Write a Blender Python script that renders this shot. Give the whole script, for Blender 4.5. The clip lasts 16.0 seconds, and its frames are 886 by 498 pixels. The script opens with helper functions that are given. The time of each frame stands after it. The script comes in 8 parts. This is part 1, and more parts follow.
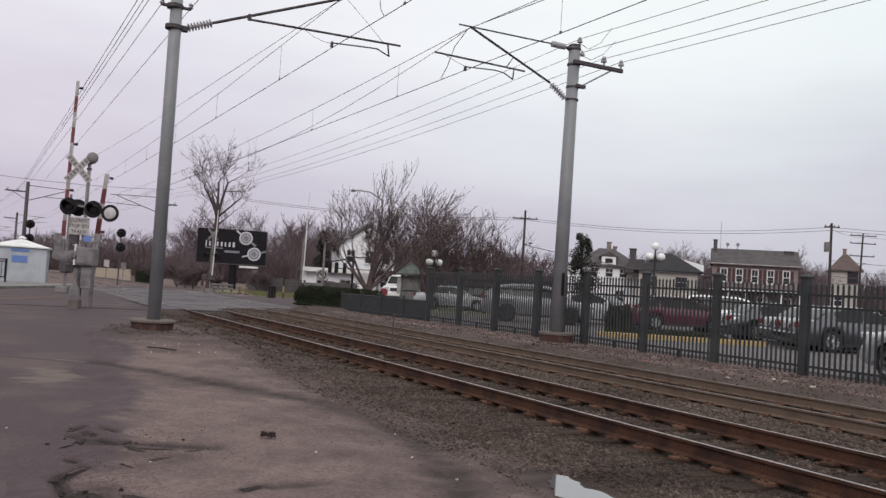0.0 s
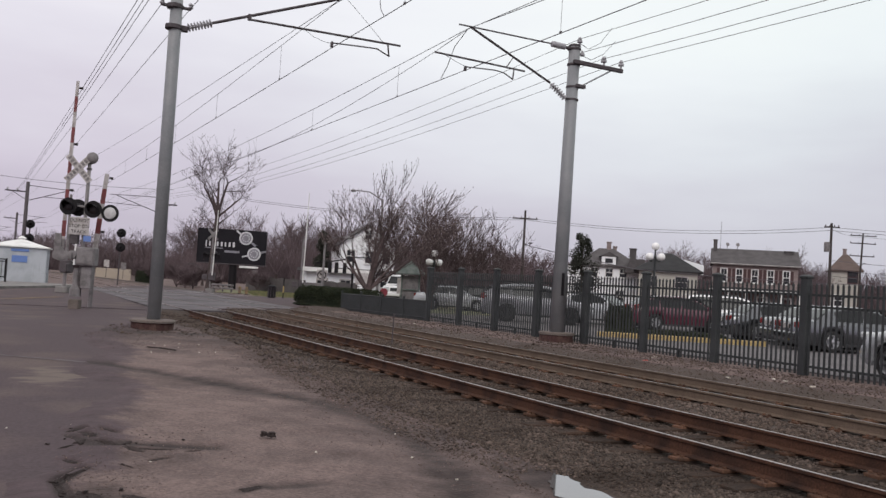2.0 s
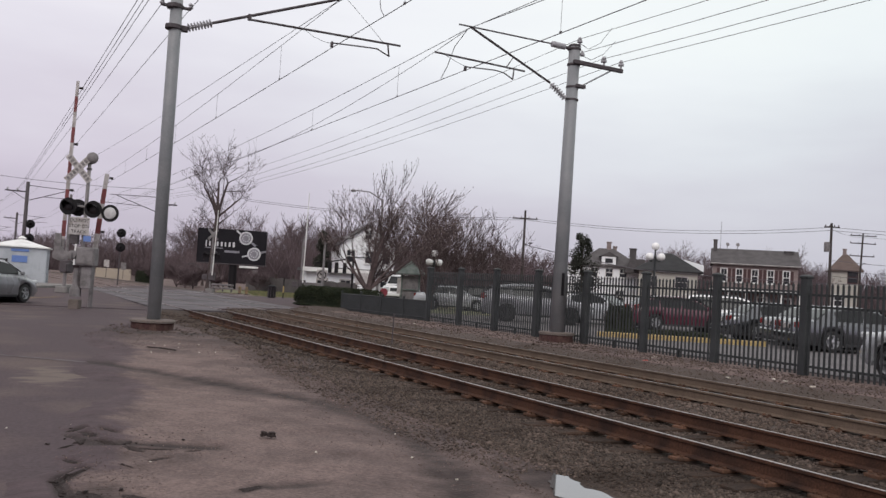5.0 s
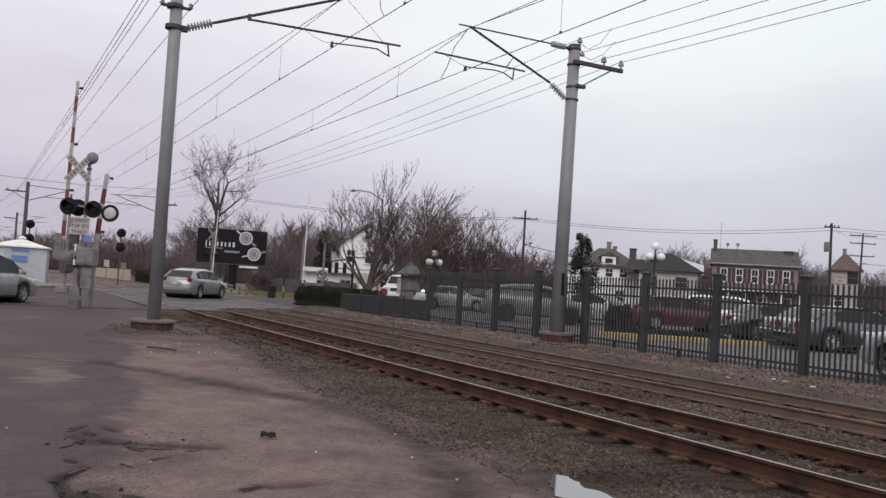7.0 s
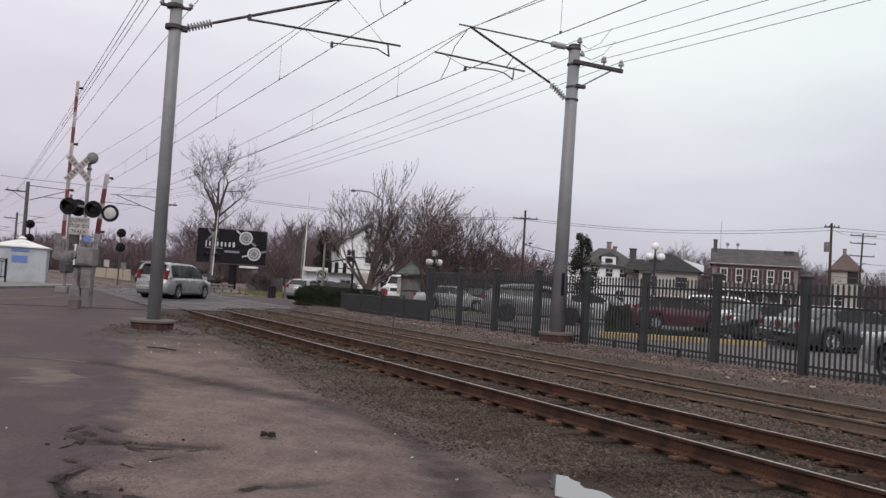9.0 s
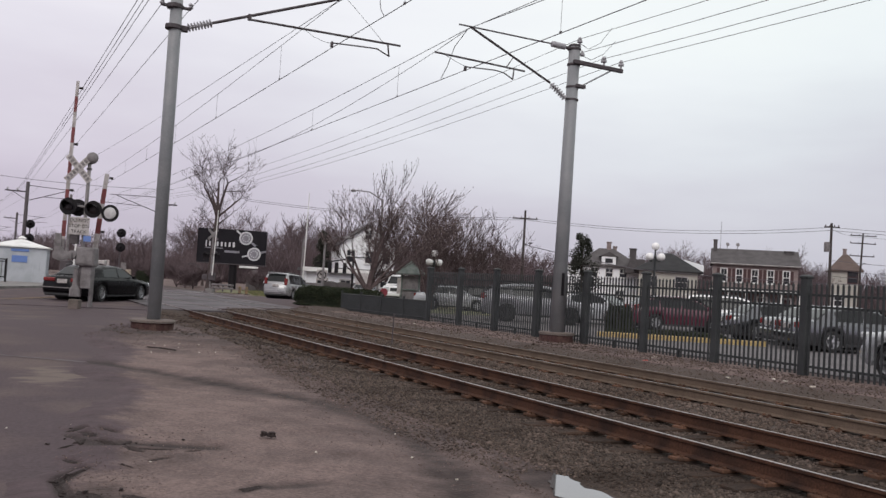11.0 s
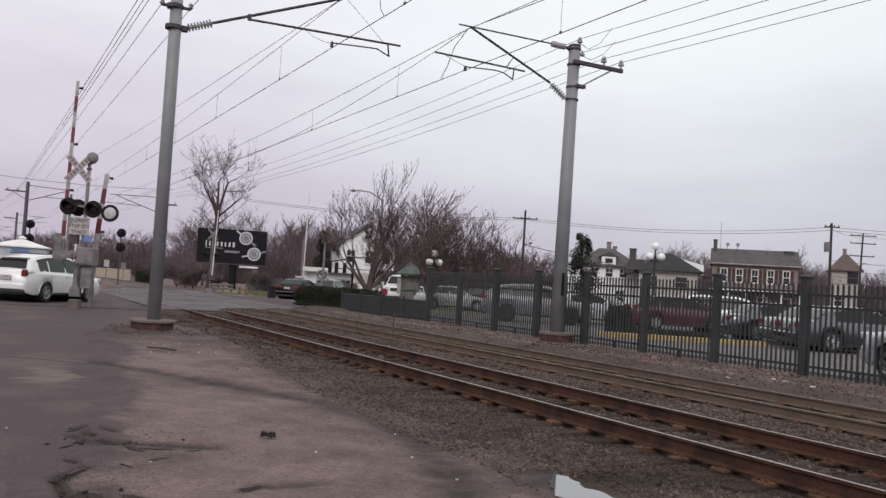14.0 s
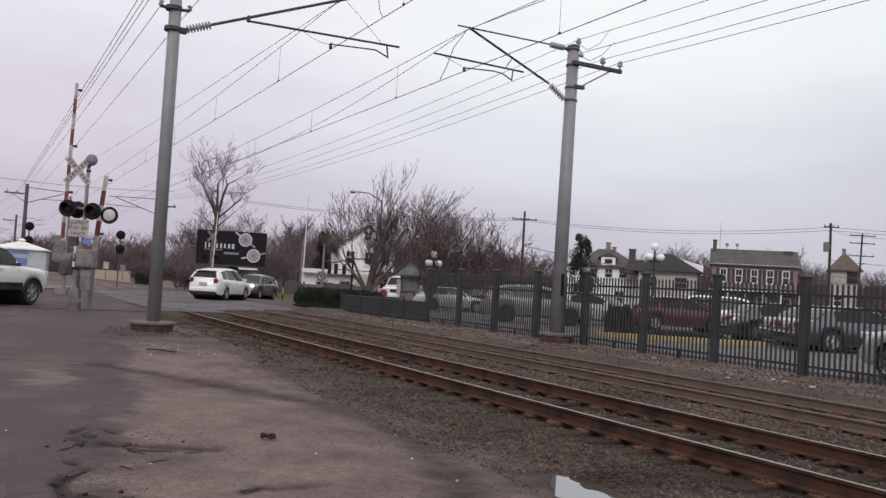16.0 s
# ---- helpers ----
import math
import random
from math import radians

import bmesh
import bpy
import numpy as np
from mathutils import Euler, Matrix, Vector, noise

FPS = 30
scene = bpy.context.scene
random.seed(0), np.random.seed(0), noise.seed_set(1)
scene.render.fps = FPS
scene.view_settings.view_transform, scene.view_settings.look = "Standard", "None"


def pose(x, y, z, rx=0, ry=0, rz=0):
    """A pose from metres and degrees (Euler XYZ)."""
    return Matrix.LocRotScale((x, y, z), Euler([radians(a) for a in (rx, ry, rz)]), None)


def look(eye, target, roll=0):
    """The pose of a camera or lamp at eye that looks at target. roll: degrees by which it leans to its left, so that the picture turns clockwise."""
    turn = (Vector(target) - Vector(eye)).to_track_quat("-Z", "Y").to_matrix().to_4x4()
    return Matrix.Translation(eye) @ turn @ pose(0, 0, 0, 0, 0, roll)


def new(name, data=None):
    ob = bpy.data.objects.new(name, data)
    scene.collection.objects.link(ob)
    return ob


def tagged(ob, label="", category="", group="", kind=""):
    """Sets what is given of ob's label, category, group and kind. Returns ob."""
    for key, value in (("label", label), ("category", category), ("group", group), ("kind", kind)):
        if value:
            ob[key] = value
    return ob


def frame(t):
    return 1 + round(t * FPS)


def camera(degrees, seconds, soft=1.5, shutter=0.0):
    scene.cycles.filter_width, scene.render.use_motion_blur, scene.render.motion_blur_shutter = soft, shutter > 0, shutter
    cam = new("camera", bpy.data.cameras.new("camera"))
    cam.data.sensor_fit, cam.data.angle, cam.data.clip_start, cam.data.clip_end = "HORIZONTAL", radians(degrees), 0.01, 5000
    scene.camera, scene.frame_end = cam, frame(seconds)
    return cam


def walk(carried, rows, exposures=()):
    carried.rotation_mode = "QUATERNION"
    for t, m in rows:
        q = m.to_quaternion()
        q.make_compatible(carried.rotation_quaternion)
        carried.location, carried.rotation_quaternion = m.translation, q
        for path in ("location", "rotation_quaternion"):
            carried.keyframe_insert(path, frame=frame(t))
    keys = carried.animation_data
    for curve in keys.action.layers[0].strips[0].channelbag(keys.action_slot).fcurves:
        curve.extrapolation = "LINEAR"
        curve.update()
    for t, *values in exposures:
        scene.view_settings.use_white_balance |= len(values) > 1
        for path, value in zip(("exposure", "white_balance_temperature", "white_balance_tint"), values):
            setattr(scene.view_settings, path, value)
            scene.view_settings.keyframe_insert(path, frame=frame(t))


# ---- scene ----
# World: +Y runs along the tracks towards the level crossing, +X across them. Rail heads stand at 0.20 m.
TURN, TILT, ROLL, EYE = 27.33, 2.40, 3.56, (0.0, 0.0, 1.60)


def aim(turn, tilt, roll):
    """The camera's pose from its heading (degrees right of +Y), its upward tilt and its lean."""
    a, b = radians(turn), radians(tilt)
    way = Vector((math.sin(a) * math.cos(b), math.cos(a) * math.cos(b), math.sin(b)))
    return look(EYE, Vector(EYE) + way * 10, roll)


cam = camera(53.39, 16.0, soft=1.45)
walk(cam, [
    (0.0, aim(TURN, TILT, ROLL)),
    (14.5, aim(TURN, TILT, ROLL)),
    (15.0, aim(TURN - 0.03, TILT + 0.10, ROLL + 0.14)),
    (15.5, aim(TURN, TILT + 0.14, ROLL + 0.12)),
    (16.0, aim(TURN + 0.03, TILT + 0.07, ROLL - 0.16)),
])

# ---- light ----
scene.view_settings.exposure = 0.0
world = bpy.data.worlds.new("overcast_sky")
scene.world = world
world.use_nodes = True
wn, wl = world.node_tree.nodes, world.node_tree.links
wn.clear()
sky = wn.new("ShaderNodeTexSky")
sky.sky_type, sky.sun_disc = "NISHITA", False
sky.sun_elevation, sky.sun_rotation = radians(39), radians(220)
sky.air_density, sky.dust_density, sky.ozone_density = 1.0, 4.0, 1.0
coord = wn.new("ShaderNodeTexCoord")
stretch = wn.new("ShaderNodeMapping")
stretch.inputs["Scale"].default_value = (1.0, 1.0, 4.0)
cloud = wn.new("ShaderNodeTexNoise")
cloud.inputs["Scale"].default_value, cloud.inputs["Detail"].default_value = 1.6, 5.0
# the cloud deck is brighter overhead and towards the hidden sun, greyer low down
glow = wn.new("ShaderNodeVectorMath")
glow.operation = "DOT_PRODUCT"
glow.inputs[1].default_value = (0.17, 0.0, 1.45)
blend = wn.new("ShaderNodeMath")
blend.operation = "MULTIPLY_ADD"
blend.inputs[1].default_value = 0.48
lift = wn.new("ShaderNodeMath")
lift.operation = "ADD"
lift.inputs[1].default_value = 0.13
ramp = wn.new("ShaderNodeValToRGB")
ramp.color_ramp.elements[0].position, ramp.color_ramp.elements[0].color = 0.50, (0.575, 0.53, 0.615, 1)
ramp.color_ramp.elements[1].position, ramp.color_ramp.elements[1].color = 1.0, (1.0, 1.0, 1.0, 1)
for where, tone in ((0.62, (0.66, 0.615, 0.70, 1)), (0.75, (0.80, 0.785, 0.845, 1)), (0.87, (0.93, 0.925, 0.96, 1))):
    ramp.color_ramp.elements.new(where).color = tone
veil = wn.new("ShaderNodeMix")
veil.data_type = "RGBA"
veil.inputs["Factor"].default_value = 0.97
dim = wn.new("ShaderNodeVectorMath")
dim.operation = "SCALE"
dim.inputs["Scale"].default_value = 0.10
back = wn.new("ShaderNodeBackground")
wout = wn.new("ShaderNodeOutputWorld")
wl.new(coord.outputs["Generated"], stretch.inputs["Vector"])
wl.new(stretch.outputs["Vector"], cloud.inputs["Vector"])
wl.new(coord.outputs["Generated"], glow.inputs[0])
wl.new(cloud.outputs["Fac"], blend.inputs[0])
wl.new(glow.outputs["Value"], blend.inputs[2])
wl.new(blend.outputs[0], lift.inputs[0])
wl.new(lift.outputs[0], ramp.inputs["Fac"])
wl.new(sky.outputs["Color"], dim.inputs[0])
wl.new(dim.outputs["Vector"], veil.inputs["A"])
# the cloud is lilac towards the north and cooler towards the east
sides = wn.new("ShaderNodeSeparateXYZ")
wl.new(coord.outputs["Generated"], sides.inputs[0])
east = wn.new("ShaderNodeMapRange")
east.inputs["From Min"].default_value, east.inputs["From Max"].default_value = 0.05, 0.75
wl.new(sides.outputs["X"], east.inputs["Value"])
cast = wn.new("ShaderNodeMix")
cast.data_type = "RGBA"
cast.inputs["A"].default_value, cast.inputs["B"].default_value = (1.0, 0.985, 1.01, 1), (0.94, 1.0, 0.985, 1)
wl.new(east.outputs["Result"], cast.inputs["Factor"])
hue = wn.new("ShaderNodeVectorMath")
hue.operation = "MULTIPLY"
wl.new(ramp.outputs["Color"], hue.inputs[0])
wl.new(cast.outputs["Result"], hue.inputs[1])
wl.new(hue.outputs["Vector"], veil.inputs["B"])
wl.new(veil.outputs["Result"], back.inputs["Color"])
wl.new(back.outputs["Background"], wout.inputs["Surface"])
back.inputs["Strength"].default_value = 1.0
sun = new("sun", bpy.data.lights.new("sun", "SUN"))
sun.data.energy, sun.data.angle, sun.data.color = 1.25, radians(35), (1.0, 0.97, 0.92)
sun.matrix_world = look((-34, -40, 42), (0, 0, 0))


# ---- materials ----
def mat(name, base, rough=0.7, metal=0.0, spread=0.25, scale=8.0, fine=60.0, bump=0.15, second=None, speck=0.0, coat=0.0, each=0.0, second_at=(0.45, 0.65)):
    """A surface with colour that varies at two scales, a second tone in patches, fine relief, and a tone of its own for each piece."""
    m = bpy.data.materials.new(name)
    m.use_nodes = True
    nt = m.node_tree
    n, l = nt.nodes, nt.links
    b = n["Principled BSDF"]
    b.inputs["Roughness"].default_value, b.inputs["Metallic"].default_value = rough, metal
    b.inputs["Coat Weight"].default_value = coat
    geo = n.new("ShaderNodeNewGeometry")
    big = n.new("ShaderNodeTexNoise")
    big.inputs["Scale"].default_value, big.inputs["Detail"].default_value = scale, 4.0
    small = n.new("ShaderNodeTexNoise")
    small.inputs["Scale"].default_value, small.inputs["Detail"].default_value = fine, 3.0
    for t in (big, small):
        l.new(geo.outputs["Position"], t.inputs["Vector"])
    two = n.new("ShaderNodeMix")
    two.data_type = "RGBA"
    two.inputs["A"].default_value = (*base, 1)
    two.inputs["B"].default_value = (*(second or tuple(c * (1 - spread) for c in base)), 1)
    step = n.new("ShaderNodeMapRange")
    step.inputs["From Min"].default_value, step.inputs["From Max"].default_value = second_at
    l.new(big.outputs["Fac"], step.inputs["Value"])
    l.new(step.outputs["Result"], two.inputs["Factor"])
    grain = n.new("ShaderNodeMapRange")
    grain.inputs["From Min"].default_value, grain.inputs["From Max"].default_value = 0.3, 0.7
    grain.inputs["To Min"].default_value, grain.inputs["To Max"].default_value = 1 - spread - speck, 1 + spread + speck
    l.new(small.outputs["Fac"], grain.inputs["Value"])
    tint = n.new("ShaderNodeVectorMath")
    tint.operation = "SCALE"
    l.new(two.outputs["Result"], tint.inputs[0])
    l.new(grain.outputs["Result"], tint.inputs["Scale"])
    out = tint
    if each:
        info = n.new("ShaderNodeObjectInfo")
        isle = n.new("ShaderNodeMath")
        isle.operation = "ADD"
        l.new(info.outputs["Random"], isle.inputs[0])
        l.new(geo.outputs["Random Per Island"], isle.inputs[1])
        wrap = n.new("ShaderNodeMath")
        wrap.operation = "FRACT"
        l.new(isle.outputs[0], wrap.inputs[0])
        own = n.new("ShaderNodeMapRange")
        own.inputs["To Min"].default_value, own.inputs["To Max"].default_value = 1 - each, 1 + each
        l.new(wrap.outputs[0], own.inputs["Value"])
        out = n.new("ShaderNodeVectorMath")
        out.operation = "SCALE"
        l.new(tint.outputs["Vector"], out.inputs[0])
        l.new(own.outputs["Result"], out.inputs["Scale"])
    l.new(out.outputs["Vector"], b.inputs["Base Color"])
    rr = n.new("ShaderNodeMapRange")
    rr.inputs["To Min"].default_value, rr.inputs["To Max"].default_value = max(0.02, rough - 0.12), min(1.0, rough + 0.12)
    l.new(big.outputs["Fac"], rr.inputs["Value"])
    l.new(rr.outputs["Result"], b.inputs["Roughness"])
    if bump:
        bp = n.new("ShaderNodeBump")
        bp.inputs["Strength"].default_value, bp.inputs["Distance"].default_value = bump, 0.02
        l.new(small.outputs["Fac"], bp.inputs["Height"])
        l.new(bp.outputs["Normal"], b.inputs["Normal"])
    return m


def glowing(name, colour, strength):
    m = bpy.data.materials.new(name)
    m.use_nodes = True
    b = m.node_tree.nodes["Principled BSDF"]
    b.inputs["Base Color"].default_value = (*colour, 1)
    b.inputs["Emission Color"].default_value = (*colour, 1)
    b.inputs["Emission Strength"].default_value = strength
    return m


def glass(name, colour, rough=0.05):
    m = bpy.data.materials.new(name)
    m.use_nodes = True
    b = m.node_tree.nodes["Principled BSDF"]
    b.inputs["Base Color"].default_value = (*colour, 1)
    b.inputs["Roughness"].default_value, b.inputs["IOR"].default_value = rough, 1.5
    b.inputs["Specular IOR Level"].default_value = 0.32
    return m


def dirt():
    """Trodden dirt: pale dust, grey gravel, and damp wheel marks and painted shade of holes where the attribute "damp"
    says so.
    """
    m = mat("dirt", (0.153, 0.110, 0.102), 0.95, spread=0.16, scale=0.7, fine=30, bump=0.5, second=(0.098, 0.071, 0.067), speck=0.09)
    n, l = m.node_tree.nodes, m.node_tree.links
    b = n["Principled BSDF"]
    src = b.inputs["Base Color"].links[0].from_socket
    attr = n.new("ShaderNodeAttribute")
    attr.attribute_name = "damp"
    geo = n.new("ShaderNodeNewGeometry")
    blot = n.new("ShaderNodeTexNoise")
    blot.inputs["Scale"].default_value, blot.inputs["Detail"].default_value = 3.5, 6.0
    l.new(geo.outputs["Position"], blot.inputs["Vector"])
    add = n.new("ShaderNodeMath")
    add.operation = "MULTIPLY_ADD"
    add.inputs[1].default_value, add.inputs[2].default_value = 0.9, -0.45
    l.new(blot.outputs["Fac"], add.inputs[0])
    both = n.new("ShaderNodeMath")
    both.operation = "ADD"
    l.new(add.outputs[0], both.inputs[0])
    l.new(attr.outputs["Fac"], both.inputs[1])
    edge = n.new("ShaderNodeMapRange")
    edge.inputs["From Min"].default_value, edge.inputs["From Max"].default_value = 0.15, 0.85
    l.new(both.outputs[0], edge.inputs["Value"])
    mix = n.new("ShaderNodeMix")
    mix.data_type = "RGBA"
    l.new(edge.outputs["Result"], mix.inputs["Factor"])
    mix.inputs["B"].default_value = (0.042, 0.031, 0.030, 1)
    # worn asphalt shows through towards the broken edge, in patches
    tar = n.new("ShaderNodeAttribute")
    tar.attribute_name = "tar"
    rough_patch = n.new("ShaderNodeTexNoise")
    rough_patch.inputs["Scale"].default_value, rough_patch.inputs["Detail"].default_value = 2.2, 8.0
    rough_patch.inputs["Roughness"].default_value = 0.65
    l.new(geo.outputs["Position"], rough_patch.inputs["Vector"])
    worn = n.new("ShaderNodeMath")
    worn.operation = "MULTIPLY_ADD"
    worn.inputs[1].default_value, worn.inputs[2].default_value = 1.6, -0.8
    l.new(rough_patch.outputs["Fac"], worn.inputs[0])
    sums = n.new("ShaderNodeMath")
    sums.operation = "ADD"
    l.new(worn.outputs[0], sums.inputs[0])
    l.new(tar.outputs["Fac"], sums.inputs[1])
    cut = n.new("ShaderNodeMapRange")
    cut.inputs["From Min"].default_value, cut.inputs["From Max"].default_value = 0.32, 0.68
    l.new(sums.outputs[0], cut.inputs["Value"])
    tarred = n.new("ShaderNodeMix")
    tarred.data_type = "RGBA"
    l.new(cut.outputs["Result"], tarred.inputs["Factor"])
    l.new(src, tarred.inputs["A"])
    l.new(tarred.outputs["Result"], mix.inputs["A"])
    tarred.inputs["B"].default_value = (0.077, 0.055, 0.060, 1)
    # coarse mottling of dust, grit and trodden earth
    mott = n.new("ShaderNodeTexNoise")
    mott.inputs["Scale"].default_value, mott.inputs["Detail"].default_value = 1.7, 9.0
    mott.inputs["Roughness"].default_value = 0.72
    l.new(geo.outputs["Position"], mott.inputs["Vector"])
    mott_k = n.new("ShaderNodeMapRange")
    mott_k.inputs["From Min"].default_value, mott_k.inputs["From Max"].default_value = 0.30, 0.70
    mott_k.inputs["To Min"].default_value, mott_k.inputs["To Max"].default_value = 0.72, 1.20
    l.new(mott.outputs["Fac"], mott_k.inputs["Value"])
    mottled = n.new("ShaderNodeVectorMath")
    mottled.operation = "SCALE"
    l.new(mix.outputs["Result"], mottled.inputs[0])
    l.new(mott_k.outputs["Result"], mottled.inputs["Scale"])
    # faint streaks where vehicles have swung round in an arc
    away = n.new("ShaderNodeVectorMath")
    away.operation = "SUBTRACT"
    away.inputs[1].default_value = (0.2, 8.8, 0)
    l.new(geo.outputs["Position"], away.inputs[0])
    apart = n.new("ShaderNodeSeparateXYZ")
    l.new(away.outputs["Vector"], apart.inputs[0])
    far = n.new("ShaderNodeVectorMath")
    far.operation = "LENGTH"
    l.new(away.outputs["Vector"], far.inputs[0])
    bear = n.new("ShaderNodeMath")
    bear.operation = "ARCTAN2"
    l.new(apart.outputs["Y"], bear.inputs[0])
    l.new(apart.outputs["X"], bear.inputs[1])
    ring = n.new("ShaderNodeCombineXYZ")
    l.new(far.outputs["Value"], ring.inputs["X"])
    l.new(bear.outputs[0], ring.inputs["Y"])
    lines = n.new("ShaderNodeMapping")
    lines.inputs["Scale"].default_value = (7.0, 1.1, 1.0)
    l.new(ring.outputs["Vector"], lines.inputs["Vector"])
    streak = n.new("ShaderNodeTexNoise")
    streak.inputs["Scale"].default_value, streak.inputs["Detail"].default_value = 1.0, 4.0
    l.new(lines.outputs["Vector"], streak.inputs["Vector"])
    amount = n.new("ShaderNodeMapRange")
    amount.inputs["From Min"].default_value, amount.inputs["From Max"].default_value = 0.3, 0.7
    amount.inputs["To Min"].default_value, amount.inputs["To Max"].default_value = 0.90, 1.10
    l.new(streak.outputs["Fac"], amount.inputs["Value"])
    done = n.new("ShaderNodeVectorMath")
    done.operation = "SCALE"
    gritty = n.new("ShaderNodeTexNoise")
    gritty.inputs["Scale"].default_value, gritty.inputs["Detail"].default_value = 9.0, 10.0
    gritty.inputs["Roughness"].default_value = 0.8
    l.new(geo.outputs["Position"], gritty.inputs["Vector"])
    gritty_k = n.new("ShaderNodeMapRange")
    gritty_k.inputs["From Min"].default_value, gritty_k.inputs["From Max"].default_value = 0.32, 0.68
    gritty_k.inputs["To Min"].default_value, gritty_k.inputs["To Max"].default_value = 0.87, 1.13
    l.new(gritty.outputs["Fac"], gritty_k.inputs["Value"])
    strewn = n.new("ShaderNodeVectorMath")
    strewn.operation = "SCALE"
    l.new(mottled.outputs["Vector"], strewn.inputs[0])
    l.new(gritty_k.outputs["Result"], strewn.inputs["Scale"])
    l.new(strewn.outputs["Vector"], done.inputs[0])
    l.new(amount.outputs["Result"], done.inputs["Scale"])
    l.new(done.outputs["Vector"], b.inputs["Base Color"])
    return m


def asphalt():
    """Worn asphalt with pale sandy dust swept into streaks near the broken edge."""
    m = mat("asphalt", (0.069, 0.0495, 0.0545), 0.88, spread=0.20, scale=0.55, fine=30, bump=0.25, second=(0.106, 0.079, 0.074), second_at=(0.50, 0.68))
    n, l = m.node_tree.nodes, m.node_tree.links
    b = n["Principled BSDF"]
    src = b.inputs["Base Color"].links[0].from_socket
    geo = n.new("ShaderNodeNewGeometry")
    away = n.new("ShaderNodeVectorMath")
    away.operation = "SUBTRACT"
    away.inputs[1].default_value = (0.9, 13.0, 0.1)
    l.new(geo.outputs["Position"], away.inputs[0])
    wide = n.new("ShaderNodeVectorMath")
    wide.operation = "MULTIPLY"
    wide.inputs[1].default_value = (1.6, 0.75, 0.0)
    l.new(away.outputs["Vector"], wide.inputs[0])
    far = n.new("ShaderNodeVectorMath")
    far.operation = "LENGTH"
    l.new(wide.outputs["Vector"], far.inputs[0])
    near = n.new("ShaderNodeMapRange")
    near.inputs["From Min"].default_value, near.inputs["From Max"].default_value = 0.2, 1.3
    near.inputs["To Min"].default_value, near.inputs["To Max"].default_value = 0.55, 0.0
    l.new(far.outputs["Value"], near.inputs["Value"])
    long = n.new("ShaderNodeMapping")
    long.inputs["Scale"].default_value = (1.2, 3.2, 1.0)
    long.inputs["Rotation"].default_value = (0, 0, radians(20))
    l.new(geo.outputs["Position"], long.inputs["Vector"])
    dust = n.new("ShaderNodeTexNoise")
    dust.inputs["Scale"].default_value, dust.inputs["Detail"].default_value = 1.6, 6.0
    l.new(long.outputs["Vector"], dust.inputs["Vector"])
    both = n.new("ShaderNodeMath")
    both.operation = "ADD"
    l.new(near.outputs["Result"], both.inputs[0])
    l.new(dust.outputs["Fac"], both.inputs[1])
    cut = n.new("ShaderNodeMapRange")
    cut.inputs["From Min"].default_value, cut.inputs["From Max"].default_value = 0.80, 1.02
    cut.inputs["To Max"].default_value = 0.8
    l.new(both.outputs[0], cut.inputs["Value"])
    mix = n.new("ShaderNodeMix")
    mix.data_type = "RGBA"
    l.new(cut.outputs["Result"], mix.inputs["Factor"])
    l.new(src, mix.inputs["A"])
    mix.inputs["B"].default_value = (0.150, 0.118, 0.102, 1)
    l.new(mix.outputs["Result"], b.inputs["Base Color"])
    return m


def ballast():
    """Crushed stone, greyed by dry dust where the attribute "dust" says so."""
    m = mat("ballast", (0.055, 0.039, 0.032), 0.95, spread=0.3, scale=0.9, fine=34, bump=1.0, second=(0.034, 0.023, 0.018), speck=0.3)
    n, l = m.node_tree.nodes, m.node_tree.links
    b = n["Principled BSDF"]
    src = b.inputs["Base Color"].links[0].from_socket
    attr = n.new("ShaderNodeAttribute")
    attr.attribute_name = "dust"
    patch = n.new("ShaderNodeTexNoise")
    patch.inputs["Scale"].default_value, patch.inputs["Detail"].default_value = 0.55, 6.0
    both = n.new("ShaderNodeMath")
    both.operation = "MULTIPLY_ADD"
    both.inputs[1].default_value = 1.5
    both.inputs[2].default_value = 0.0
    vary = n.new("ShaderNodeMath")
    vary.operation = "MULTIPLY"
    geo = n.new("ShaderNodeNewGeometry")
    l.new(geo.outputs["Position"], patch.inputs["Vector"])
    l.new(patch.outputs["Fac"], both.inputs[0])
    l.new(both.outputs[0], vary.inputs[0])
    l.new(attr.outputs["Fac"], vary.inputs[1])
    mix = n.new("ShaderNodeMix")
    mix.data_type = "RGBA"
    l.new(vary.outputs[0], mix.inputs["Factor"])
    l.new(src, mix.inputs["A"])
    mix.inputs["B"].default_value = (0.090, 0.070, 0.063, 1)
    l.new(mix.outputs["Result"], b.inputs["Base Color"])
    return m


M = {}
M["dirt"] = dirt()
M["asphalt"] = asphalt()
M["patch"] = mat("car_park_asphalt", (0.112, 0.099, 0.103), 0.88, spread=0.14, scale=0.5, fine=30, bump=0.2, second=(0.088, 0.077, 0.080))
M["wet"] = mat("damp_concrete", (0.088, 0.076, 0.082), 0.66, spread=0.28, scale=0.55, fine=7, bump=0.1, second=(0.050, 0.041, 0.043), each=0.10)
M["ballast"] = ballast()
M["stone"] = mat("ballast_stone", (0.084, 0.063, 0.053), 0.92, spread=0.2, scale=0.9, fine=60, bump=0.0, second=(0.046, 0.033, 0.027), each=0.6)
M["drystone"] = mat("dry_ballast_stone", (0.092, 0.068, 0.057), 0.92, spread=0.2, scale=0.5, fine=60, bump=0.0, second=(0.058, 0.040, 0.032), each=0.55)
M["grit"] = mat("dirt_grit", (0.130, 0.094, 0.084), 0.95, spread=0.2, scale=0.9, fine=60, bump=0.0, second=(0.075, 0.055, 0.049), each=0.6)
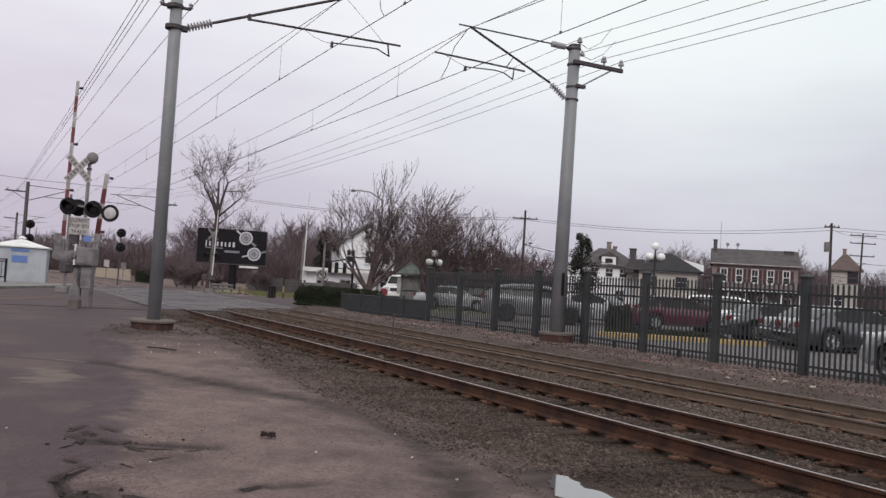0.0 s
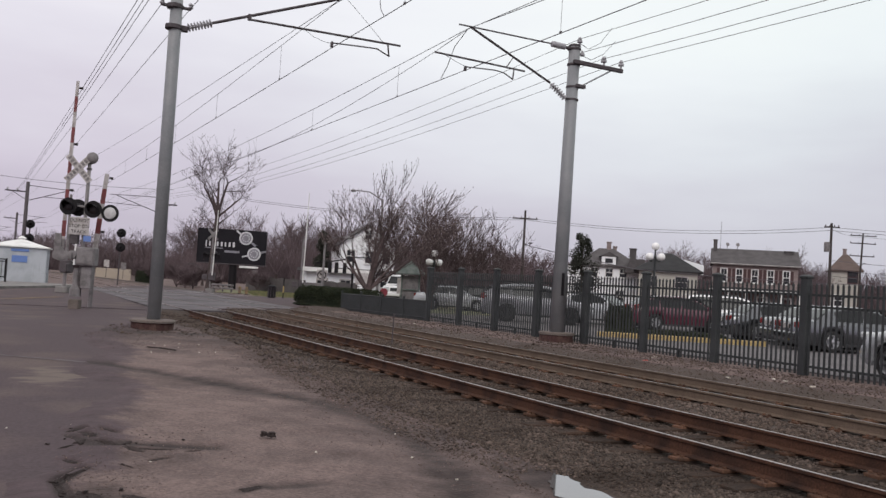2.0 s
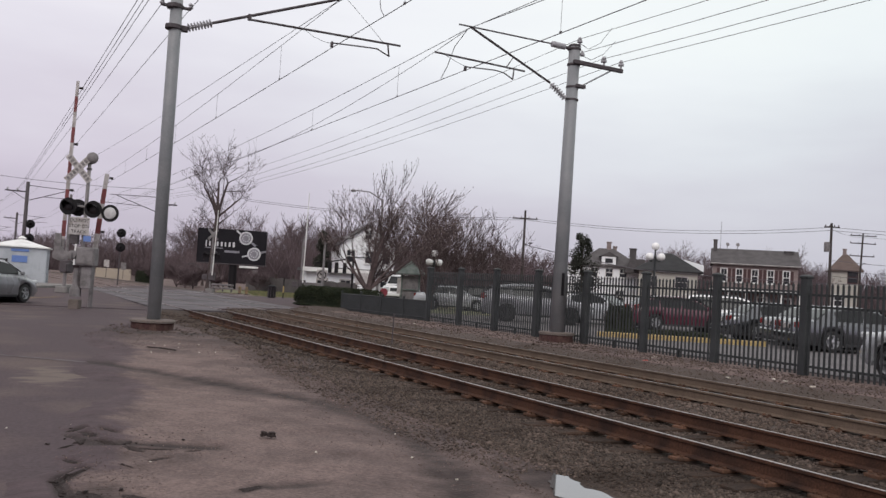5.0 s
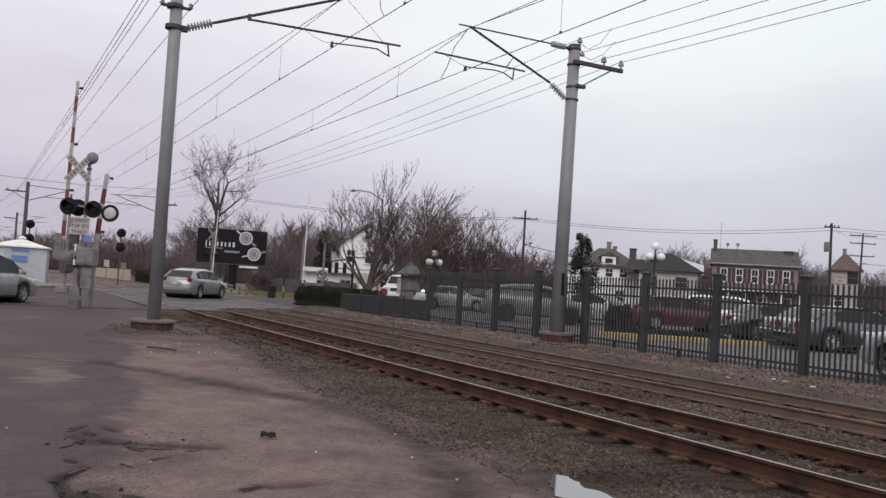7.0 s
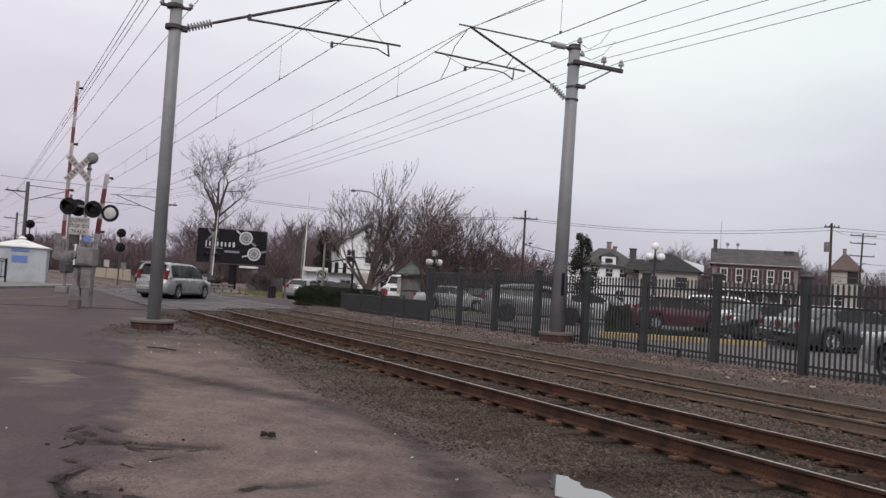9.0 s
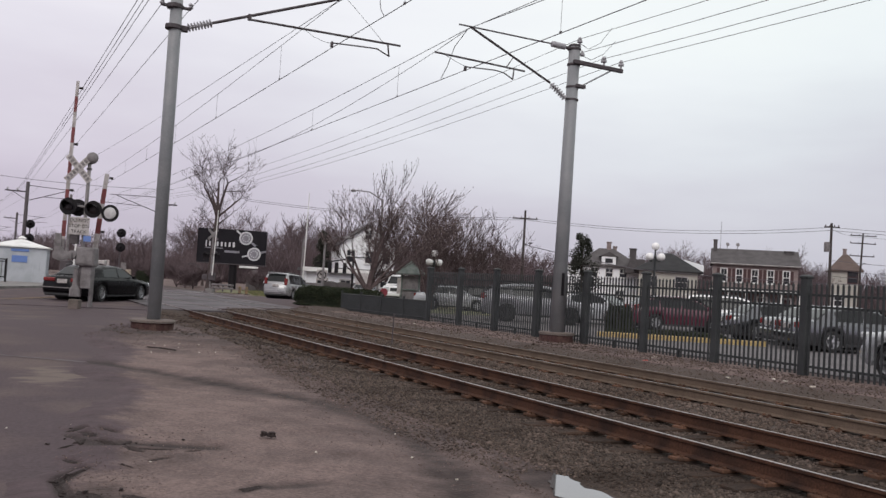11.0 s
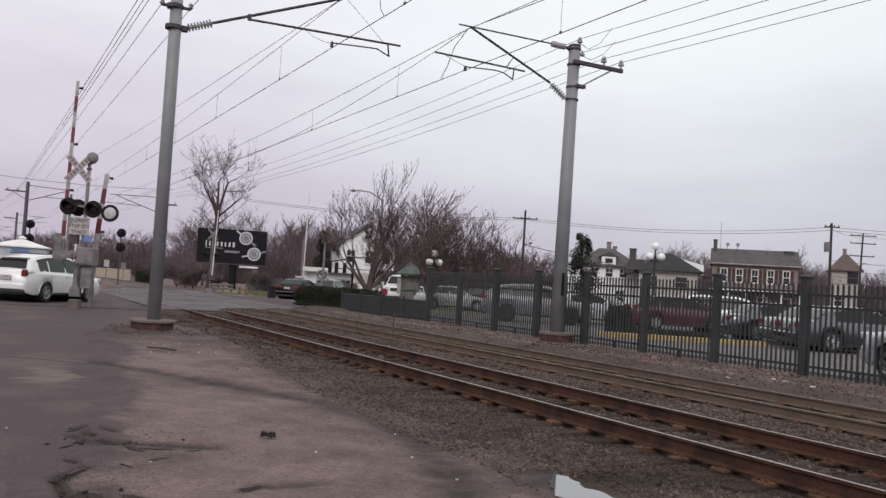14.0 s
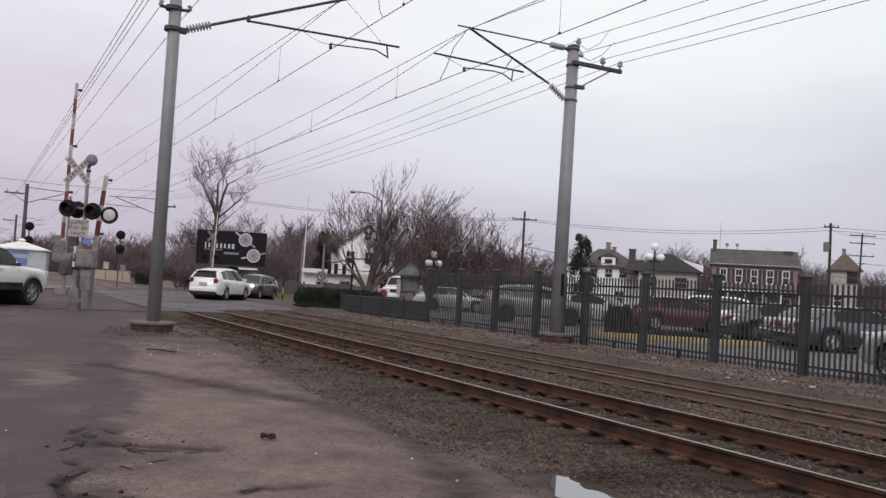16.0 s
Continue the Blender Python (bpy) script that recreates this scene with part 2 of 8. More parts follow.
M["rust"] = mat("rusty_steel", (0.065, 0.030, 0.0185), 0.8, spread=0.35, scale=2.5, fine=50, bump=0.25, second=(0.028, 0.015, 0.0115))
M["railtop"] = mat("worn_steel", (0.36, 0.32, 0.32), 0.45, metal=0.5, spread=0.15, scale=2, fine=30, bump=0.03)
M["dullrail"] = mat("dull_rail_steel", (0.125, 0.090, 0.068), 0.7, spread=0.2, scale=3, fine=40, bump=0.15)
M["tie"] = mat("creosoted_tie", (0.030, 0.019, 0.0145), 0.95, spread=0.3, scale=4, fine=40, bump=0.5, second=(0.052, 0.031, 0.022), each=0.3)
M["plate"] = mat("orange_rust_plate", (0.105, 0.055, 0.036), 0.9, spread=0.35, scale=9, fine=70, bump=0.3, second=(0.052, 0.030, 0.021), each=0.4)
M["polegrey"] = mat("weathered_grey_paint", (0.195, 0.200, 0.212), 0.5, spread=0.10, scale=1.5, fine=35, bump=0.05, second=(0.235, 0.235, 0.245))
M["hardware"] = mat("dark_hardware", (0.075, 0.062, 0.068), 0.7, metal=0.2, spread=0.2, scale=6, fine=60, bump=0.1)
M["porcelain"] = mat("grey_porcelain", (0.33, 0.32, 0.34), 0.3, spread=0.15, scale=4, fine=30, bump=0.0)
M["wire"] = mat("weathered_wire", (0.11, 0.10, 0.115), 0.6, metal=0.3, spread=0.1, bump=0.0)
M["footing"] = mat("concrete_footing", (0.140, 0.114, 0.104), 0.9, spread=0.2, scale=4, fine=40, bump=0.3, second=(0.12, 0.10, 0.09))
M["redside"] = mat("rust_stained_concrete", (0.062, 0.032, 0.030), 0.9, spread=0.3, scale=5, fine=40, bump=0.3, second=(0.095, 0.058, 0.050))
M["fence"] = mat("green_grey_fence_paint", (0.034, 0.036, 0.038), 0.55, spread=0.12, scale=2, fine=40, bump=0.04, second=(0.044, 0.046, 0.048))
M["hedge"] = mat("hedge_leaves", (0.019, 0.026, 0.013), 0.8, spread=0.3, scale=3, fine=30, bump=0.2, second=(0.032, 0.036, 0.019), each=0.5)
M["grass"] = mat("winter_grass", (0.115, 0.125, 0.055), 0.95, spread=0.25, scale=0.8, fine=12, bump=0.5, second=(0.17, 0.14, 0.085))
M["blade"] = mat("grass_blade", (0.12, 0.13, 0.055), 0.9, spread=0.2, scale=2, fine=20, bump=0.0, second=(0.20, 0.16, 0.09), each=0.3)
M["bark"] = mat("bark", (0.075, 0.057, 0.055), 0.95, spread=0.25, scale=4, fine=40, bump=0.4, second=(0.052, 0.040, 0.040))
M["twig"] = mat("twigs", (0.082, 0.060, 0.060), 0.95, spread=0.2, scale=1.0, fine=10, bump=0.0, second=(0.060, 0.042, 0.044), each=0.25)
M["bud"] = mat("tree_buds", (0.16, 0.125, 0.118), 0.9, spread=0.2, scale=2, fine=20, bump=0.0, each=0.35)
# paler and more purple than the near twigs: distance haze put into the colour
M["farwood"] = mat("hazed_far_twigs", (0.118, 0.087, 0.093), 0.95, spread=0.15, scale=0.12, fine=2, bump=0.0, second=(0.078, 0.057, 0.062), each=0.25)
M["needle"] = mat("evergreen_needles", (0.034, 0.036, 0.028), 0.9, spread=0.3, scale=2, fine=20, bump=0.0, each=0.4)
M["timber"] = mat("old_pole_timber", (0.045, 0.035, 0.033), 0.95, spread=0.2, scale=3, fine=50, bump=0.3)
M["white"] = mat("white_paint", (0.70, 0.69, 0.68), 0.6, spread=0.05, scale=2, fine=20, bump=0.03, second=(0.60, 0.585, 0.575))
M["dirtywhite"] = mat("dirty_white_paint", (0.42, 0.39, 0.385), 0.7, spread=0.15, scale=5, fine=30, bump=0.05, second=(0.28, 0.25, 0.24))
M["red"] = mat("faded_red_paint", (0.17, 0.034, 0.038), 0.6, spread=0.15, scale=5, fine=30, bump=0.03, second=(0.12, 0.03, 0.03))
M["silverbox"] = mat("weathered_aluminium", (0.185, 0.168, 0.172), 0.6, metal=0.0, spread=0.16, scale=4, fine=30, bump=0.05, second=(0.115, 0.104, 0.105))
M["black"] = mat("black_paint", (0.011, 0.009, 0.011), 0.6, spread=0.15, scale=4, fine=30, bump=0.03)
M["lens"] = mat("signal_lens", (0.50, 0.48, 0.49), 0.3, spread=0.2, scale=12, fine=60, bump=0.05)
M["darklens"] = mat("dark_red_lens", (0.014, 0.008, 0.010), 0.4, spread=0.2, scale=12, fine=60, bump=0.02)
M["blue"] = mat("blue_sign", (0.12, 0.20, 0.46), 0.5, spread=0.05, scale=4, fine=30, bump=0.0)
M["shed"] = mat("pale_shed_metal", (0.43, 0.45, 0.485), 0.6, spread=0.06, scale=1.5, fine=20, bump=0.02, second=(0.36, 0.38, 0.41))
M["billboard"] = mat("dark_billboard", (0.010, 0.0085, 0.012), 0.75, spread=0.1, scale=1, fine=10, bump=0.0)
M["print"] = mat("billboard_print", (0.52, 0.51, 0.54), 0.6, spread=0.1, scale=2, fine=10, bump=0.0)
M["print2"] = mat("billboard_print_grey", (0.20, 0.19, 0.22), 0.6, spread=0.2, scale=2, fine=10, bump=0.0)
M["yellow"] = mat("worn_yellow_paint", (0.40, 0.29, 0.12), 0.8, spread=0.12, scale=5, fine=40, bump=0.1, second=(0.30, 0.22, 0.11))
M["roadyellow"] = mat("faded_road_yellow", (0.20, 0.13, 0.065), 0.9, spread=0.2, scale=4, fine=30, bump=0.1, second=(0.13, 0.10, 0.08))
M["roadwhite"] = mat("faded_road_white", (0.40, 0.38, 0.38), 0.85, spread=0.2, scale=2, fine=25, bump=0.1, second=(0.20, 0.19, 0.19))
M["wornline"] = mat("worn_line_paint", (0.105, 0.086, 0.092), 0.9, spread=0.15, scale=3, fine=30, bump=0.1, second=(0.072, 0.055, 0.060))
M["concrete"] = mat("pale_concrete", (0.187, 0.173, 0.168), 0.9, spread=0.1, scale=2, fine=30, bump=0.15, second=(0.133, 0.125, 0.121))
M["shingle"] = mat("grey_shingles", (0.090, 0.082, 0.084), 0.9, spread=0.15, scale=1.2, fine=9, bump=0.3, second=(0.070, 0.063, 0.065))
M["darkshingle"] = mat("dark_shingles", (0.036, 0.035, 0.037), 0.9, spread=0.15, scale=1.2, fine=9, bump=0.3)
M["brownshingle"] = mat("brown_shingles", (0.105, 0.074, 0.066), 0.9, spread=0.15, scale=1.2, fine=9, bump=0.3)
M["siding"] = mat("white_siding", (0.80, 0.80, 0.82), 0.7, spread=0.04, scale=1, fine=8, bump=0.05)
M["beige"] = mat("beige_siding", (0.42, 0.40, 0.36), 0.7, spread=0.04, scale=1, fine=8, bump=0.05)
M["brick"] = mat("brick_brown_wall", (0.24, 0.19, 0.185), 0.9, spread=0.15, scale=2, fine=14, bump=0.3, second=(0.195, 0.150, 0.145))
M["shutter"] = mat("dark_red_shutter", (0.055, 0.020, 0.022), 0.6, spread=0.1, scale=3, fine=30, bump=0.0)
M["pane"] = glass("window_glass", (0.030, 0.030, 0.034), 0.12)
M["carglass"] = glass("car_glass", (0.012, 0.013, 0.014), 0.04)
M["tyre"] = mat("tyre_rubber", (0.022, 0.021, 0.022), 0.85, spread=0.15, scale=9, fine=60, bump=0.1)
M["rim"] = mat("alloy_rim", (0.42, 0.42, 0.44), 0.35, metal=0.7, spread=0.08, scale=9, fine=60, bump=0.0)
M["trimblack"] = mat("black_plastic", (0.025, 0.025, 0.027), 0.6, spread=0.1, scale=9, fine=60, bump=0.0)
M["taillight"] = mat("red_tail_lamp", (0.15, 0.012, 0.012), 0.25, spread=0.1, scale=20, fine=80, bump=0.0)
M["headlight"] = mat("clear_head_lamp", (0.55, 0.56, 0.58), 0.15, spread=0.1, scale=20, fine=80, bump=0.0)
M["headon"] = glowing("lit_head_lamp", (1.0, 0.93, 0.82), 6.0)
M["globe"] = mat("white_globe", (0.80, 0.78, 0.78), 0.4, spread=0.03, scale=3, fine=20, bump=0.0)
M["kioskgreen"] = mat("kiosk_green", (0.075, 0.095, 0.085), 0.55, spread=0.15, scale=3, fine=30, bump=0.05, second=(0.125, 0.140, 0.130))
M["stopred"] = mat("stop_sign_red", (0.26, 0.035, 0.055), 0.5, spread=0.06, scale=4, fine=30, bump=0.0)
M["straw"] = mat("dry_straw_field", (0.20, 0.15, 0.105), 0.95, spread=0.2, scale=0.3, fine=5, bump=0.3, second=(0.15, 0.11, 0.08))
M["scrap"] = mat("pale_litter", (0.50, 0.46, 0.40), 0.8, spread=0.15, scale=9, fine=60, bump=0.1, each=0.3)
M["litterred"] = mat("red_litter", (0.42, 0.075, 0.06), 0.7, spread=0.1, scale=9, fine=60, bump=0.0)
M["debris"] = mat("dark_debris", (0.034, 0.025, 0.024), 0.95, spread=0.3, scale=9, fine=60, bump=0.4)
M["roofwood"] = mat("fence_timber", (0.085, 0.075, 0.075), 0.95, spread=0.2, scale=2, fine=20, bump=0.2)


def paint(name, base, rough=0.28, metal=0.0):
    return mat(name, base, rough, metal=metal, spread=0.03, scale=2, fine=30, bump=0.0, coat=0.8 if max(base) > 0.03 else 0.12)


# puddle: still water, nearly a mirror
def water():
    m = bpy.data.materials.new("puddle_water")
    m.use_nodes = True
    b = m.node_tree.nodes["Principled BSDF"]
    b.inputs["Base Color"].default_value = (0.06, 0.05, 0.045, 1)
    b.inputs["Roughness"].default_value, b.inputs["IOR"].default_value = 0.03, 1.5
    b.inputs["Coat Weight"].default_value, b.inputs["Coat Roughness"].default_value = 0.5, 0.04
    return m


M["water"] = water()
# dusty, porous and weathered surfaces have little gloss
for dull in ("dirt", "asphalt", "ballast", "stone", "grit", "tie", "rust", "plate", "dullrail", "debris", "bark", "twig", "farwood", "hedge", "needle", "black", "drystone", "wet", "billboard", "fence", "shingle", "darkshingle", "footing", "redside"):
    M[dull].node_tree.nodes["Principled BSDF"].inputs["Specular IOR Level"].default_value = 0.22


# ---- mesh helpers ----
def part(name, bm, material, parent=None, label="", smooth=False):
    """Links a bmesh as one mesh object, under a thing or a part if one is given."""
    me = bpy.data.meshes.new(name)
    if smooth:
        for f in bm.faces:
            f.smooth = True
    bm.to_mesh(me)
    bm.free()
    for one in material if isinstance(material, (list, tuple)) else (material,):
        me.materials.append(one)
    ob = new(name, me)
    if parent:
        ob.parent = parent
    if label:
        ob["label"] = label
    return ob


def raw(name, verts, faces, material, parent=None, label=""):
    me = bpy.data.meshes.new(name)
    me.from_pydata([tuple(v) for v in verts], [], faces)
    me.materials.append(material)
    ob = new(name, me)
    if parent:
        ob.parent = parent
    if label:
        ob["label"] = label
    return ob


def thing(name, label, category, at=(0, 0, 0), turn=0, group=""):
    ob = new(name)
    ob.empty_display_size = 0.2
    ob.matrix_world = pose(*at, 0, 0, turn)
    return tagged(ob, label, category, group)


def B():
    return bmesh.new()


def box(bm, c, s, m=None, bevel=0.0, rot=0.0):
    """A box with centre c and size s, turned by rot degrees about z, with bevelled edges."""
    t = Matrix.Translation(c) @ pose(0, 0, 0, 0, 0, rot) @ Matrix.Diagonal((*s, 1))
    if m:
        t = m @ t
    g = bmesh.ops.create_cube(bm, size=1, matrix=t)
    if bevel:
        edges = list({e for v in g["verts"] for e in v.link_edges})
        bmesh.ops.bevel(bm, geom=edges, offset=bevel, segments=1, affect="EDGES", clamp_overlap=True)
    return bm


def rod(bm, p0, p1, r0, r1=None, seg=8, caps=True):
    """A round bar from p0 to p1."""
    p0, p1 = Vector(p0), Vector(p1)
    r1 = r0 if r1 is None else r1
    d = p1 - p0
    turn = d.to_track_quat("Z", "Y").to_matrix().to_4x4()
    m = Matrix.Translation((p0 + p1) / 2) @ turn
    bmesh.ops.create_cone(bm, cap_ends=caps, segments=seg, radius1=r0, radius2=r1, depth=d.length, matrix=m)
    return bm


def ball(bm, c, r, u=12, v=8, squash=1.0):
    bmesh.ops.create_uvsphere(bm, u_segments=u, v_segments=v, radius=r, matrix=Matrix.Translation(c) @ Matrix.Diagonal((1, 1, squash, 1)))
    return bm


def turned(bm, profile, at=(0, 0, 0), seg=16, m=None):
    """A lathe: profile is (radius, height) from bottom to top."""
    m = m or Matrix.Translation(at)
    rings = []
    for r, z in profile:
        rings.append([bm.verts.new(m @ Vector((r * math.cos(2 * math.pi * k / seg), r * math.sin(2 * math.pi * k / seg), z))) for k in range(seg)])
    for a, b in zip(rings, rings[1:]):
        for k in range(seg):
            bm.faces.new((a[k], a[(k + 1) % seg], b[(k + 1) % seg], b[k]))
    bm.faces.new(rings[0][::-1])
    bm.faces.new(rings[-1])
    return bm


def slab(bm, outline, thick, m=None):
    """A flat plate: outline in the local xy plane, extruded by thick along z."""
    m = m or Matrix()
    lo = [bm.verts.new(m @ Vector((x, y, 0))) for x, y in outline]
    hi = [bm.verts.new(m @ Vector((x, y, thick))) for x, y in outline]
    n = len(outline)
    bm.faces.new(lo[::-1])
    bm.faces.new(hi)
    for k in range(n):
        bm.faces.new((lo[k], lo[(k + 1) % n], hi[(k + 1) % n], hi[k]))
    return bm


def tube(bm, pts, r, seg=4):
    """A thin bar of even thickness along a row of points."""
    pts = [Vector(p) for p in pts]
    rings = []
    for i, p in enumerate(pts):
        d = (pts[min(i + 1, len(pts) - 1)] - pts[max(i - 1, 0)]).normalized()
        side = d.cross(Vector((0, 0, 1)))
        side = side.normalized() if side.length > 1e-4 else Vector((1, 0, 0))
        up = side.cross(d)
        rings.append([bm.verts.new(p + side * r * math.cos(2 * math.pi * k / seg) + up * r * math.sin(2 * math.pi * k / seg)) for k in range(seg)])
    for a, b in zip(rings, rings[1:]):
        for k in range(seg):
            bm.faces.new((a[k], a[(k + 1) % seg], b[(k + 1) % seg], b[k]))
    bm.faces.new(rings[0][::-1])
    bm.faces.new(rings[-1])
    return bm


def smooth(a, b, x):
    t = min(1, max(0, (x - a) / (b - a)))
    return t * t * (3 - 2 * t)


def line(table, v):
    """Straight interpolation in a table of (key, value)."""
    for (a, p), (b, q) in zip(table, table[1:]):
        if v <= b:
            return p + (q - p) * max(0, (v - a)) / (b - a)
    return table[-1][1]


def ground_z(x, y):
    """The lie of the land: it rises gently to the level crossing and a little more past the tracks, and falls off beyond."""
    near = 0.25 * smooth(8, 20, y) - 0.12 * smooth(21, 28, y) * (1 - 0.5 * smooth(36, 46, y))
    g = near if x < 5 else near + (0.2 * smooth(30, 34, y) - near) * smooth(5, 6.3, x)
    if x > 11.9:
        g = max(g, 0.28 * smooth(11.9, 13.4, x) * (1 - smooth(36, 48, y)) + 0.2 * smooth(36, 48, y))
    return g - 0.3 * smooth(50, 66, y) * smooth(12, 18, x)


# ---- ground, road and tracks ----
def span(a, b, n):
    return [a + (b - a) * k / n for k in range(n + 1)]


MARKS = [
    (((0.3, 14.95), (1.5, 14.3), (2.5, 13.2), (3.2, 12.2), (3.96, 11.0), (4.23, 9.74), (4.15, 8.34), (3.78, 6.89), (3.42, 5.92), (3.0, 4.8)), 0.30, 0.75),
    (((4.1, 11.9), (4.6, 10.6), (4.8, 9.0), (4.7, 7.6), (4.5, 6.6)), 0.28, 0.45),
    (((4.76, 6.7), (4.55, 6.1), (4.5, 5.4)), 0.42, 0.8),
    (((0.75, 8.9), (1.0, 8.5), (1.35, 8.5), (2.0, 8.35)), 0.15, 0.85),
    (((0.62, 6.3), (0.62, 6.7), (0.60, 7.05), (0.70, 7.3), (0.80, 7.5)), 0.07, 1.25),
    (((0.75, 6.4), (0.85, 6.8)), 0.20, 0.7),
    (((2.1, 6.7), (2.5, 6.8)), 0.13, 0.7),
    (((2.2, 13.6), (3.2, 12.2), (3.96, 11.0)), 0.13, 0.9),
    (((2.2, 20.0), (2.9, 19.6), (3.9, 19.4), (4.8, 19.8)), 0.75, 0.80),
    (((2.7, 18.6), (3.4, 18.3), (4.3, 18.6)), 0.70, 0.55),
    # mostly short narrow marks: the dark inside cracks and holes, painted on
    (((0.58, 7.08), (0.67, 7.29), (0.78, 7.47)), 0.050, 1.6),
    (((0.58, 7.08), (0.62, 6.75), (0.68, 6.40)), 0.060, 1.6),
    (((0.74, 6.69), (0.84, 6.60)), 0.11, 1.0),
    (((0.95, 9.04), (1.00, 8.85)), 0.050, 1.3),
    (((1.06, 8.62), (1.17, 8.45)), 0.060, 1.5),
    (((1.28, 8.34), (1.33, 8.20)), 0.055, 1.6),
    (((1.37, 8.32), (1.61, 8.29)), 0.060, 0.9),
    (((0.69, 8.37), (0.90, 8.67)), 0.045, 1.2),
    (((0.70, 7.86), (0.77, 7.73)), 0.045, 1.2),
    (((1.38, 7.81), (1.52, 7.91)), 0.050, 0.9),
    (((1.77, 8.21), (1.86, 8.25)), 0.040, 1.1),
    (((1.13, 9.24), (1.24, 9.04)), 0.045, 1.0),
    (((0.83, 9.15), (0.97, 9.29)), 0.045, 1.0),
    (((1.00, 6.63), (1.12, 6.55)), 0.09, 0.7),
    (((1.85, 6.60), (2.00, 6.72)), 0.09, 0.7),
]


def damp_and_shade(x, y):
    """How dark the dirt is: damp wheel marks and hollows, and shade painted into holes and cracks."""
    if not (-1 < x < 7 and 2 < y < 24):
        return 0.0
    best = 0.0
    for pts, w, k in MARKS:
        for (ax, ay), (bx, by) in zip(pts, pts[1:]):
            dx, dy = bx - ax, by - ay
            t = min(1, max(0, ((x - ax) * dx + (y - ay) * dy) / (dx * dx + dy * dy)))
            d = math.hypot(x - ax - t * dx, y - ay - t * dy)
            best = max(best, k * math.exp(-(d / w) ** 2))
    return max(best, 0.62 * smooth(3.3, 4.7, x + 0.25 * noise.noise(Vector((x * 1.5, y * 1.5, 0)))))


def land_z(x, y):
    """The trodden surface itself, with its ruts, lumps and the broken asphalt edge."""
    z = ground_z(x, y)
    if -3 < x < 6.2 and 2 < y < 30:
        p = Vector((x, y, 0))
        rut = 0.03 * damp_and_shade(x, y) * (1 - smooth(15, 17, y)) * (1 - smooth(4.3, 5, x))
        z += 0.030 * noise.noise(p * 0.55) + 0.014 * noise.noise(p * 1.9) + 0.006 * noise.noise(p * 5.5) - rut
        z = z + (-0.02 - z) * math.exp(-(((x - 4.6) / 0.5) ** 2 + ((y - 6.1) / 0.8) ** 2) ** 2) if y < 8 else z
    if -9 < x and -8 < y < 32:
        gap = near_edge(y) - x
        z += 0.030 * math.exp(-(gap / 0.35) ** 2) - 0.075 * smooth(0.1, 0.9 + 1.3 * smooth(12, 15, y), gap)
    z -= 0.03 + 0.30 * smooth(5.4, 6.3, x) * (1 - smooth(11.8, 12.6, x)) * (1 - smooth(32, 33, y - max(0, x - 6.5)))
    return z


def ground():
    xs = [-3000, -900, -300, -120, -60, -30, -16] + span(-9, -1, 16)[:-1] + span(-1, 0.4, 12)[:-1] + span(0.4, 2.2, 52)[:-1] + span(2.2, 8, 46)[:-1] + span(8, 20, 30)[:-1] + span(20, 60, 20) + [90, 140, 300, 900, 3000]
    ys = [-3000, -900, -200, -60, -20] + span(-8, 3, 12)[:-1] + span(3, 6.3, 26)[:-1] + span(6.3, 9.5, 74)[:-1] + span(9.5, 18, 68)[:-1] + span(18, 40, 60)[:-1] + span(40, 90, 50) + [120, 160, 240, 500, 1200, 3000]
    verts, faces = [], []
    for y in ys:
        for x in xs:
            z = land_z(x, y)
            verts.append((x, y, z))
    n = len(xs)
    for j in range(len(ys) - 1):
        for i in range(n - 1):
            a = j * n + i
            faces.append((a, a + 1, a + n + 1, a + n))
    ob = raw("ground", verts, faces, M["dirt"])
    damp = ob.data.attributes.new("damp", "FLOAT", "POINT")
    damp.data.foreach_set("value", [damp_and_shade(v[0], v[1]) for v in verts])
    tar = ob.data.attributes.new("tar", "FLOAT", "POINT")
    tar.data.foreach_set("value", [smooth(-0.75, 0.35, line(EDGE, v[1]) + 0.2 - v[0]) if -60 < v[1] < 33 else 0.0 for v in verts])
    return tagged(ob, "grey-brown trodden dirt and gravel beside the tracks", "ground", kind="structure")


def sheet(name, rows, lift, material, label, category, cols=24, thick=0.04):
    """A surface draped on the land: rows of (y, left x, right x), with an edge of its own."""
    verts, faces = [], []
    for y, a, b in rows:
        verts += [(a + (b - a) * k / cols, y, ground_z(a + (b - a) * k / cols, y) + lift) for k in range(cols + 1)]
    n = cols + 1
    for j in range(len(rows) - 1):
        for i in range(cols):
            a = j * n + i
            faces.append((a, a + 1, a + n + 1, a + n))
    rim = [i for i in range(n)] + [j * n + cols for j in range(1, len(rows))] + [(len(rows) - 1) * n + i for i in range(cols - 1, -1, -1)] + [j * n for j in range(len(rows) - 2, 0, -1)]
    base = len(verts)
    verts += [(verts[k][0], verts[k][1], verts[k][2] - thick) for k in rim]
    m = len(rim)
    for k in range(m):
        faces.append((rim[(k + 1) % m], rim[k], base + k, base + (k + 1) % m))
    return tagged(raw(name, verts, faces, material), label, category, kind="structure")


EDGE = [(-60, -3.0), (-8, 0.35), (3, 0.45), (6.3, 0.44), (6.75, 0.37), (7.1, 0.34), (7.3, 0.46), (7.5, 0.66), (8.3, 0.82), (9.8, 0.98), (11.7, 1.56), (13, 1.45), (14.3, 1.58), (16, 2.1), (17.5, 1.9), (18.8, 2.2), (21.5, 2.9), (25, 4.0), (29, 5.4), (32.2, 6.3)]
NEAR = [(32.2, 6.4), (37.6, 12.1), (40, 13.3), (46, 15.6), (140, 69.8)]
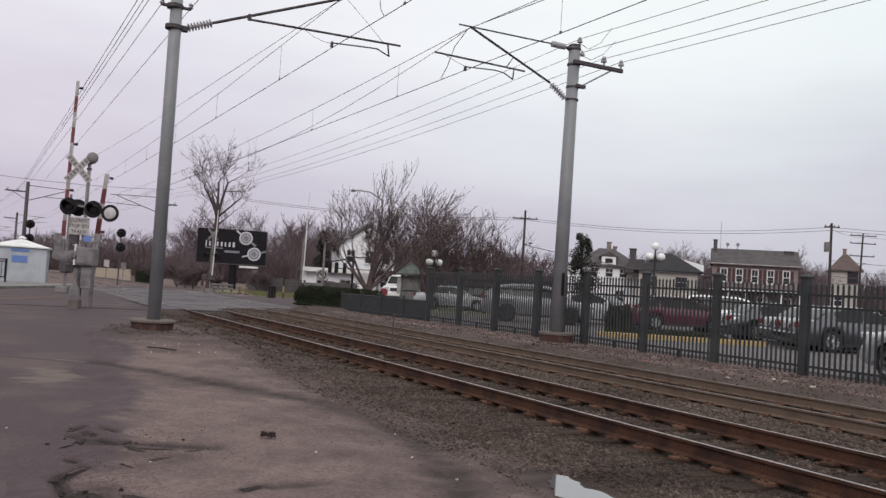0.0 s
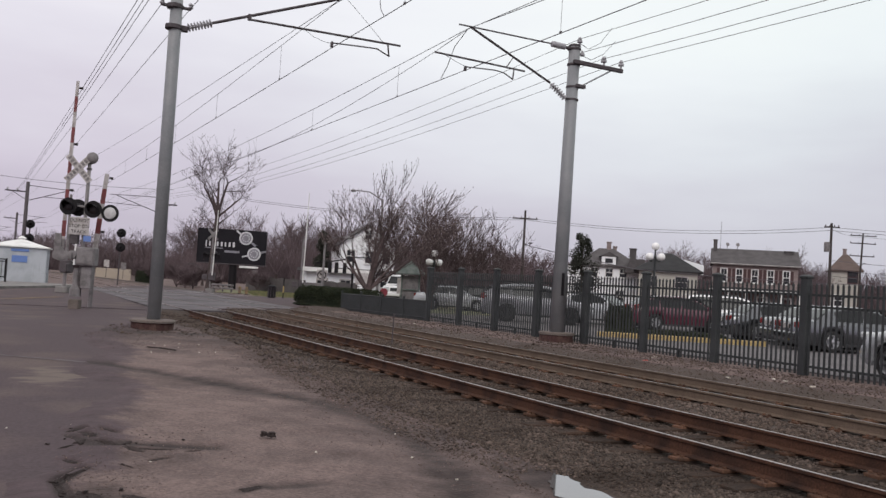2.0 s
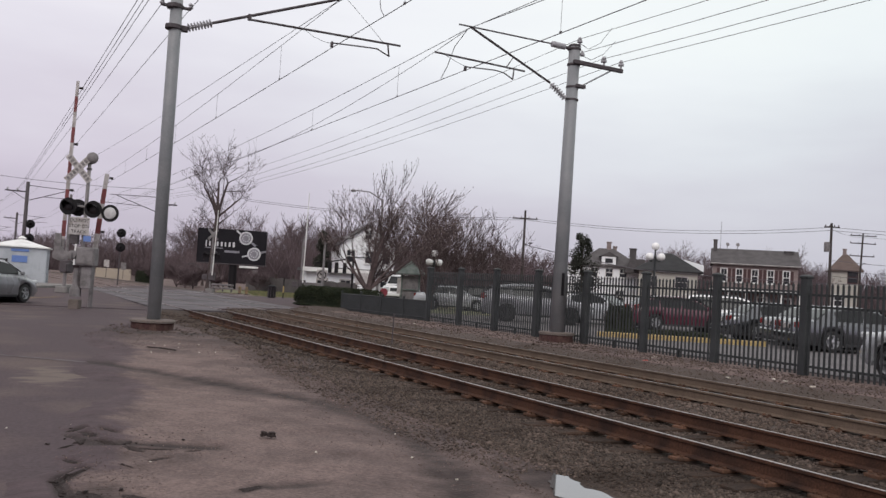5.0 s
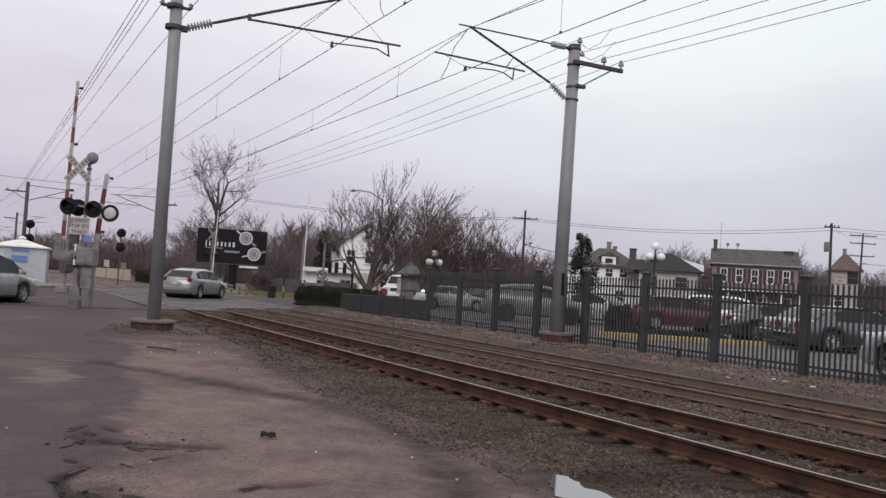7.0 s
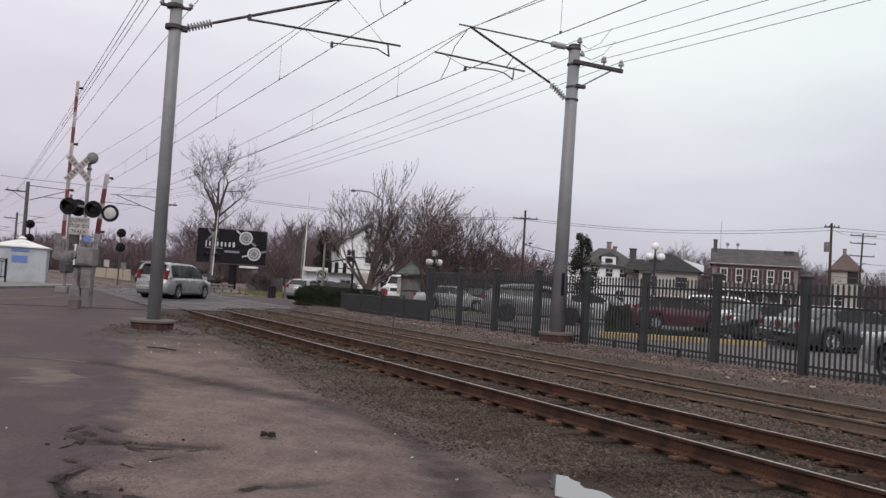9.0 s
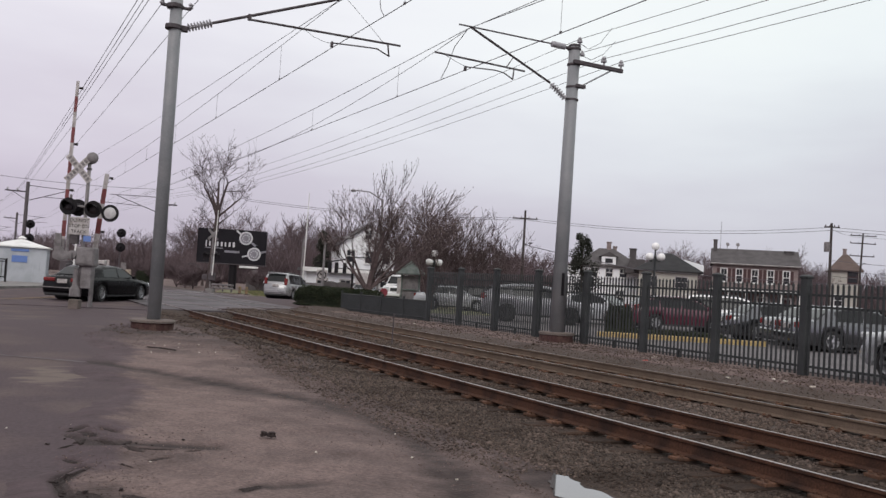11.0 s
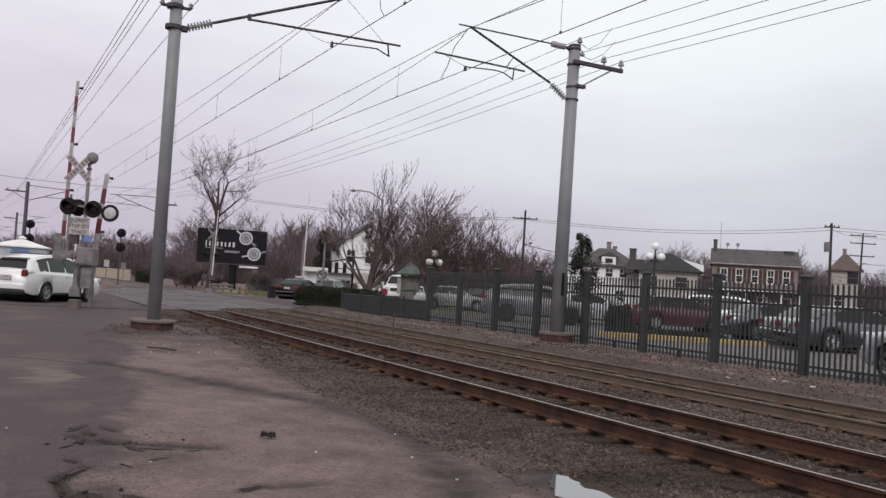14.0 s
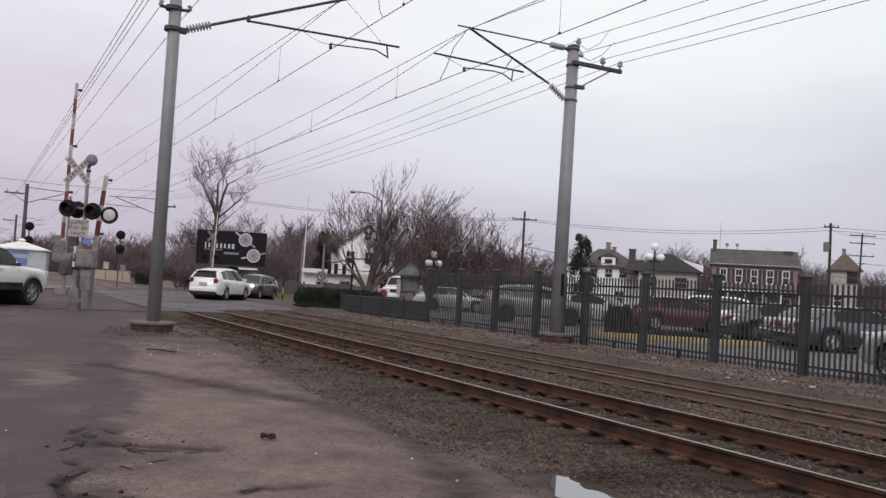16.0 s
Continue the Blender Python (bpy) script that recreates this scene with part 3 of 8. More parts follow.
VERGE = [(67.7, 18.3), (74.6, 16.3), (84, 9.0), (95, 4)]


def kerb_x(y):
    return 0.69 + (y - 46.15) * 0.416


def near_edge(y):
    wob = noise.noise(Vector((0, y * 1.7, 3))) * 0.16 + noise.noise(Vector((0, y * 5.2, 7))) * 0.08 + 0.2
    return line(EDGE, y) + wob * (1 - 0.7 * smooth(12, 16, y))


def roads():
    sheet("pavement_asphalt", [(y, -70, near_edge(y)) for y in span(-60, 0, 20)[:-1] + span(0, 32.2, 240)], -0.022, M["asphalt"], "worn grey asphalt with a broken edge", "pavement", 70)
    sheet("road", [(y, max(-70, kerb_x(y)), line(NEAR, y)) for y in span(32.2, 67.7, 70)], -0.005, M["asphalt"], "worn grey asphalt road over the level crossing", "road", 60)
    sheet("road_fork", [(y, kerb_x(y), line(VERGE, y)) for y in span(67.7, 76, 12)], -0.005, M["asphalt"], "worn grey asphalt side of the road", "road", 16)
    sheet("road_beyond", [(y, 18.3 + (y - 67.7) * 0.577, line(NEAR, y)) for y in span(67.7, 140, 40)], -0.005, M["asphalt"], "grey asphalt road running off behind the hedge", "road", 6)


def rail_profile():
    return [(-0.07, 0), (0.07, 0), (0.07, 0.012), (0.012, 0.03), (0.012, 0.125), (0.036, 0.135), (0.036, 0.160), (-0.036, 0.160), (-0.036, 0.135), (-0.012, 0.125), (-0.012, 0.03), (-0.07, 0.012)]


BEND = [(60, 0), (80, -0.5), (110, -2.5), (150, -7.5), (230, -22)]


def along(x0, a=-40, b=230):
    return [(x0 + (line(BEND, y) if y > 60 else 0), y) for y in [a, 0, 20, 40, 60] + [70, 80, 95, 110, 130, 150, 190, b]]


def rail(name, x0, polished, label):
    owner = thing(name, label, "rail", (x0, 0, 0.04), group="rails of the two tracks")
    bm = B()
    rings = []
    for x, y in along(x0):
        rings.append([bm.verts.new((x - x0 + p, y, q)) for p, q in rail_profile()])
    for a, b in zip(rings, rings[1:]):
        for k in range(12):
            bm.faces.new((a[k], a[(k + 1) % 12], b[(k + 1) % 12], b[k]))
    part("web", bm, M["rust"] if polished else M["dullrail"], owner)
    bm = B()
    pts = along(x0)
    wide = 0.020 if polished else 0.014
    va = [(bm.verts.new((x - x0 - wide, y, 0.1625)), bm.verts.new((x - x0 + wide, y, 0.1625))) for x, y in pts]
    for a, b in zip(va, va[1:]):
        bm.faces.new((a[0], a[1], b[1], b[0]))
    part("running_surface", bm, M["railtop"], owner, "bright worn rail top")
    return owner


BED = [(4.3, -0.10), (5.1, -0.01), (5.6, 0.01), (6.1, -0.015), (6.45, -0.022), (7.2, -0.015), (7.9, -0.02), (8.4, 0.02), (8.8, 0.04), (9.4, 0.035), (10.1, 0.0), (10.9, 0.005), (11.7, 0.0), (12.3, 0.11), (13.1, 0.22), (14.2, 0.16)]


def bed_z(x, y):
    """The top of the crushed stone; it ramps up to the crossing panels and dips beneath them."""
    q = y - line([(6.2, 0), (8.0, 0), (8.6, 2.5), (10.0, 2.5), (10.3, 4.9), (12.7, 4.9)], x)
    ramp = 0.17 * smooth(30.2, 31.7, q) * smooth(5.0, 6.0, x) - 0.32 * smooth(32.3, 33.6, q) * (1 - smooth(62, 66, y)) - 0.15 * smooth(62, 66, y)
    return line(BED, x) + (0.25 * smooth(10, 20, y) - 0.13 * smooth(21, 28, y)) * (1 - smooth(5.0, 6.3, x)) + 0.022 * noise.noise(Vector((x, y, 0)) * 1.3) + ramp


def bed():
    """The ballast bed under both tracks, with its shoulders."""
    prof = span(4.3, 14.2, 60)
    verts, faces = [], []
    ys = span(-40, 0, 20)[:-1] + span(0, 40, 160)[:-1] + span(40, 230, 70)
    for y in ys:
        dx = line(BEND, y) if y > 60 else 0
        verts += [(x + dx, y, bed_z(x, y)) for x in prof]
    n = len(prof)
    for j in range(len(ys) - 1):
        for i in range(n - 1):
            a = j * n + i
            faces.append((a, a + 1, a + n + 1, a + n))
    ob = raw("track_bed", verts, faces, M["ballast"])
    dust = ob.data.attributes.new("dust", "FLOAT", "POINT")
    dust.data.foreach_set("value", [0.45 * smooth(8.0, 8.8, v[0]) + 0.55 * smooth(11.6, 12.8, v[0]) for v in verts])
    return tagged(ob, "grey-brown crushed stone bed under the two tracks", "track bed", kind="structure")


def pole_left():
    p = thing("catenary_pole", "tall grey steel catenary pole on a low round concrete footing", "catenary pole", (3.45, 20.75, 0.16), group="catenary poles")
    bm = turned(B(), [(0.44, -0.2), (0.47, 0.20), (0.49, 0.22)], seg=20)
    foot = part("footing", bm, M["redside"], p, "rust-stained concrete footing")
    part("cap", turned(B(), [(0.51, 0.22), (0.51, 0.265), (0.46, 0.285)], seg=20), M["footing"], foot)
    bm = rod(B(), (0.02, 0, 0.1), (0.0, 0, 9.2), 0.150, 0.134, 24)
    part("shaft", bm, M["polegrey"], p, smooth=True)
    for z in (6.98, 7.46):
        part("clamp_band", turned(B(), [(0.18, z - 0.05), (0.188, z - 0.04), (0.188, z + 0.04), (0.18, z + 0.05)], (-0.03, 0, 0), 20), M["hardware"], p)
    return p


def insulator(parent, a, b, r=0.11, n=8, material="porcelain"):
    """A ribbed insulator between a and b."""
    a, b = Vector(a), Vector(b)
    prof = []
    length = (b - a).length
    for k in range(n):
        z = length * k / n
        prof += [(r * 0.35, z), (r * 0.4, z + length / n * 0.25), (r, z + length / n * 0.45), (r, z + length / n * 0.55), (r * 0.4, z + length / n * 0.8)]
    prof.append((r * 0.35, length))
    m = Matrix.Translation(a) @ (b - a).to_track_quat("Z", "Y").to_matrix().to_4x4()
    return part("insulator", turned(B(), prof, seg=12, m=m), M[material], parent, "ribbed grey insulator")


ground()
roads()
bed()
for n, (x, shine) in enumerate(((6.43, True), (7.935, True), (10.16, False), (11.665, False))):
    rail("rail", x, shine, "rusty brown rail with a bright worn top" if shine else "dull grey-brown rail of the second track")
pole_left()


# ---- crossing panels, road paint, ties, stones ----
def crossing_panels():
    """Damp concrete panels between and beside the rails where the road crosses."""
    own = tagged(thing("crossing_surface", "damp blue-grey concrete crossing panels between the rails", "crossing surface"), kind="structure")
    bands = [(5.45, 6.34), (6.53, 7.84), (8.03, 10.06), (10.26, 11.57), (11.76, 12.7)]
    meshes = []
    for a, b in bands:
        me = bpy.data.meshes.new("panel")
        bm = box(B(), (0, 0, -0.04), (b - a, 2.36, 0.10), bevel=0.015)
        bm.to_mesh(me)
        bm.free()
        me.materials.append(M["wet"])
        meshes.append(((a + b) / 2, me))
    for x, me in meshes:
        start = 31.9 if x < 8 else 34.4 if x < 10 else 36.8
        for k in range(12):
            y = start + 1.2 + k * 2.40
            if y > 60.5 + (x - 9) * 0.6:
                break
            o = new("panel", me)
            o.parent = own
            o.matrix_local = pose(x, y, 0.199 - 0.004 * ((k * 7 + int(x)) % 3), 0, 0, 0)
    return own


def stripe(name, label, a, b, w, material, lift=0.004, n=12):
    """A painted line on the road."""
    a, b = Vector(a), Vector(b)
    d = (b - a).normalized()
    s = Vector((-d.y, d.x)) * (w / 2)
    V, F = [], []
    for k in range(n + 1):
        p = a.lerp(b, k / n)
        for q in (p - s, p + s):
            V.append((q.x, q.y, ground_z(q.x, q.y) + lift))
    for k in range(n):
        F.append((2 * k, 2 * k + 1, 2 * k + 3, 2 * k + 2))
    return tagged(raw(name, V, F, material), label, "road marking", kind="structure")


crossing_panels()
for off in (0.0, 0.24):
    stripe("centre_line", "faded yellow line along the road", (-7.3 + off, 21.8), (2.75 + off, 40.2), 0.13, M["roadyellow"])
stripe("faded_line", "faded pale line on the worn asphalt", (-1.2, 15.95), (1.45, 14.33), 0.10, M["wornline"], -0.017)
stripe("stop_line", "faded white stop line before the crossing", (10.6, 58.2), (15.2, 56.6), 0.55, M["roadwhite"], 0.004)
stripe("edge_line", "faded white edge line beyond the crossing", (12.9, 60.5), (17.9, 67.6), 0.14, M["roadwhite"])


def track(name, label, x0, a, b, seed):
    """Timber ties with rusty plates, one after another under a pair of rails."""
    rng = random.Random(seed)
    own = thing(name, label, "railway track", (x0, 0, 0), group="the two tracks")
    tie_me = bpy.data.meshes.new("tie")
    bm = box(B(), (0, 0, -0.07), (2.55, 0.225, 0.19), bevel=0.014)
    bm.to_mesh(tie_me)
    bm.free()
    tie_me.materials.append(M["tie"])
    plate_me = bpy.data.meshes.new("tie_plate")
    bm = box(B(), (0, 0, -0.012), (0.31, 0.18, 0.036), bevel=0.006)
    for sx in (-0.10, 0.10):
        for sy in (-0.05, 0.05):
            box(bm, (sx, sy, 0.014), (0.032, 0.028, 0.03))
    bm.to_mesh(plate_me)
    bm.free()
    plate_me.materials.append(M["plate"])
    y = a
    while y < b:
        o = new("tie", tie_me)
        o.parent = own
        o.matrix_local = pose(rng.uniform(-0.05, 0.05), y, rng.uniform(-0.026, -0.010), rng.uniform(-1.5, 1.5), 0, rng.uniform(-1.2, 1.2))
        for s in (-0.7525, 0.7525):
            p = new("tie_plate", plate_me)
            p.parent = o
            p.location = (s, 0, 0.034 - o.location.z)
        y += 0.555 + rng.uniform(-0.02, 0.02)
    return own


track("railway_track", "near railway track on dark ties with orange rusted plates", 7.1825, 3.5, 32.0, 1)
track("railway_track", "far railway track on dark ties half sunk in stone", 10.9125, 3.5, 37.0, 2)


def stones(name, label, material, zones, seed):
    """Loose stone over the track bed or spilt on the dirt: far too many to count."""
    rng = np.random.RandomState(seed)
    base = np.array([(1, 0, 0), (-1, 0, 0), (0, 1, 0), (0, -1, 0), (0, 0, 1), (0, 0, -1)], float)
    tris = np.array([(0, 2, 4), (2, 1, 4), (1, 3, 4), (3, 0, 4), (2, 0, 5), (1, 2, 5), (3, 1, 5), (0, 3, 5)])
    V, F, count = [], [], 0
    for xa, xb, ya, yb, n, size in zones:
        x, y = rng.uniform(xa, xb, n), rng.uniform(ya, yb, n)
        z = np.array([max(bed_z(p, q) if p < 14.2 else -1, land_z(p, q)) for p, q in zip(x, y)])
        s = size * rng.lognormal(0, 0.35, n)
        s = np.where(((x - 4.55) / 0.33) ** 2 + ((y - 6.05) / 0.75) ** 2 < 1, 0.002, s)
        for i in range(n):
            pts = base * (s[i] * rng.uniform(0.6, 1.25, (6, 1))) * (1, 1, 0.7)
            w = rng.uniform(0, 6.28)
            c, d = math.cos(w), math.sin(w)
            t = rng.uniform(-0.6, 0.6)
            pts = pts @ np.array([[c, d, 0], [-d, c, t], [0, -t, 1]])
            V.append(pts + (x[i], y[i], z[i] + 0.2 * s[i]))
        F.append(n)
    total = sum(F)
    verts = np.concatenate(V).astype(np.float32)
    faces = (tris[None] + 6 * np.arange(total)[:, None, None]).reshape(-1).astype(np.int32)
    me = bpy.data.meshes.new(name)
    me.vertices.add(len(verts))
    me.vertices.foreach_set("co", verts.reshape(-1))
    me.loops.add(len(faces))
    me.loops.foreach_set("vertex_index", faces)
    me.polygons.add(len(faces) // 3)
    me.polygons.foreach_set("loop_start", np.arange(0, len(faces), 3, dtype=np.int32))
    me.update(calc_edges=True)
    me.materials.append(M[material])
    return tagged(new(name, me), label, "stones", kind="stuff")


stones("ballast_stones", "loose grey-brown crushed stone along the near track", "stone", [
    (4.75, 6.3, 4.0, 14, 17000, 0.0135), (4.5, 6.35, 14, 31, 8000, 0.018), (6.5, 7.9, 4.5, 16, 10000, 0.020), (6.5, 7.9, 16, 31.5, 4500, 0.026),
    (2.5, 4.6, 18.8, 22, 200, 0.020), (4.2, 4.9, 4.2, 15, 3500, 0.012)], 4)
stones("ballast_stones", "dry dusty crushed stone along the far track", "drystone", [
    (8.0, 10.1, 5, 18, 13000, 0.021), (8.0, 10.1, 18, 35, 5000, 0.028), (10.2, 11.6, 6, 20, 6000, 0.022), (10.2, 11.6, 20, 36, 3000, 0.030),
    (11.75, 14.7, 6, 20, 7000, 0.015), (11.75, 14.7, 20, 38, 3500, 0.020)], 6)
stones("grit", "fine grey-brown grit strewn over the dirt beside the tracks", "grit", [
    (4.1, 4.9, 4.3, 17, 6000, 0.008), (3.5, 4.5, 4.5, 18, 3000, 0.006), (1.4, 4.0, 5.0, 20, 1500, 0.005), (1.8, 4.6, 16, 21, 1200, 0.008), (0.6, 2.2, 7.6, 9.4, 700, 0.006), (0.6, 1.3, 6.0, 7.6, 600, 0.005)], 5)


def puddle():
    out = [(4.77, 6.72), (4.81, 6.56), (4.68, 6.13), (4.74, 5.99), (4.68, 5.75), (4.72, 5.50), (4.50, 5.42), (4.33, 5.58), (4.27, 5.74), (4.25, 5.98), (4.36, 6.18), (4.47, 6.36), (4.62, 6.55)]
    bm = B()
    shore = []
    for (ax, ay), (cx, cy) in zip(out, out[1:] + out[:1]):
        for k in range(6):
            x, y = ax + (cx - ax) * k / 6, ay + (cy - ay) * k / 6
            shore.append((x + 0.05 * noise.noise(Vector((x * 7, y * 7, 1))), y + 0.07 * noise.noise(Vector((x * 7, y * 7, 5)))))
    bm.faces.new([bm.verts.new((x, y, -0.042)) for x, y in shore[::-1]])
    return tagged(part("puddle", bm, M["water"]), "shallow puddle reflecting the pale sky on the dirt", "puddle", kind="structure")


puddle()


def lump(name, label, category, at, size, material, seed, flat=0.6):
    """A small broken lump of something lying on the ground."""
    rng = random.Random(seed)
    bm = B()
    bmesh.ops.create_cube(bm, size=1.7)
    bmesh.ops.subdivide_edges(bm, edges=bm.edges[:], cuts=2, use_grid_fill=True)
    for v in bm.verts:
        k = 0.95 + 0.55 * noise.noise(v.co * 1.4 + Vector((seed * 3.1, 0, 0))) + rng.uniform(-0.16, 0.16)
        v.co = Vector((v.co.x * size[0] * k, v.co.y * size[1] * k, v.co.z * size[2] * k * flat))
    ob = part(name, bm, material)
    ob.matrix_world = pose(*at, 0, 0, rng.uniform(0, 180))
    return tagged(ob, label, category)


def g(x, y):
    return ground_z(x, y) - 0.02


lump("dirt_clod", "dark broken clod lying on the trodden dirt", "clod", (2.66, 8.62, g(2.66, 8.62) + 0.03), (0.042, 0.036, 0.045), M["debris"], 1)
lump("dirt_clod", "dark broken clod lying on the trodden dirt", "clod", (2.60, 8.68, g(2.60, 8.68) + 0.03), (0.036, 0.032, 0.042), M["debris"], 2)
def hollow(a, b, w, seed):
    """A thin uneven dark crust, longer than wide, that paints the shade in a broken hollow of the ragged asphalt edge.
    """
    a, b = Vector((*a, 0)), Vector((*b, 0))
    mid, half = (a + b) / 2, (b - a) / 2
    n, bm = 22, B()
    side = Vector((-half.y, half.x, 0)).normalized()
    rings = []
    for k, lift in ((1.0, 0.0), (0.72, 0.012), (0.35, 0.010)):
        ring = []
        for i in range(n):
            t = 2 * math.pi * i / n
            wob = 1 + 0.55 * noise.noise(Vector((math.cos(t) * 1.6, math.sin(t) * 1.6, seed * 3.7)))
            q = half * (1 + w / half.length) * math.cos(t) * k * wob + side * w * math.sin(t) * k * wob
            x, y = mid.x + q.x, mid.y + q.y
            top = max(land_z(x, y), ground_z(x, y) - 0.022 if x < near_edge(y) else -9)
            ring.append(bm.verts.new((q.x, q.y, top + 0.002 + lift * (0.5 + noise.noise(Vector((x * 22, y * 22, seed)))) - ground_z(mid.x, mid.y))))
        rings.append(ring)
    for p, q in zip(rings, rings[1:]):
        for i in range(n):
            bm.faces.new((p[i], p[(i + 1) % n], q[(i + 1) % n], q[i]))
    bm.faces.new(rings[-1])
    ob = part("hole_shade", bm, M["debris"])
    ob.matrix_world = pose(mid.x, mid.y, ground_z(mid.x, mid.y), 0, 0, 0)
    return tagged(ob, "dark patch for the shade in a hole of the ragged asphalt edge", "broken asphalt")


for k, (pa, pb, w) in enumerate((((0.58, 7.06), (0.67, 7.29), 0.040), ((0.67, 7.29), (0.80, 7.47), 0.030), ((0.59, 7.05), (0.61, 6.75), 0.035), ((0.61, 6.78), (0.68, 6.45), 0.045), ((0.72, 6.75), (0.80, 6.60), 0.06), ((0.94, 9.06), (1.01, 8.83), 0.045), ((1.05, 8.62), (1.18, 8.46), 0.045), ((1.27, 8.34), (1.34, 8.22), 0.045), ((1.38, 8.33), (1.60, 8.29), 0.022), ((0.70, 8.38), (0.80, 8.50), 0.025), ((0.83, 8.58), (0.91, 8.67), 0.035), ((0.70, 7.85), (0.77, 7.74), 0.035), ((1.38, 7.82), (1.52, 7.90), 0.030), ((1.77, 8.21), (1.86, 8.25), 0.022), ((1.13, 9.22), (1.24, 9.06), 0.028), ((0.83, 9.15), (0.95, 9.27), 0.035), ((1.00, 6.64), (1.10, 6.57), 0.05), ((1.86, 6.62), (1.98, 6.70), 0.05), ((1.25, 8.50), (1.32, 8.60), 0.02), ((1.10, 7.55), (1.16, 7.50), 0.02))):
    hollow(pa, pb, w, k + 1)
rng_l = random.Random(77)
for k in range(40):
    cx, cy, sx, sy = rng_l.choice(((1.02, 8.75, 0.25, 0.22), (1.45, 8.45, 0.4, 0.14), (0.62, 7.05, 0.06, 0.12), (0.74, 7.4, 0.07, 0.1), (0.66, 6.6, 0.05, 0.22), (0.85, 6.7, 0.16, 0.3), (4.2, 19.0, 0.5, 0.6)))
    x, y, a = rng_l.gauss(cx, sx), rng_l.gauss(cy, sy), rng_l.uniform(0.012, 0.034)
    lump("asphalt_crumb", "broken dark crumb of asphalt and earth on the dirt", "asphalt crumb", (x, y, g(x, y) + 0.004), (a * 0.7, a * 0.45, a * 0.4), M["debris"], 400 + k, 0.7)
for k in range(24):
    x, y = rng_l.choice(((0.95, 8.9), (1.3, 8.4), (0.9, 6.9), (3.0, 7.0), (3.4, 9.4), (3.2, 16.5), (2.6, 17.0)))
    x, y = x + rng_l.uniform(-0.7, 0.7), y + rng_l.uniform(-0.9, 0.9)
    lump("pebble", "small pale pebble lying on the dirt", "pebble", (x, y, g(x, y)), (0.010, 0.013, 0.010), M["scrap"], 100 + k)
bm = tube(B(), [(2.62, 16.1, 0.215), (2.8, 15.9, 0.22), (3.03, 15.68, 0.205)], 0.013, 6)
tagged(part("stick", bm, M["debris"]), "dark dead stick lying on the dirt", "stick")
for k, (x, y, kind) in enumerate(((12.9, 15.04, "red"), (14.2, 32.2, "p"), (13.15, 27.2, "p"), (13.1, 11.7, "p"), (13.06, 11.4, "p"), (12.67, 12.4, "p"), (12.83, 10.6, "p"), (13.9, 15.9, "p"))):
    lump("litter", "crumpled red wrapper on the stones" if kind == "red" else "pale scrap of litter on the stones", "litter", (x, y, 0.26 if x > 12.8 else 0.2), (0.055, 0.032, 0.018), M["litterred"] if kind == "red" else M["scrap"], 300 + k)
stake = thing("marker_stake", "thin grey stake standing between the tracks", "stake", (9.30, 20.5, 0.0))
part("rod", rod(B(), (0, 0, -0.1), (0.01, 0, 0.78), 0.018, 0.016, 8), M["hardware"], stake)
part("cap", box(B(), (0.01, 0, 0.78), (0.05, 0.03, 0.07), bevel=0.008), M["hardware"], stake)


# ---- overhead line ----
def arm_left(owner):
    """The cantilever over the near track, hung from the pole by a long ribbed insulator."""
    a = part("bracket_arm", rod(B(), (0.83, 0, 7.24), (4.35, 0, 8.62), 0.035, 0.035, 8), M["hardware"], owner, "long sloping bracket tube")
    insulator(owner, (0.28, 0, 7.02), (0.83, 0, 7.24), 0.10, 8)
    part("bracket_hinge", box(B(), (0.2, 0, 6.98), (0.2, 0.12, 0.14), bevel=0.02), M["hardware"], owner)
    part("registration_tube", rod(B(), (1.72, 0, 7.50), (5.66, 0, 7.58), 0.028, 0.028, 8), M["hardware"], owner)
    part("tube_clamp", box(B(), (1.70, 0, 7.55), (0.08, 0.1, 0.16), bevel=0.02), M["hardware"], a)
    bm = tube(B(), [(3.82, 0, 7.32), (4.6, 0, 7.37), (5.02, 0, 7.39), (5.22, 0, 7.31), (5.36, 0, 7.26)], 0.018, 6)
    rod(bm, (5.36, 0, 7.24), (5.31, 0, 7.56), 0.022)
    steady = part("steady_arm", bm, M["hardware"], owner)
    part("wire_clip", box(B(), (3.80, 0, 7.28), (0.05, 0.12, 0.14), bevel=0.01), M["hardware"], steady)
    part("stay_wire", tube(B(), [(4.12, 0, 8.5), (4.6, 0, 8.1), (5.2, 0, 7.56)], 0.006), M["wire"], owner)
    part("jumper_wire", tube(B(), [(3.79, -3.05, 8.16), (3.72, -3.10, 7.75), (3.74, -3.20, 7.35), (3.79, -3.28, 7.19)], 0.011), M["wire"], owner)
    part("slack_wire", tube(B(), [(3.1, 0, 7.5), (3.3, 0, 7.39), (3.55, 0, 7.32), (3.8, 0, 7.3)], 0.006), M["wire"], owner)
    for z, s in ((7.46, -1), (7.46, 1)):
        part("side_bracket", box(B(), (0.24 * s, 0, z), (0.18, 0.07, 0.06), bevel=0.01), M["hardware"], owner)
        part("knob_insulator", turned(B(), [(0.03, 0), (0.06, 0.03), (0.06, 0.05), (0.03, 0.07), (0.055, 0.1), (0.03, 0.14)], (0.32 * s, 0, z), 10), M["porcelain"], owner)


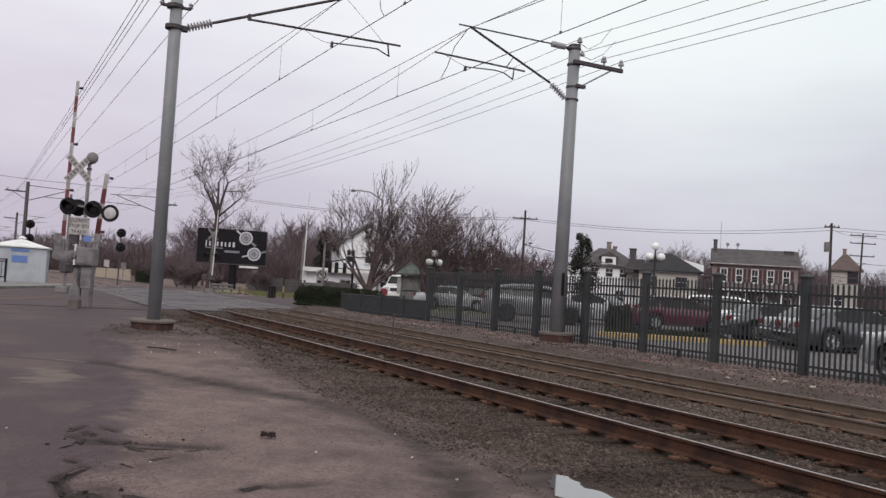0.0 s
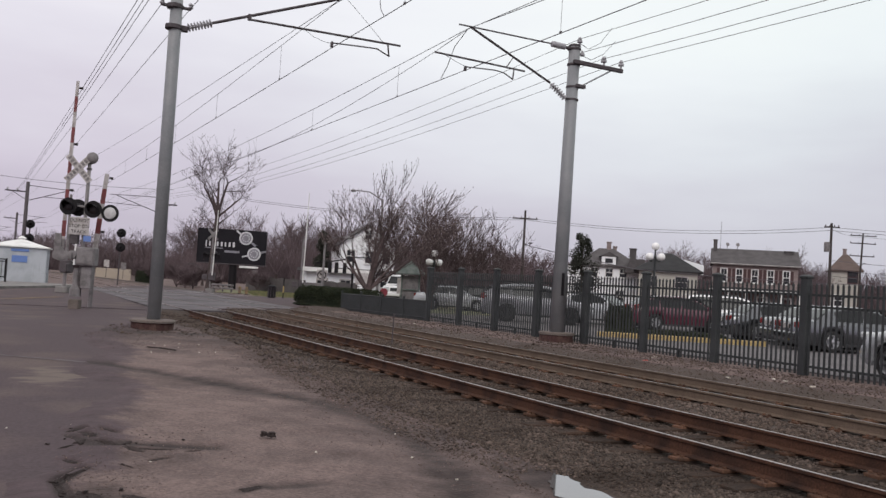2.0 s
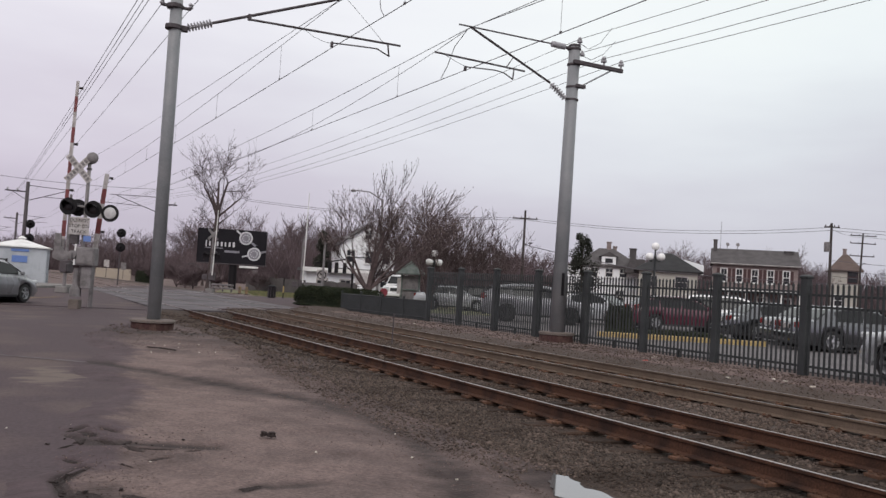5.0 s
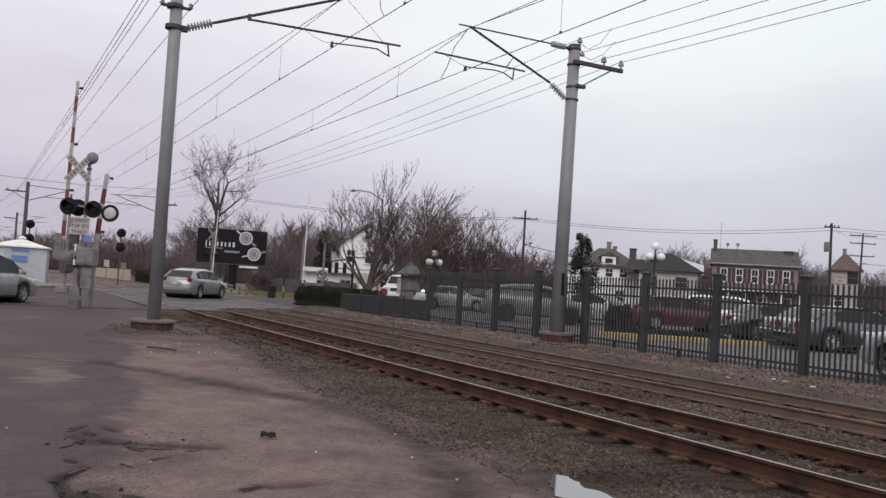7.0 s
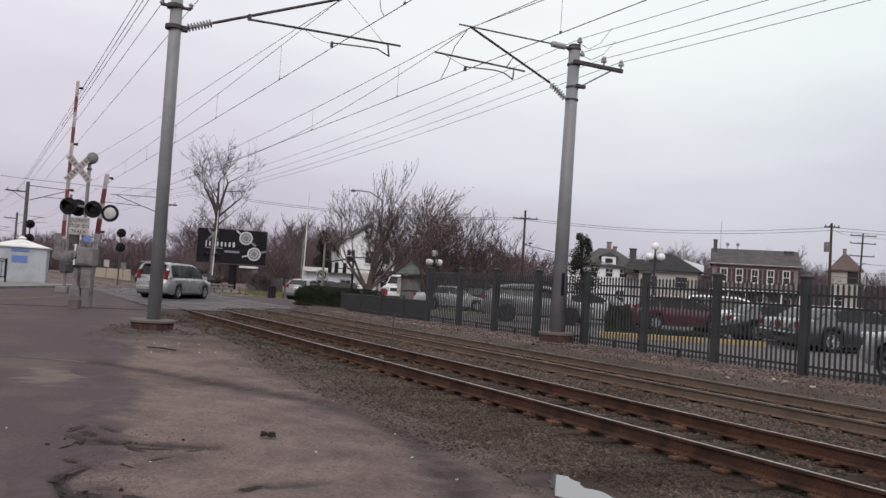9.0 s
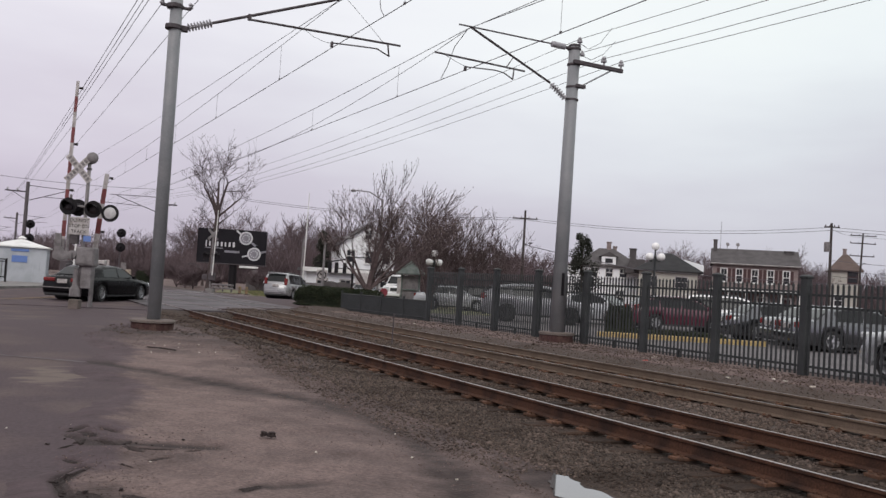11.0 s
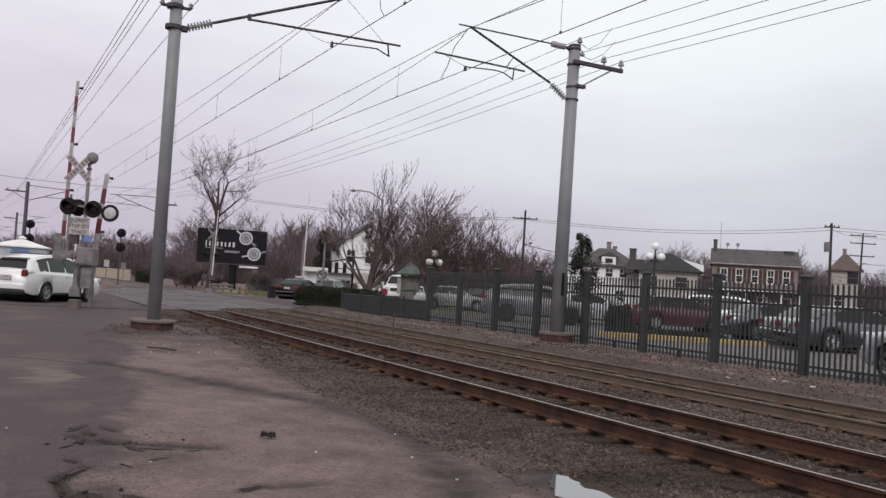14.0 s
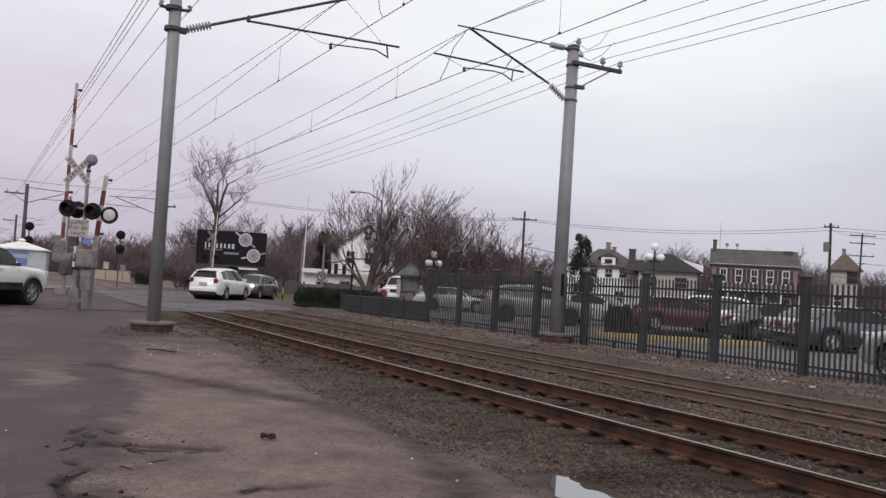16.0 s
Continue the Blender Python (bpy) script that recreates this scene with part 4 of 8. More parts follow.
def pole_right():
    p = thing("catenary_pole", "grey steel catenary pole with a crossarm beside the picket fence", "catenary pole", (14.27, 20.4, 0.10), group="catenary poles")
    foot = part("footing", turned(B(), [(0.47, -0.2), (0.47, 0.32), (0.485, 0.34)], seg=20), M["redside"], p, "rust-stained concrete footing")
    part("cap", turned(B(), [(0.50, 0.34), (0.50, 0.40), (0.46, 0.42)], seg=20), M["footing"], foot)
    part("shaft", rod(B(), (0.0, 0, 0.25), (0.07, 0, 8.5), 0.205, 0.16, 24), M["polegrey"], p, smooth=True)
    part("id_plate", box(B(), (-0.02, -0.205, 1.75), (0.09, 0.02, 0.62), bevel=0.005), M["black"], p)
    part("top_plate", turned(B(), [(0.175, 8.49), (0.175, 8.53), (0.12, 8.56)], (0.07, 0, 0), 20), M["hardware"], p)
    for z in (8.42, 7.97, 7.33, 6.97):
        part("clamp_band", turned(B(), [(0.18, z - 0.03), (0.186, z - 0.025), (0.186, z + 0.025), (0.18, z + 0.03)], (0.065, 0, 0), 20), M["hardware"], p)
    bm = rod(B(), (-0.74, 0, 8.44), (-3.66, 0, 8.42), 0.022)
    part("top_tie", bm, M["hardware"], p)
    part("insulator", turned(B(), [(0.05, 0), (0.085, 0.02), (0.085, 0.44), (0.05, 0.46)], seg=14, m=Matrix.Translation((-0.72, 0, 8.44)) @ pose(0, 0, 0, 0, 91, 0)), M["porcelain"], p, "pale smooth insulator")
    part("tie_end", rod(B(), (-0.22, 0, 8.42), (-0.05, 0, 8.42), 0.05), M["hardware"], p)
    part("bracket_arm", rod(B(), (-0.70, 0, 7.34), (-3.28, 0, 8.40), 0.033), M["hardware"], p, "sloping bracket tube")
    insulator(p, (-0.16, 0, 6.98), (-0.66, 0, 7.31), 0.095, 7)
    part("registration_tube", rod(B(), (-1.55, 0, 7.52), (-4.32, 0, 7.56), 0.026), M["hardware"], p)
    bm = tube(B(), [(-3.39, 0, 7.33), (-2.5, 0, 7.39), (-2.22, 0, 7.37), (-1.93, 0, 7.24)], 0.017, 6)
    rod(bm, (-1.92, 0, 7.22), (-1.89, 0, 7.54), 0.02)
    steady = part("steady_arm", bm, M["hardware"], p)
    part("wire_clip", box(B(), (-3.40, 0, 7.28), (0.05, 0.1, 0.13), bevel=0.01), M["hardware"], steady)
    part("tube_link", rod(B(), (-2.13, 0, 7.54), (-1.95, 0, 7.82), 0.014), M["hardware"], p)
    part("stay_wire", tube(B(), [(-4.1, 0, 7.57), (-3.7, 0, 7.42), (-3.4, 0, 7.34)], 0.006), M["wire"], p)
    part("jumper_wire", tube(B(), [(-3.45, -0.1, 8.3), (-3.5, 0.5, 7.95), (-3.42, 1.0, 7.55), (-3.4, 1.4, 7.27)], 0.011), M["wire"], p)
    bm = box(B(), (0.80, -0.18, 8.02), (1.72, 0.10, 0.11), bevel=0.01)
    ca = part("crossarm", bm, M["hardware"], p, "dark timber crossarm")
    part("brace", rod(B(), (0.3, -0.18, 7.40), (1.25, -0.18, 7.97), 0.022), M["polegrey"], p)
    part("brace_foot", box(B(), (0.22, -0.14, 7.36), (0.34, 0.12, 0.1), bevel=0.01), M["hardware"], p)
    for x in (0.98, 1.60):
        part("pin_insulator", turned(B(), [(0.03, 0), (0.03, 0.09), (0.085, 0.1), (0.085, 0.15), (0.05, 0.17), (0.07, 0.2), (0.04, 0.26)], (x, -0.18, 8.07), 12), M["porcelain"], ca)
    part("pin_insulator", turned(B(), [(0.03, 0), (0.03, 0.06), (0.075, 0.08), (0.075, 0.13), (0.04, 0.15), (0.06, 0.18), (0.03, 0.23)], (0.20, -0.05, 8.55), 12), M["porcelain"], p)
    part("pin_insulator", turned(B(), [(0.03, 0), (0.075, 0.02), (0.075, 0.07), (0.04, 0.1), (0.03, 0.16)], (0.30, -0.05, 8.25), 12), M["porcelain"], p)
    return p


def sag(a, b, drop, n=16):
    a, b = Vector(a), Vector(b)
    return [a.lerp(b, k / n) - Vector((0, 0, 4 * drop * (k / n) * (1 - k / n))) for k in range(n + 1)]


def catenary(label, x0, y0, xe, slack):
    """Messenger, contact wire and droppers of one track: one hanging system."""
    ref = thing("overhead_line", label, "overhead line", (0, 0, 0), group="overhead lines of the two tracks")
    zc, zm, y1, ya = 7.34, 8.45, y0 + 66, y0 - 60
    cw = sag((x0, ya, zc + 0.02), (x0, y0, zc), 0.03) + sag((x0, y0, zc), (xe, y1, zc + 0.02), 0.04)[1:] + [(xe - 0.4, y1 + 60, zc), (xe - 6, y1 + 130, zc + 0.4)]
    mw = sag((x0, ya, zm), (x0, y0, zm), 0.75) + sag((x0, y0, zm), (xe, y1, zm), slack)[1:]
    part("contact_wire", tube(B(), cw, 0.0115), M["wire"], ref)
    part("messenger_wire", tube(B(), mw + sag(mw[-1], (xe - 0.4, y1 + 60, zm), 0.6)[1:], 0.0105), M["wire"], ref)
    for k in range(-5, 12):
        if k == 0:
            continue
        y = y0 + k * 7.95 - (3.6 if k > 0 else -3.6)
        t = (y - y0) / 66 if y > y0 else (y0 - y) / 60
        t = min(max(t, 0), 1)
        x = x0 + (xe - x0) * t if y > y0 else x0
        zt = zm - 4 * (slack if y > y0 else 0.75) * t * (1 - t)
        part("dropper", tube(B(), [(x, y, zt), (x, y, zc)], 0.0055, 3), M["wire"], ref)
        part("dropper_clip", box(B(), (x, y, zc + 0.01), (0.03, 0.07, 0.05)), M["hardware"], ref)
    return ref


left = [o for o in bpy.data.objects if o.name == "catenary_pole"][0]
arm_left(left)
pole_right()
catenary("contact wire with messenger and droppers over the near track", 7.24, 20.75, 7.1, 0.38)
catenary("contact wire with messenger and droppers over the far track", 10.88, 20.4, 10.7, 0.50)


def wire(label, pts, r=0.010):
    bm = tube(B(), pts, r)
    return tagged(part("overhead_wire", bm, M["wire"]), label, "wire", group="feeder wires along the line")


# second messengers that rise to their anchors, and the feeder wires
wire("taut grey wire rising beside the near catenary", sag((7.3, -20, 8.1), (7.24, 20.75, 8.47), 0.2) + sag((7.24, 20.75, 8.47), (7.18, 76, 10.3), 0.13)[1:])
wire("taut grey wire falling beside the far catenary", sag((11.0, -30, 7.6), (10.9, 20.4, 8.45), 0.1) + sag((10.9, 20.4, 8.45), (10.8, 46, 7.30), 0.42)[1:] + [(10.7, 80, 7.5)])
for x, z in ((14.47, 8.83), (14.57, 8.46), (15.25, 8.38), (15.87, 8.38)):
    wire("thin feeder wire on the pole by the fence", sag((x - 0.1, -45, z), (x, 20.35, z), 0.7) + sag((x, 20.35, z), (x - 0.3, 84, z), 0.7)[1:] + [(x - 3, 150, z)], 0.0085)
for x, z, rise in ((2.47, 7.33, 0.75), (2.59, 7.36, 0.75), (2.74, 7.46, 0.8), (3.15, 7.68, 0.75), (3.66, 7.47, 0.3)):
    wire("thin feeder wire on the pole by the road", sag((x - 0.05, -45, z), (x, 20.75, z), 0.3) + sag((x, 20.75, z), (x - 0.3, 87, z + rise), 0.1)[1:] + [(x - 4, 160, z + rise)], 0.0085)
wire("loose tap wire at the pole top", [(14.47, 20.33, 8.70), (14.50, 19.95, 8.46), (14.50, 19.4, 8.52), (14.47, 18.9, 8.81)], 0.008)
wire("loose tap wire at the pole top", [(14.57, 20.33, 8.36), (14.60, 19.95, 8.17), (14.60, 19.4, 8.22), (14.57, 18.85, 8.45)], 0.008)


def far_mast(label, x, y, z, h, side, arm_len):
    """A distant catenary pole with its bracket arms."""
    p = thing("catenary_pole", label, "catenary pole", (x, y, z), group="catenary poles")
    part("shaft", rod(B(), (0, 0, 0), (0, 0, h), 0.19, 0.15, 12), M["hardware"], p, smooth=True)
    s = side
    part("top_tie", rod(B(), (0, 0, h - 0.3), (s * arm_len, 0, h - 0.45), 0.03), M["hardware"], p)
    part("bracket_arm", rod(B(), (0, 0, h - 1.7), (s * arm_len * 0.85, 0, h - 0.5), 0.035), M["hardware"], p)
    part("registration_tube", rod(B(), (s * arm_len * 0.35, 0, h - 1.25), (s * arm_len * 1.1, 0, h - 1.2), 0.025), M["hardware"], p)
    part("crossarm", box(B(), (-s * 0.9, 0, h - 0.9), (1.8, 0.1, 0.12), bevel=0.01), M["hardware"], p)
    part("brace", rod(B(), (-s * 0.1, 0, h - 1.6), (-s * 1.2, 0, h - 0.95), 0.025), M["hardware"], p)
    for k in (0.8, 1.6):
        part("pin_insulator", turned(B(), [(0.03, 0), (0.08, 0.08), (0.08, 0.14), (0.03, 0.25)], (-s * k, 0, h - 0.85), 8), M["porcelain"], p)
    return p


far_mast("dark distant catenary pole with a bracket arm over the track", 2.85, 87, 0.1, 8.5, 1, 3.9)
far_mast("dark catenary pole further down the line", 3.7, 148, 0.1, 8.6, 1, 3.9)
far_mast("faint catenary pole far down the line", 0.3, 205, 0.1, 8.6, 1, 3.9)
far_mast("dark distant catenary pole beside the far track", 13.75, 85, 0.1, 8.4, -1, 4.2)


# ---- fence ----
FX, FY, FZ, STEP = 14.81, 12.50, 0.22, 2.44


def fence():
    f = thing("picket_fence", "tall dark green-grey steel picket fence with square posts", "fence", (FX, 0, FZ))
    post = bpy.data.meshes.new("fence_post")
    bm = box(B(), (0, 0, 0.95), (0.165, 0.165, 2.10), bevel=0.012)
    bm.to_mesh(post)
    bm.free()
    cap = bpy.data.meshes.new("post_cap")
    bm = box(B(), (0, 0, 2.015), (0.205, 0.205, 0.05), bevel=0.01)
    turned(bm, [(0.13, 2.04), (0.07, 2.065), (0.02, 2.07)], seg=4, m=pose(0, 0, 0, 0, 0, 45))
    bm.to_mesh(cap)
    bm.free()
    picket = bpy.data.meshes.new("picket")
    bm = box(B(), (0, 0, 0.94), (0.022, 0.042, 1.78))
    turned(bm, [(0.029, 1.83), (0.023, 1.86), (0.004, 1.90)], seg=4, m=pose(0, 0, 0, 0, 0, 45))
    bm.to_mesh(picket)
    bm.free()
    rail_mesh = bpy.data.meshes.new("fence_rail")
    bm = box(B(), (0, 0, 0), (0.045, STEP - 0.2, 0.05), bevel=0.006)
    bm.to_mesh(rail_mesh)
    bm.free()
    foot_mesh = bpy.data.meshes.new("fence_foot")
    bm = box(B(), (0, 0, 0.04), (0.05, 0.07, 0.40), bevel=0.008)
    bm.to_mesh(foot_mesh)
    bm.free()
    for me in (post, cap, picket, rail_mesh, foot_mesh):
        me.materials.append(M["fence"])
    for i in range(-4, 8):
        y = FY + i * STEP
        p = new("fence_post", post)
        p.parent, p.location = f, (0, y, 0)
        c = new("post_cap", cap)
        c.parent = p
        if i == 7:
            continue
        for z in (0.22, 1.42, 1.66):
            r = new("fence_rail", rail_mesh)
            r.parent, r.location = f, (0.0, y + STEP / 2, z)
        foot = new("fence_foot", foot_mesh)
        foot.parent, foot.location = f, (0.05, y + STEP / 2, 0)
        n = 18
        for k in range(n):
            k_y = y + 0.1 + (STEP - 0.2) * (k + 0.5) / n
            s = new("picket", picket)
            s.parent, s.location = f, (-0.038, k_y, 0.0)
    return f


def low_fence():
    """The waist-high railing that carries on from the tall fence towards the hedge."""
    f = thing("low_fence", "waist-high dark green railing with close upright bars", "fence", (FX, 0, FZ))
    y0 = FY + 7 * STEP
    bar = bpy.data.meshes.new("bar")
    bm = box(B(), (0, 0, 0.41), (0.030, 0.050, 0.76))
    bm.to_mesh(bar)
    bm.free()
    pst = bpy.data.meshes.new("low_post")
    bm = box(B(), (0, 0, 0.45), (0.08, 0.08, 0.90), bevel=0.01)
    bm.to_mesh(pst)
    bm.free()
    for me in (bar, pst):
        me.materials.append(M["fence"])
    x_end = -0.6
    length = 7.4
    for z in (0.15, 0.77):
        bm = B()
        tube(bm, [(0, y0 + 0.1, z), (x_end, y0 + length, z)], 0.028)
        part("low_rail", bm, M["fence"], f)
    for k in range(90):
        t = (k + 0.5) / 90
        s = new("bar", bar)
        s.parent, s.location = f, (x_end * t, y0 + 0.1 + (length - 0.1) * t, 0)
    for k in range(1, 5):
        s = new("low_post", pst)
        s.parent, s.location = f, (x_end * k / 4, y0 + length * k / 4, 0)
    return f


fence()
low_fence()


# ---- level crossing signals ----
def writing(name, text, size, material, parent, m, thick=0.002):
    c = bpy.data.curves.new(name, "FONT")
    c.body, c.size, c.extrude, c.align_x, c.align_y = text, size, thick, "CENTER", "CENTER"
    ob = new(name, c)
    dg = bpy.context.evaluated_depsgraph_get()
    me = bpy.data.meshes.new_from_object(ob.evaluated_get(dg))
    bpy.data.objects.remove(ob)
    bpy.data.curves.remove(c)
    me.materials.clear()
    me.materials.append(material)
    made = new(name, me)
    made.parent, made.matrix_local = parent, m
    return made


FACE = pose(0, 0, 0, 90, 0, 0)


def light_unit(parent, x, z, y, front, lens):
    """A round black backplate with a hooded lamp; front is -1 or 1 along y."""
    m = Matrix.Translation((x, y, z)) @ pose(0, 0, 0, 90 if front < 0 else -90, 0, 0)
    plate = part("backplate", turned(B(), [(0.30, 0.0), (0.305, 0.01), (0.305, 0.02), (0.29, 0.03)], seg=28, m=m), M["black"], parent)
    part("lamp_lens", turned(B(), [(0.16 if lens == "darklens" else 0.21, 0.03), (0.15 if lens == "darklens" else 0.19, 0.055), (0.08, 0.075), (0.01, 0.08)], seg=20, m=m), M[lens], plate)
    bm = B()
    arc = [(math.cos(a), math.sin(a)) for a in (math.pi * k / 14 for k in range(-2, 17))]
    ring = []
    for cx, cz in arc:
        deep = 0.14 + 0.36 * max(0, cz)
        sy = front * 1.0
        ring.append([bm.verts.new((x + r * cx, y + sy * d, z + r * cz)) for r, d in ((0.175, 0.02), (0.185, deep), (0.165, deep), (0.16, 0.02))])
    for a, b in zip(ring, ring[1:]):
        for k in range(4):
            bm.faces.new((a[k], a[(k + 1) % 4], b[(k + 1) % 4], b[k]))
    if lens == "darklens":
        part("hood", bm, M["black"], plate)
    else:
        bm.free()
    part("lamp_housing", turned(B(), [(0.13, -0.16), (0.16, -0.1), (0.17, 0.0)], seg=16, m=m), M["black"], plate)
    return plate


def gate_arm(owner, x, y, z0, length, lean, w0=0.11, name="gate_arm"):
    """An upright striped barrier arm with red lamps."""
    arm = part(name, box(B(), (x, y, z0 + 0.2), (w0 + 0.02, 0.05, 0.5), bevel=0.01), M["silverbox"], owner, "upright red and white barrier arm")
    n = int(length / 0.53)
    top = z0
    for k in range(n):
        a, b = z0 + length * k / n, z0 + length * (k + 1) / n
        w = w0 * (1 - 0.3 * k / n)
        bm = B()
        m = Matrix.Translation((x, y, z0)) @ pose(0, 0, 0, 0, lean, 0)
        box(bm, (0, 0, (a + b) / 2 - z0), (w, 0.035, (b - a)), m)
        part("stripe", bm, M["red"] if (n - 1 - k) % 2 == 1 else M["dirtywhite"], arm)
    m = Matrix.Translation((x, y, z0)) @ pose(0, 0, 0, 0, lean, 0)
    for h in (0.36, 0.63, 0.96):
        bm = B()
        rod(bm, m @ Vector((w0 / 2, 0, length * h)), m @ Vector((w0 / 2 + 0.13, 0, length * h)), 0.035, 0.055, 10)
        part("arm_lamp", bm, M["darklens"], arm)
    return arm


def crossing_signal():
    p = thing("crossing_signal", "grey railroad crossing signal with crossbuck, hooded lamps and a raised gate", "crossing signal", (2.69, 31.22, 0.326), turn=-24)
    p.scale = (0.93, 0.93, 0.93)
    bm = box(B(), (0, 0, -0.11), (0.36, 0.36, 0.42), bevel=0.03)
    part("base", bm, M["footing"], p)
    part("mast", rod(B(), (0.12, 0, 0.2), (0.14, 0, 5.25), 0.07, 0.06, 14), M["silverbox"], p, smooth=True)
    bm = turned(B(), [(0.20, 0.2), (0.19, 0.45), (0.11, 0.60), (0.10, 1.2)], (-0.02, 0, 0), 14)
    part("pedestal", bm, M["silverbox"], p)
    part("junction_box", box(B(), (0.34, 0.05, 0.95), (0.36, 0.32, 0.90), bevel=0.02), M["silverbox"], p)
    mech = part("gate_mechanism", box(B(), (0.30, 0, 1.62), (0.66, 0.5, 0.66), bevel=0.04), M["silverbox"], p)
    part("cover", box(B(), (0.30, -0.26, 1.62), (0.56, 0.03, 0.52), bevel=0.012), M["silverbox"], mech)
    bm = rod(B(), (-0.13, -0.33, 1.66), (-0.13, 0.33, 1.66), 0.15, 0.15, 16)
    part("gate_shaft", bm, M["silverbox"], mech)
    bm = slab(B(), [(-0.72, 0.30), (-0.50, 0.08), (-0.1, 0.0), (-0.1, 0.22), (-0.34, 0.28), (-0.46, 0.42), (-0.50, 0.88), (-0.72, 0.88)], 0.06, Matrix.Translation((0.0, -0.36, 1.5)) @ FACE)
    part("counterweight", bm, M["silverbox"], p)
    bm = slab(B(), [(-0.75, 0.12), (-0.6, 0.2), (-0.2, 0.08), (-0.2, -0.08), (-0.5, -0.2), (-0.75, -0.1)], 0.10, Matrix.Translation((-0.25, 0.36, 1.62)) @ FACE)
    part("counterweight", bm, M["silverbox"], p)
    gate_arm(p, -0.70, 0.30, 1.75, 6.15, 0.9, 0.14)
    # crossbuck with two lettered boards
    for k, a in ((0, 48), (1, -48)):
        m = Matrix.Translation((-0.18, -0.12 - 0.02 * k, 4.72)) @ pose(0, 0, 0, 0, a, 0)
        bm = box(B(), (0, 0, 0), (1.22, 0.018, 0.23), m, bevel=0.006)
        board = part("crossbuck_board", bm, M["dirtywhite"], p, "white lettered board, weathered")
        for j in range(8):
            if abs(j - 3.5) < 0.8 and k == 0:
                continue
            bm = box(B(), (-0.49 + j * 0.14, -0.013, 0), (0.085, 0.004, 0.13), m)
            part("lettering", bm, M["silverbox"], board)
    part("bell", turned(B(), [(0.06, -0.02), (0.21, 0.0), (0.20, 0.05), (0.13, 0.11), (0.04, 0.14)], seg=20, m=Matrix.Translation((0.24, -0.06, 5.12)) @ pose(0, 0, 0, 90, 0, 0)), M["silverbox"], p)
    for z in (4.70, 4.90):
        part("mast_clamp", turned(B(), [(0.085, z), (0.09, z + 0.06)], (0.14, 0, 0), 12), M["hardware"], p)
    part("lamp_crossarm", rod(B(), (-0.62, 0, 3.42), (0.98, 0, 3.32), 0.04, 0.04, 10), M["silverbox"], p)
    light_unit(p, -0.42, 3.36, -0.16, -1, "darklens")
    light_unit(p, 0.44, 3.30, -0.16, -1, "darklens")
    light_unit(p, -0.20, 3.34, 0.16, 1, "darklens")
    extra = light_unit(p, 1.02, 3.2, -0.12, -1, "lens")
    sign = part("track_sign", box(B(), (0.0, -0.16, 2.68), (0.70, 0.015, 0.62), bevel=0.01), M["dirtywhite"], p, "white notice board with dark lettering")
    for k, row in enumerate(("DO NOT", "STOP ON", "TRACK")):
        writing("lettering", row, 0.165, M["black"], sign, Matrix.Translation((0.0, -0.171, 2.87 - 0.195 * k)) @ FACE)
    part("blue_sign", box(B(), (0.30, -0.15, 2.25), (0.26, 0.012, 0.20), bevel=0.005), M["blue"], p)
    part("dark_bracket", box(B(), (-0.18, -0.02, 2.22), (0.3, 0.2, 0.34), bevel=0.02), M["hardware"], p)
    return p


crossing_signal()


def walk_gate():
    """The shorter gate for the footway, just behind the signal."""
    p = thing("footway_gate", "short red and white footway gate arm raised beside the signal", "barrier", (3.27, 32.36, 0.317), turn=-14)
    p.scale = (0.93, 0.93, 0.93)
    part("post", rod(B(), (0, 0, -0.30), (0, 0, 1.7), 0.08, 0.08, 12), M["silverbox"], p)
    gate_arm(p, 0.0, -0.12, 1.4, 3.35, 4.5, 0.20)
    return p


walk_gate()


def far_gate(label, x, y, z, length, lean, buck, turn):
    p = thing("crossing_gate", label, "barrier", (x, y, z), turn=turn)
    part("base", box(B(), (0, 0, 0.1), (0.6, 0.6, 0.3), bevel=0.03), M["concrete"], p)
    part("mast", rod(B(), (0, 0, 0.2), (0, 0, 4.6), 0.075, 0.06, 12), M["silverbox"], p)
    part("gate_mechanism", box(B(), (0.1, 0, 1.2), (0.5, 0.45, 0.6), bevel=0.04), M["hardware"], p)
    part("counterweight", box(B(), (-0.4, -0.3, 1.15), (0.4, 0.1, 0.4), bevel=0.03), M["hardware"], p)
    arm = part("gate_arm", rod(B(), (0.18, -0.3, 1.3), (0.18 + length * math.sin(radians(lean)), -0.3, 1.3 + length), 0.05, 0.028, 8), M["white"], p, "raised white barrier arm")
    part("arm_lamp", box(B(), (0.24, -0.3, 1.3 + length * 0.6), (0.08, 0.06, 0.08)), M["darklens"], arm)
    if buck:
        for k, a in ((0, 48), (1, -48)):
            m = Matrix.Translation((0, -0.1 - 0.02 * k, 4.55)) @ pose(0, 0, 0, 0, a, 0)
            part("crossbuck_board", box(B(), (0, 0, 0), (1.1, 0.018, 0.20), m, bevel=0.006), M["silverbox"], p)
        for s in (-0.42, 0.42):
            light_unit(p, s, 2.85, -0.14, -1, "darklens")
        part("lamp_crossarm", rod(B(), (-0.6, 0, 2.85), (0.6, 0, 2.85), 0.04), M["silverbox"], p)
    return p


far_gate("distant crossing signal with crossbuck beside a bare tree", 15.9, 70.6, 0.0, 5.2, 1.5, True, -25)
far_gate("distant raised white gate beside a signal case", 21.03, 63.55, -0.1, 6.7, 0.5, False, -25)
far_gate("raised gate beside the shed, seen edge on", 3.35, 45.0, 0.22, 2.6, 3, False, 60)


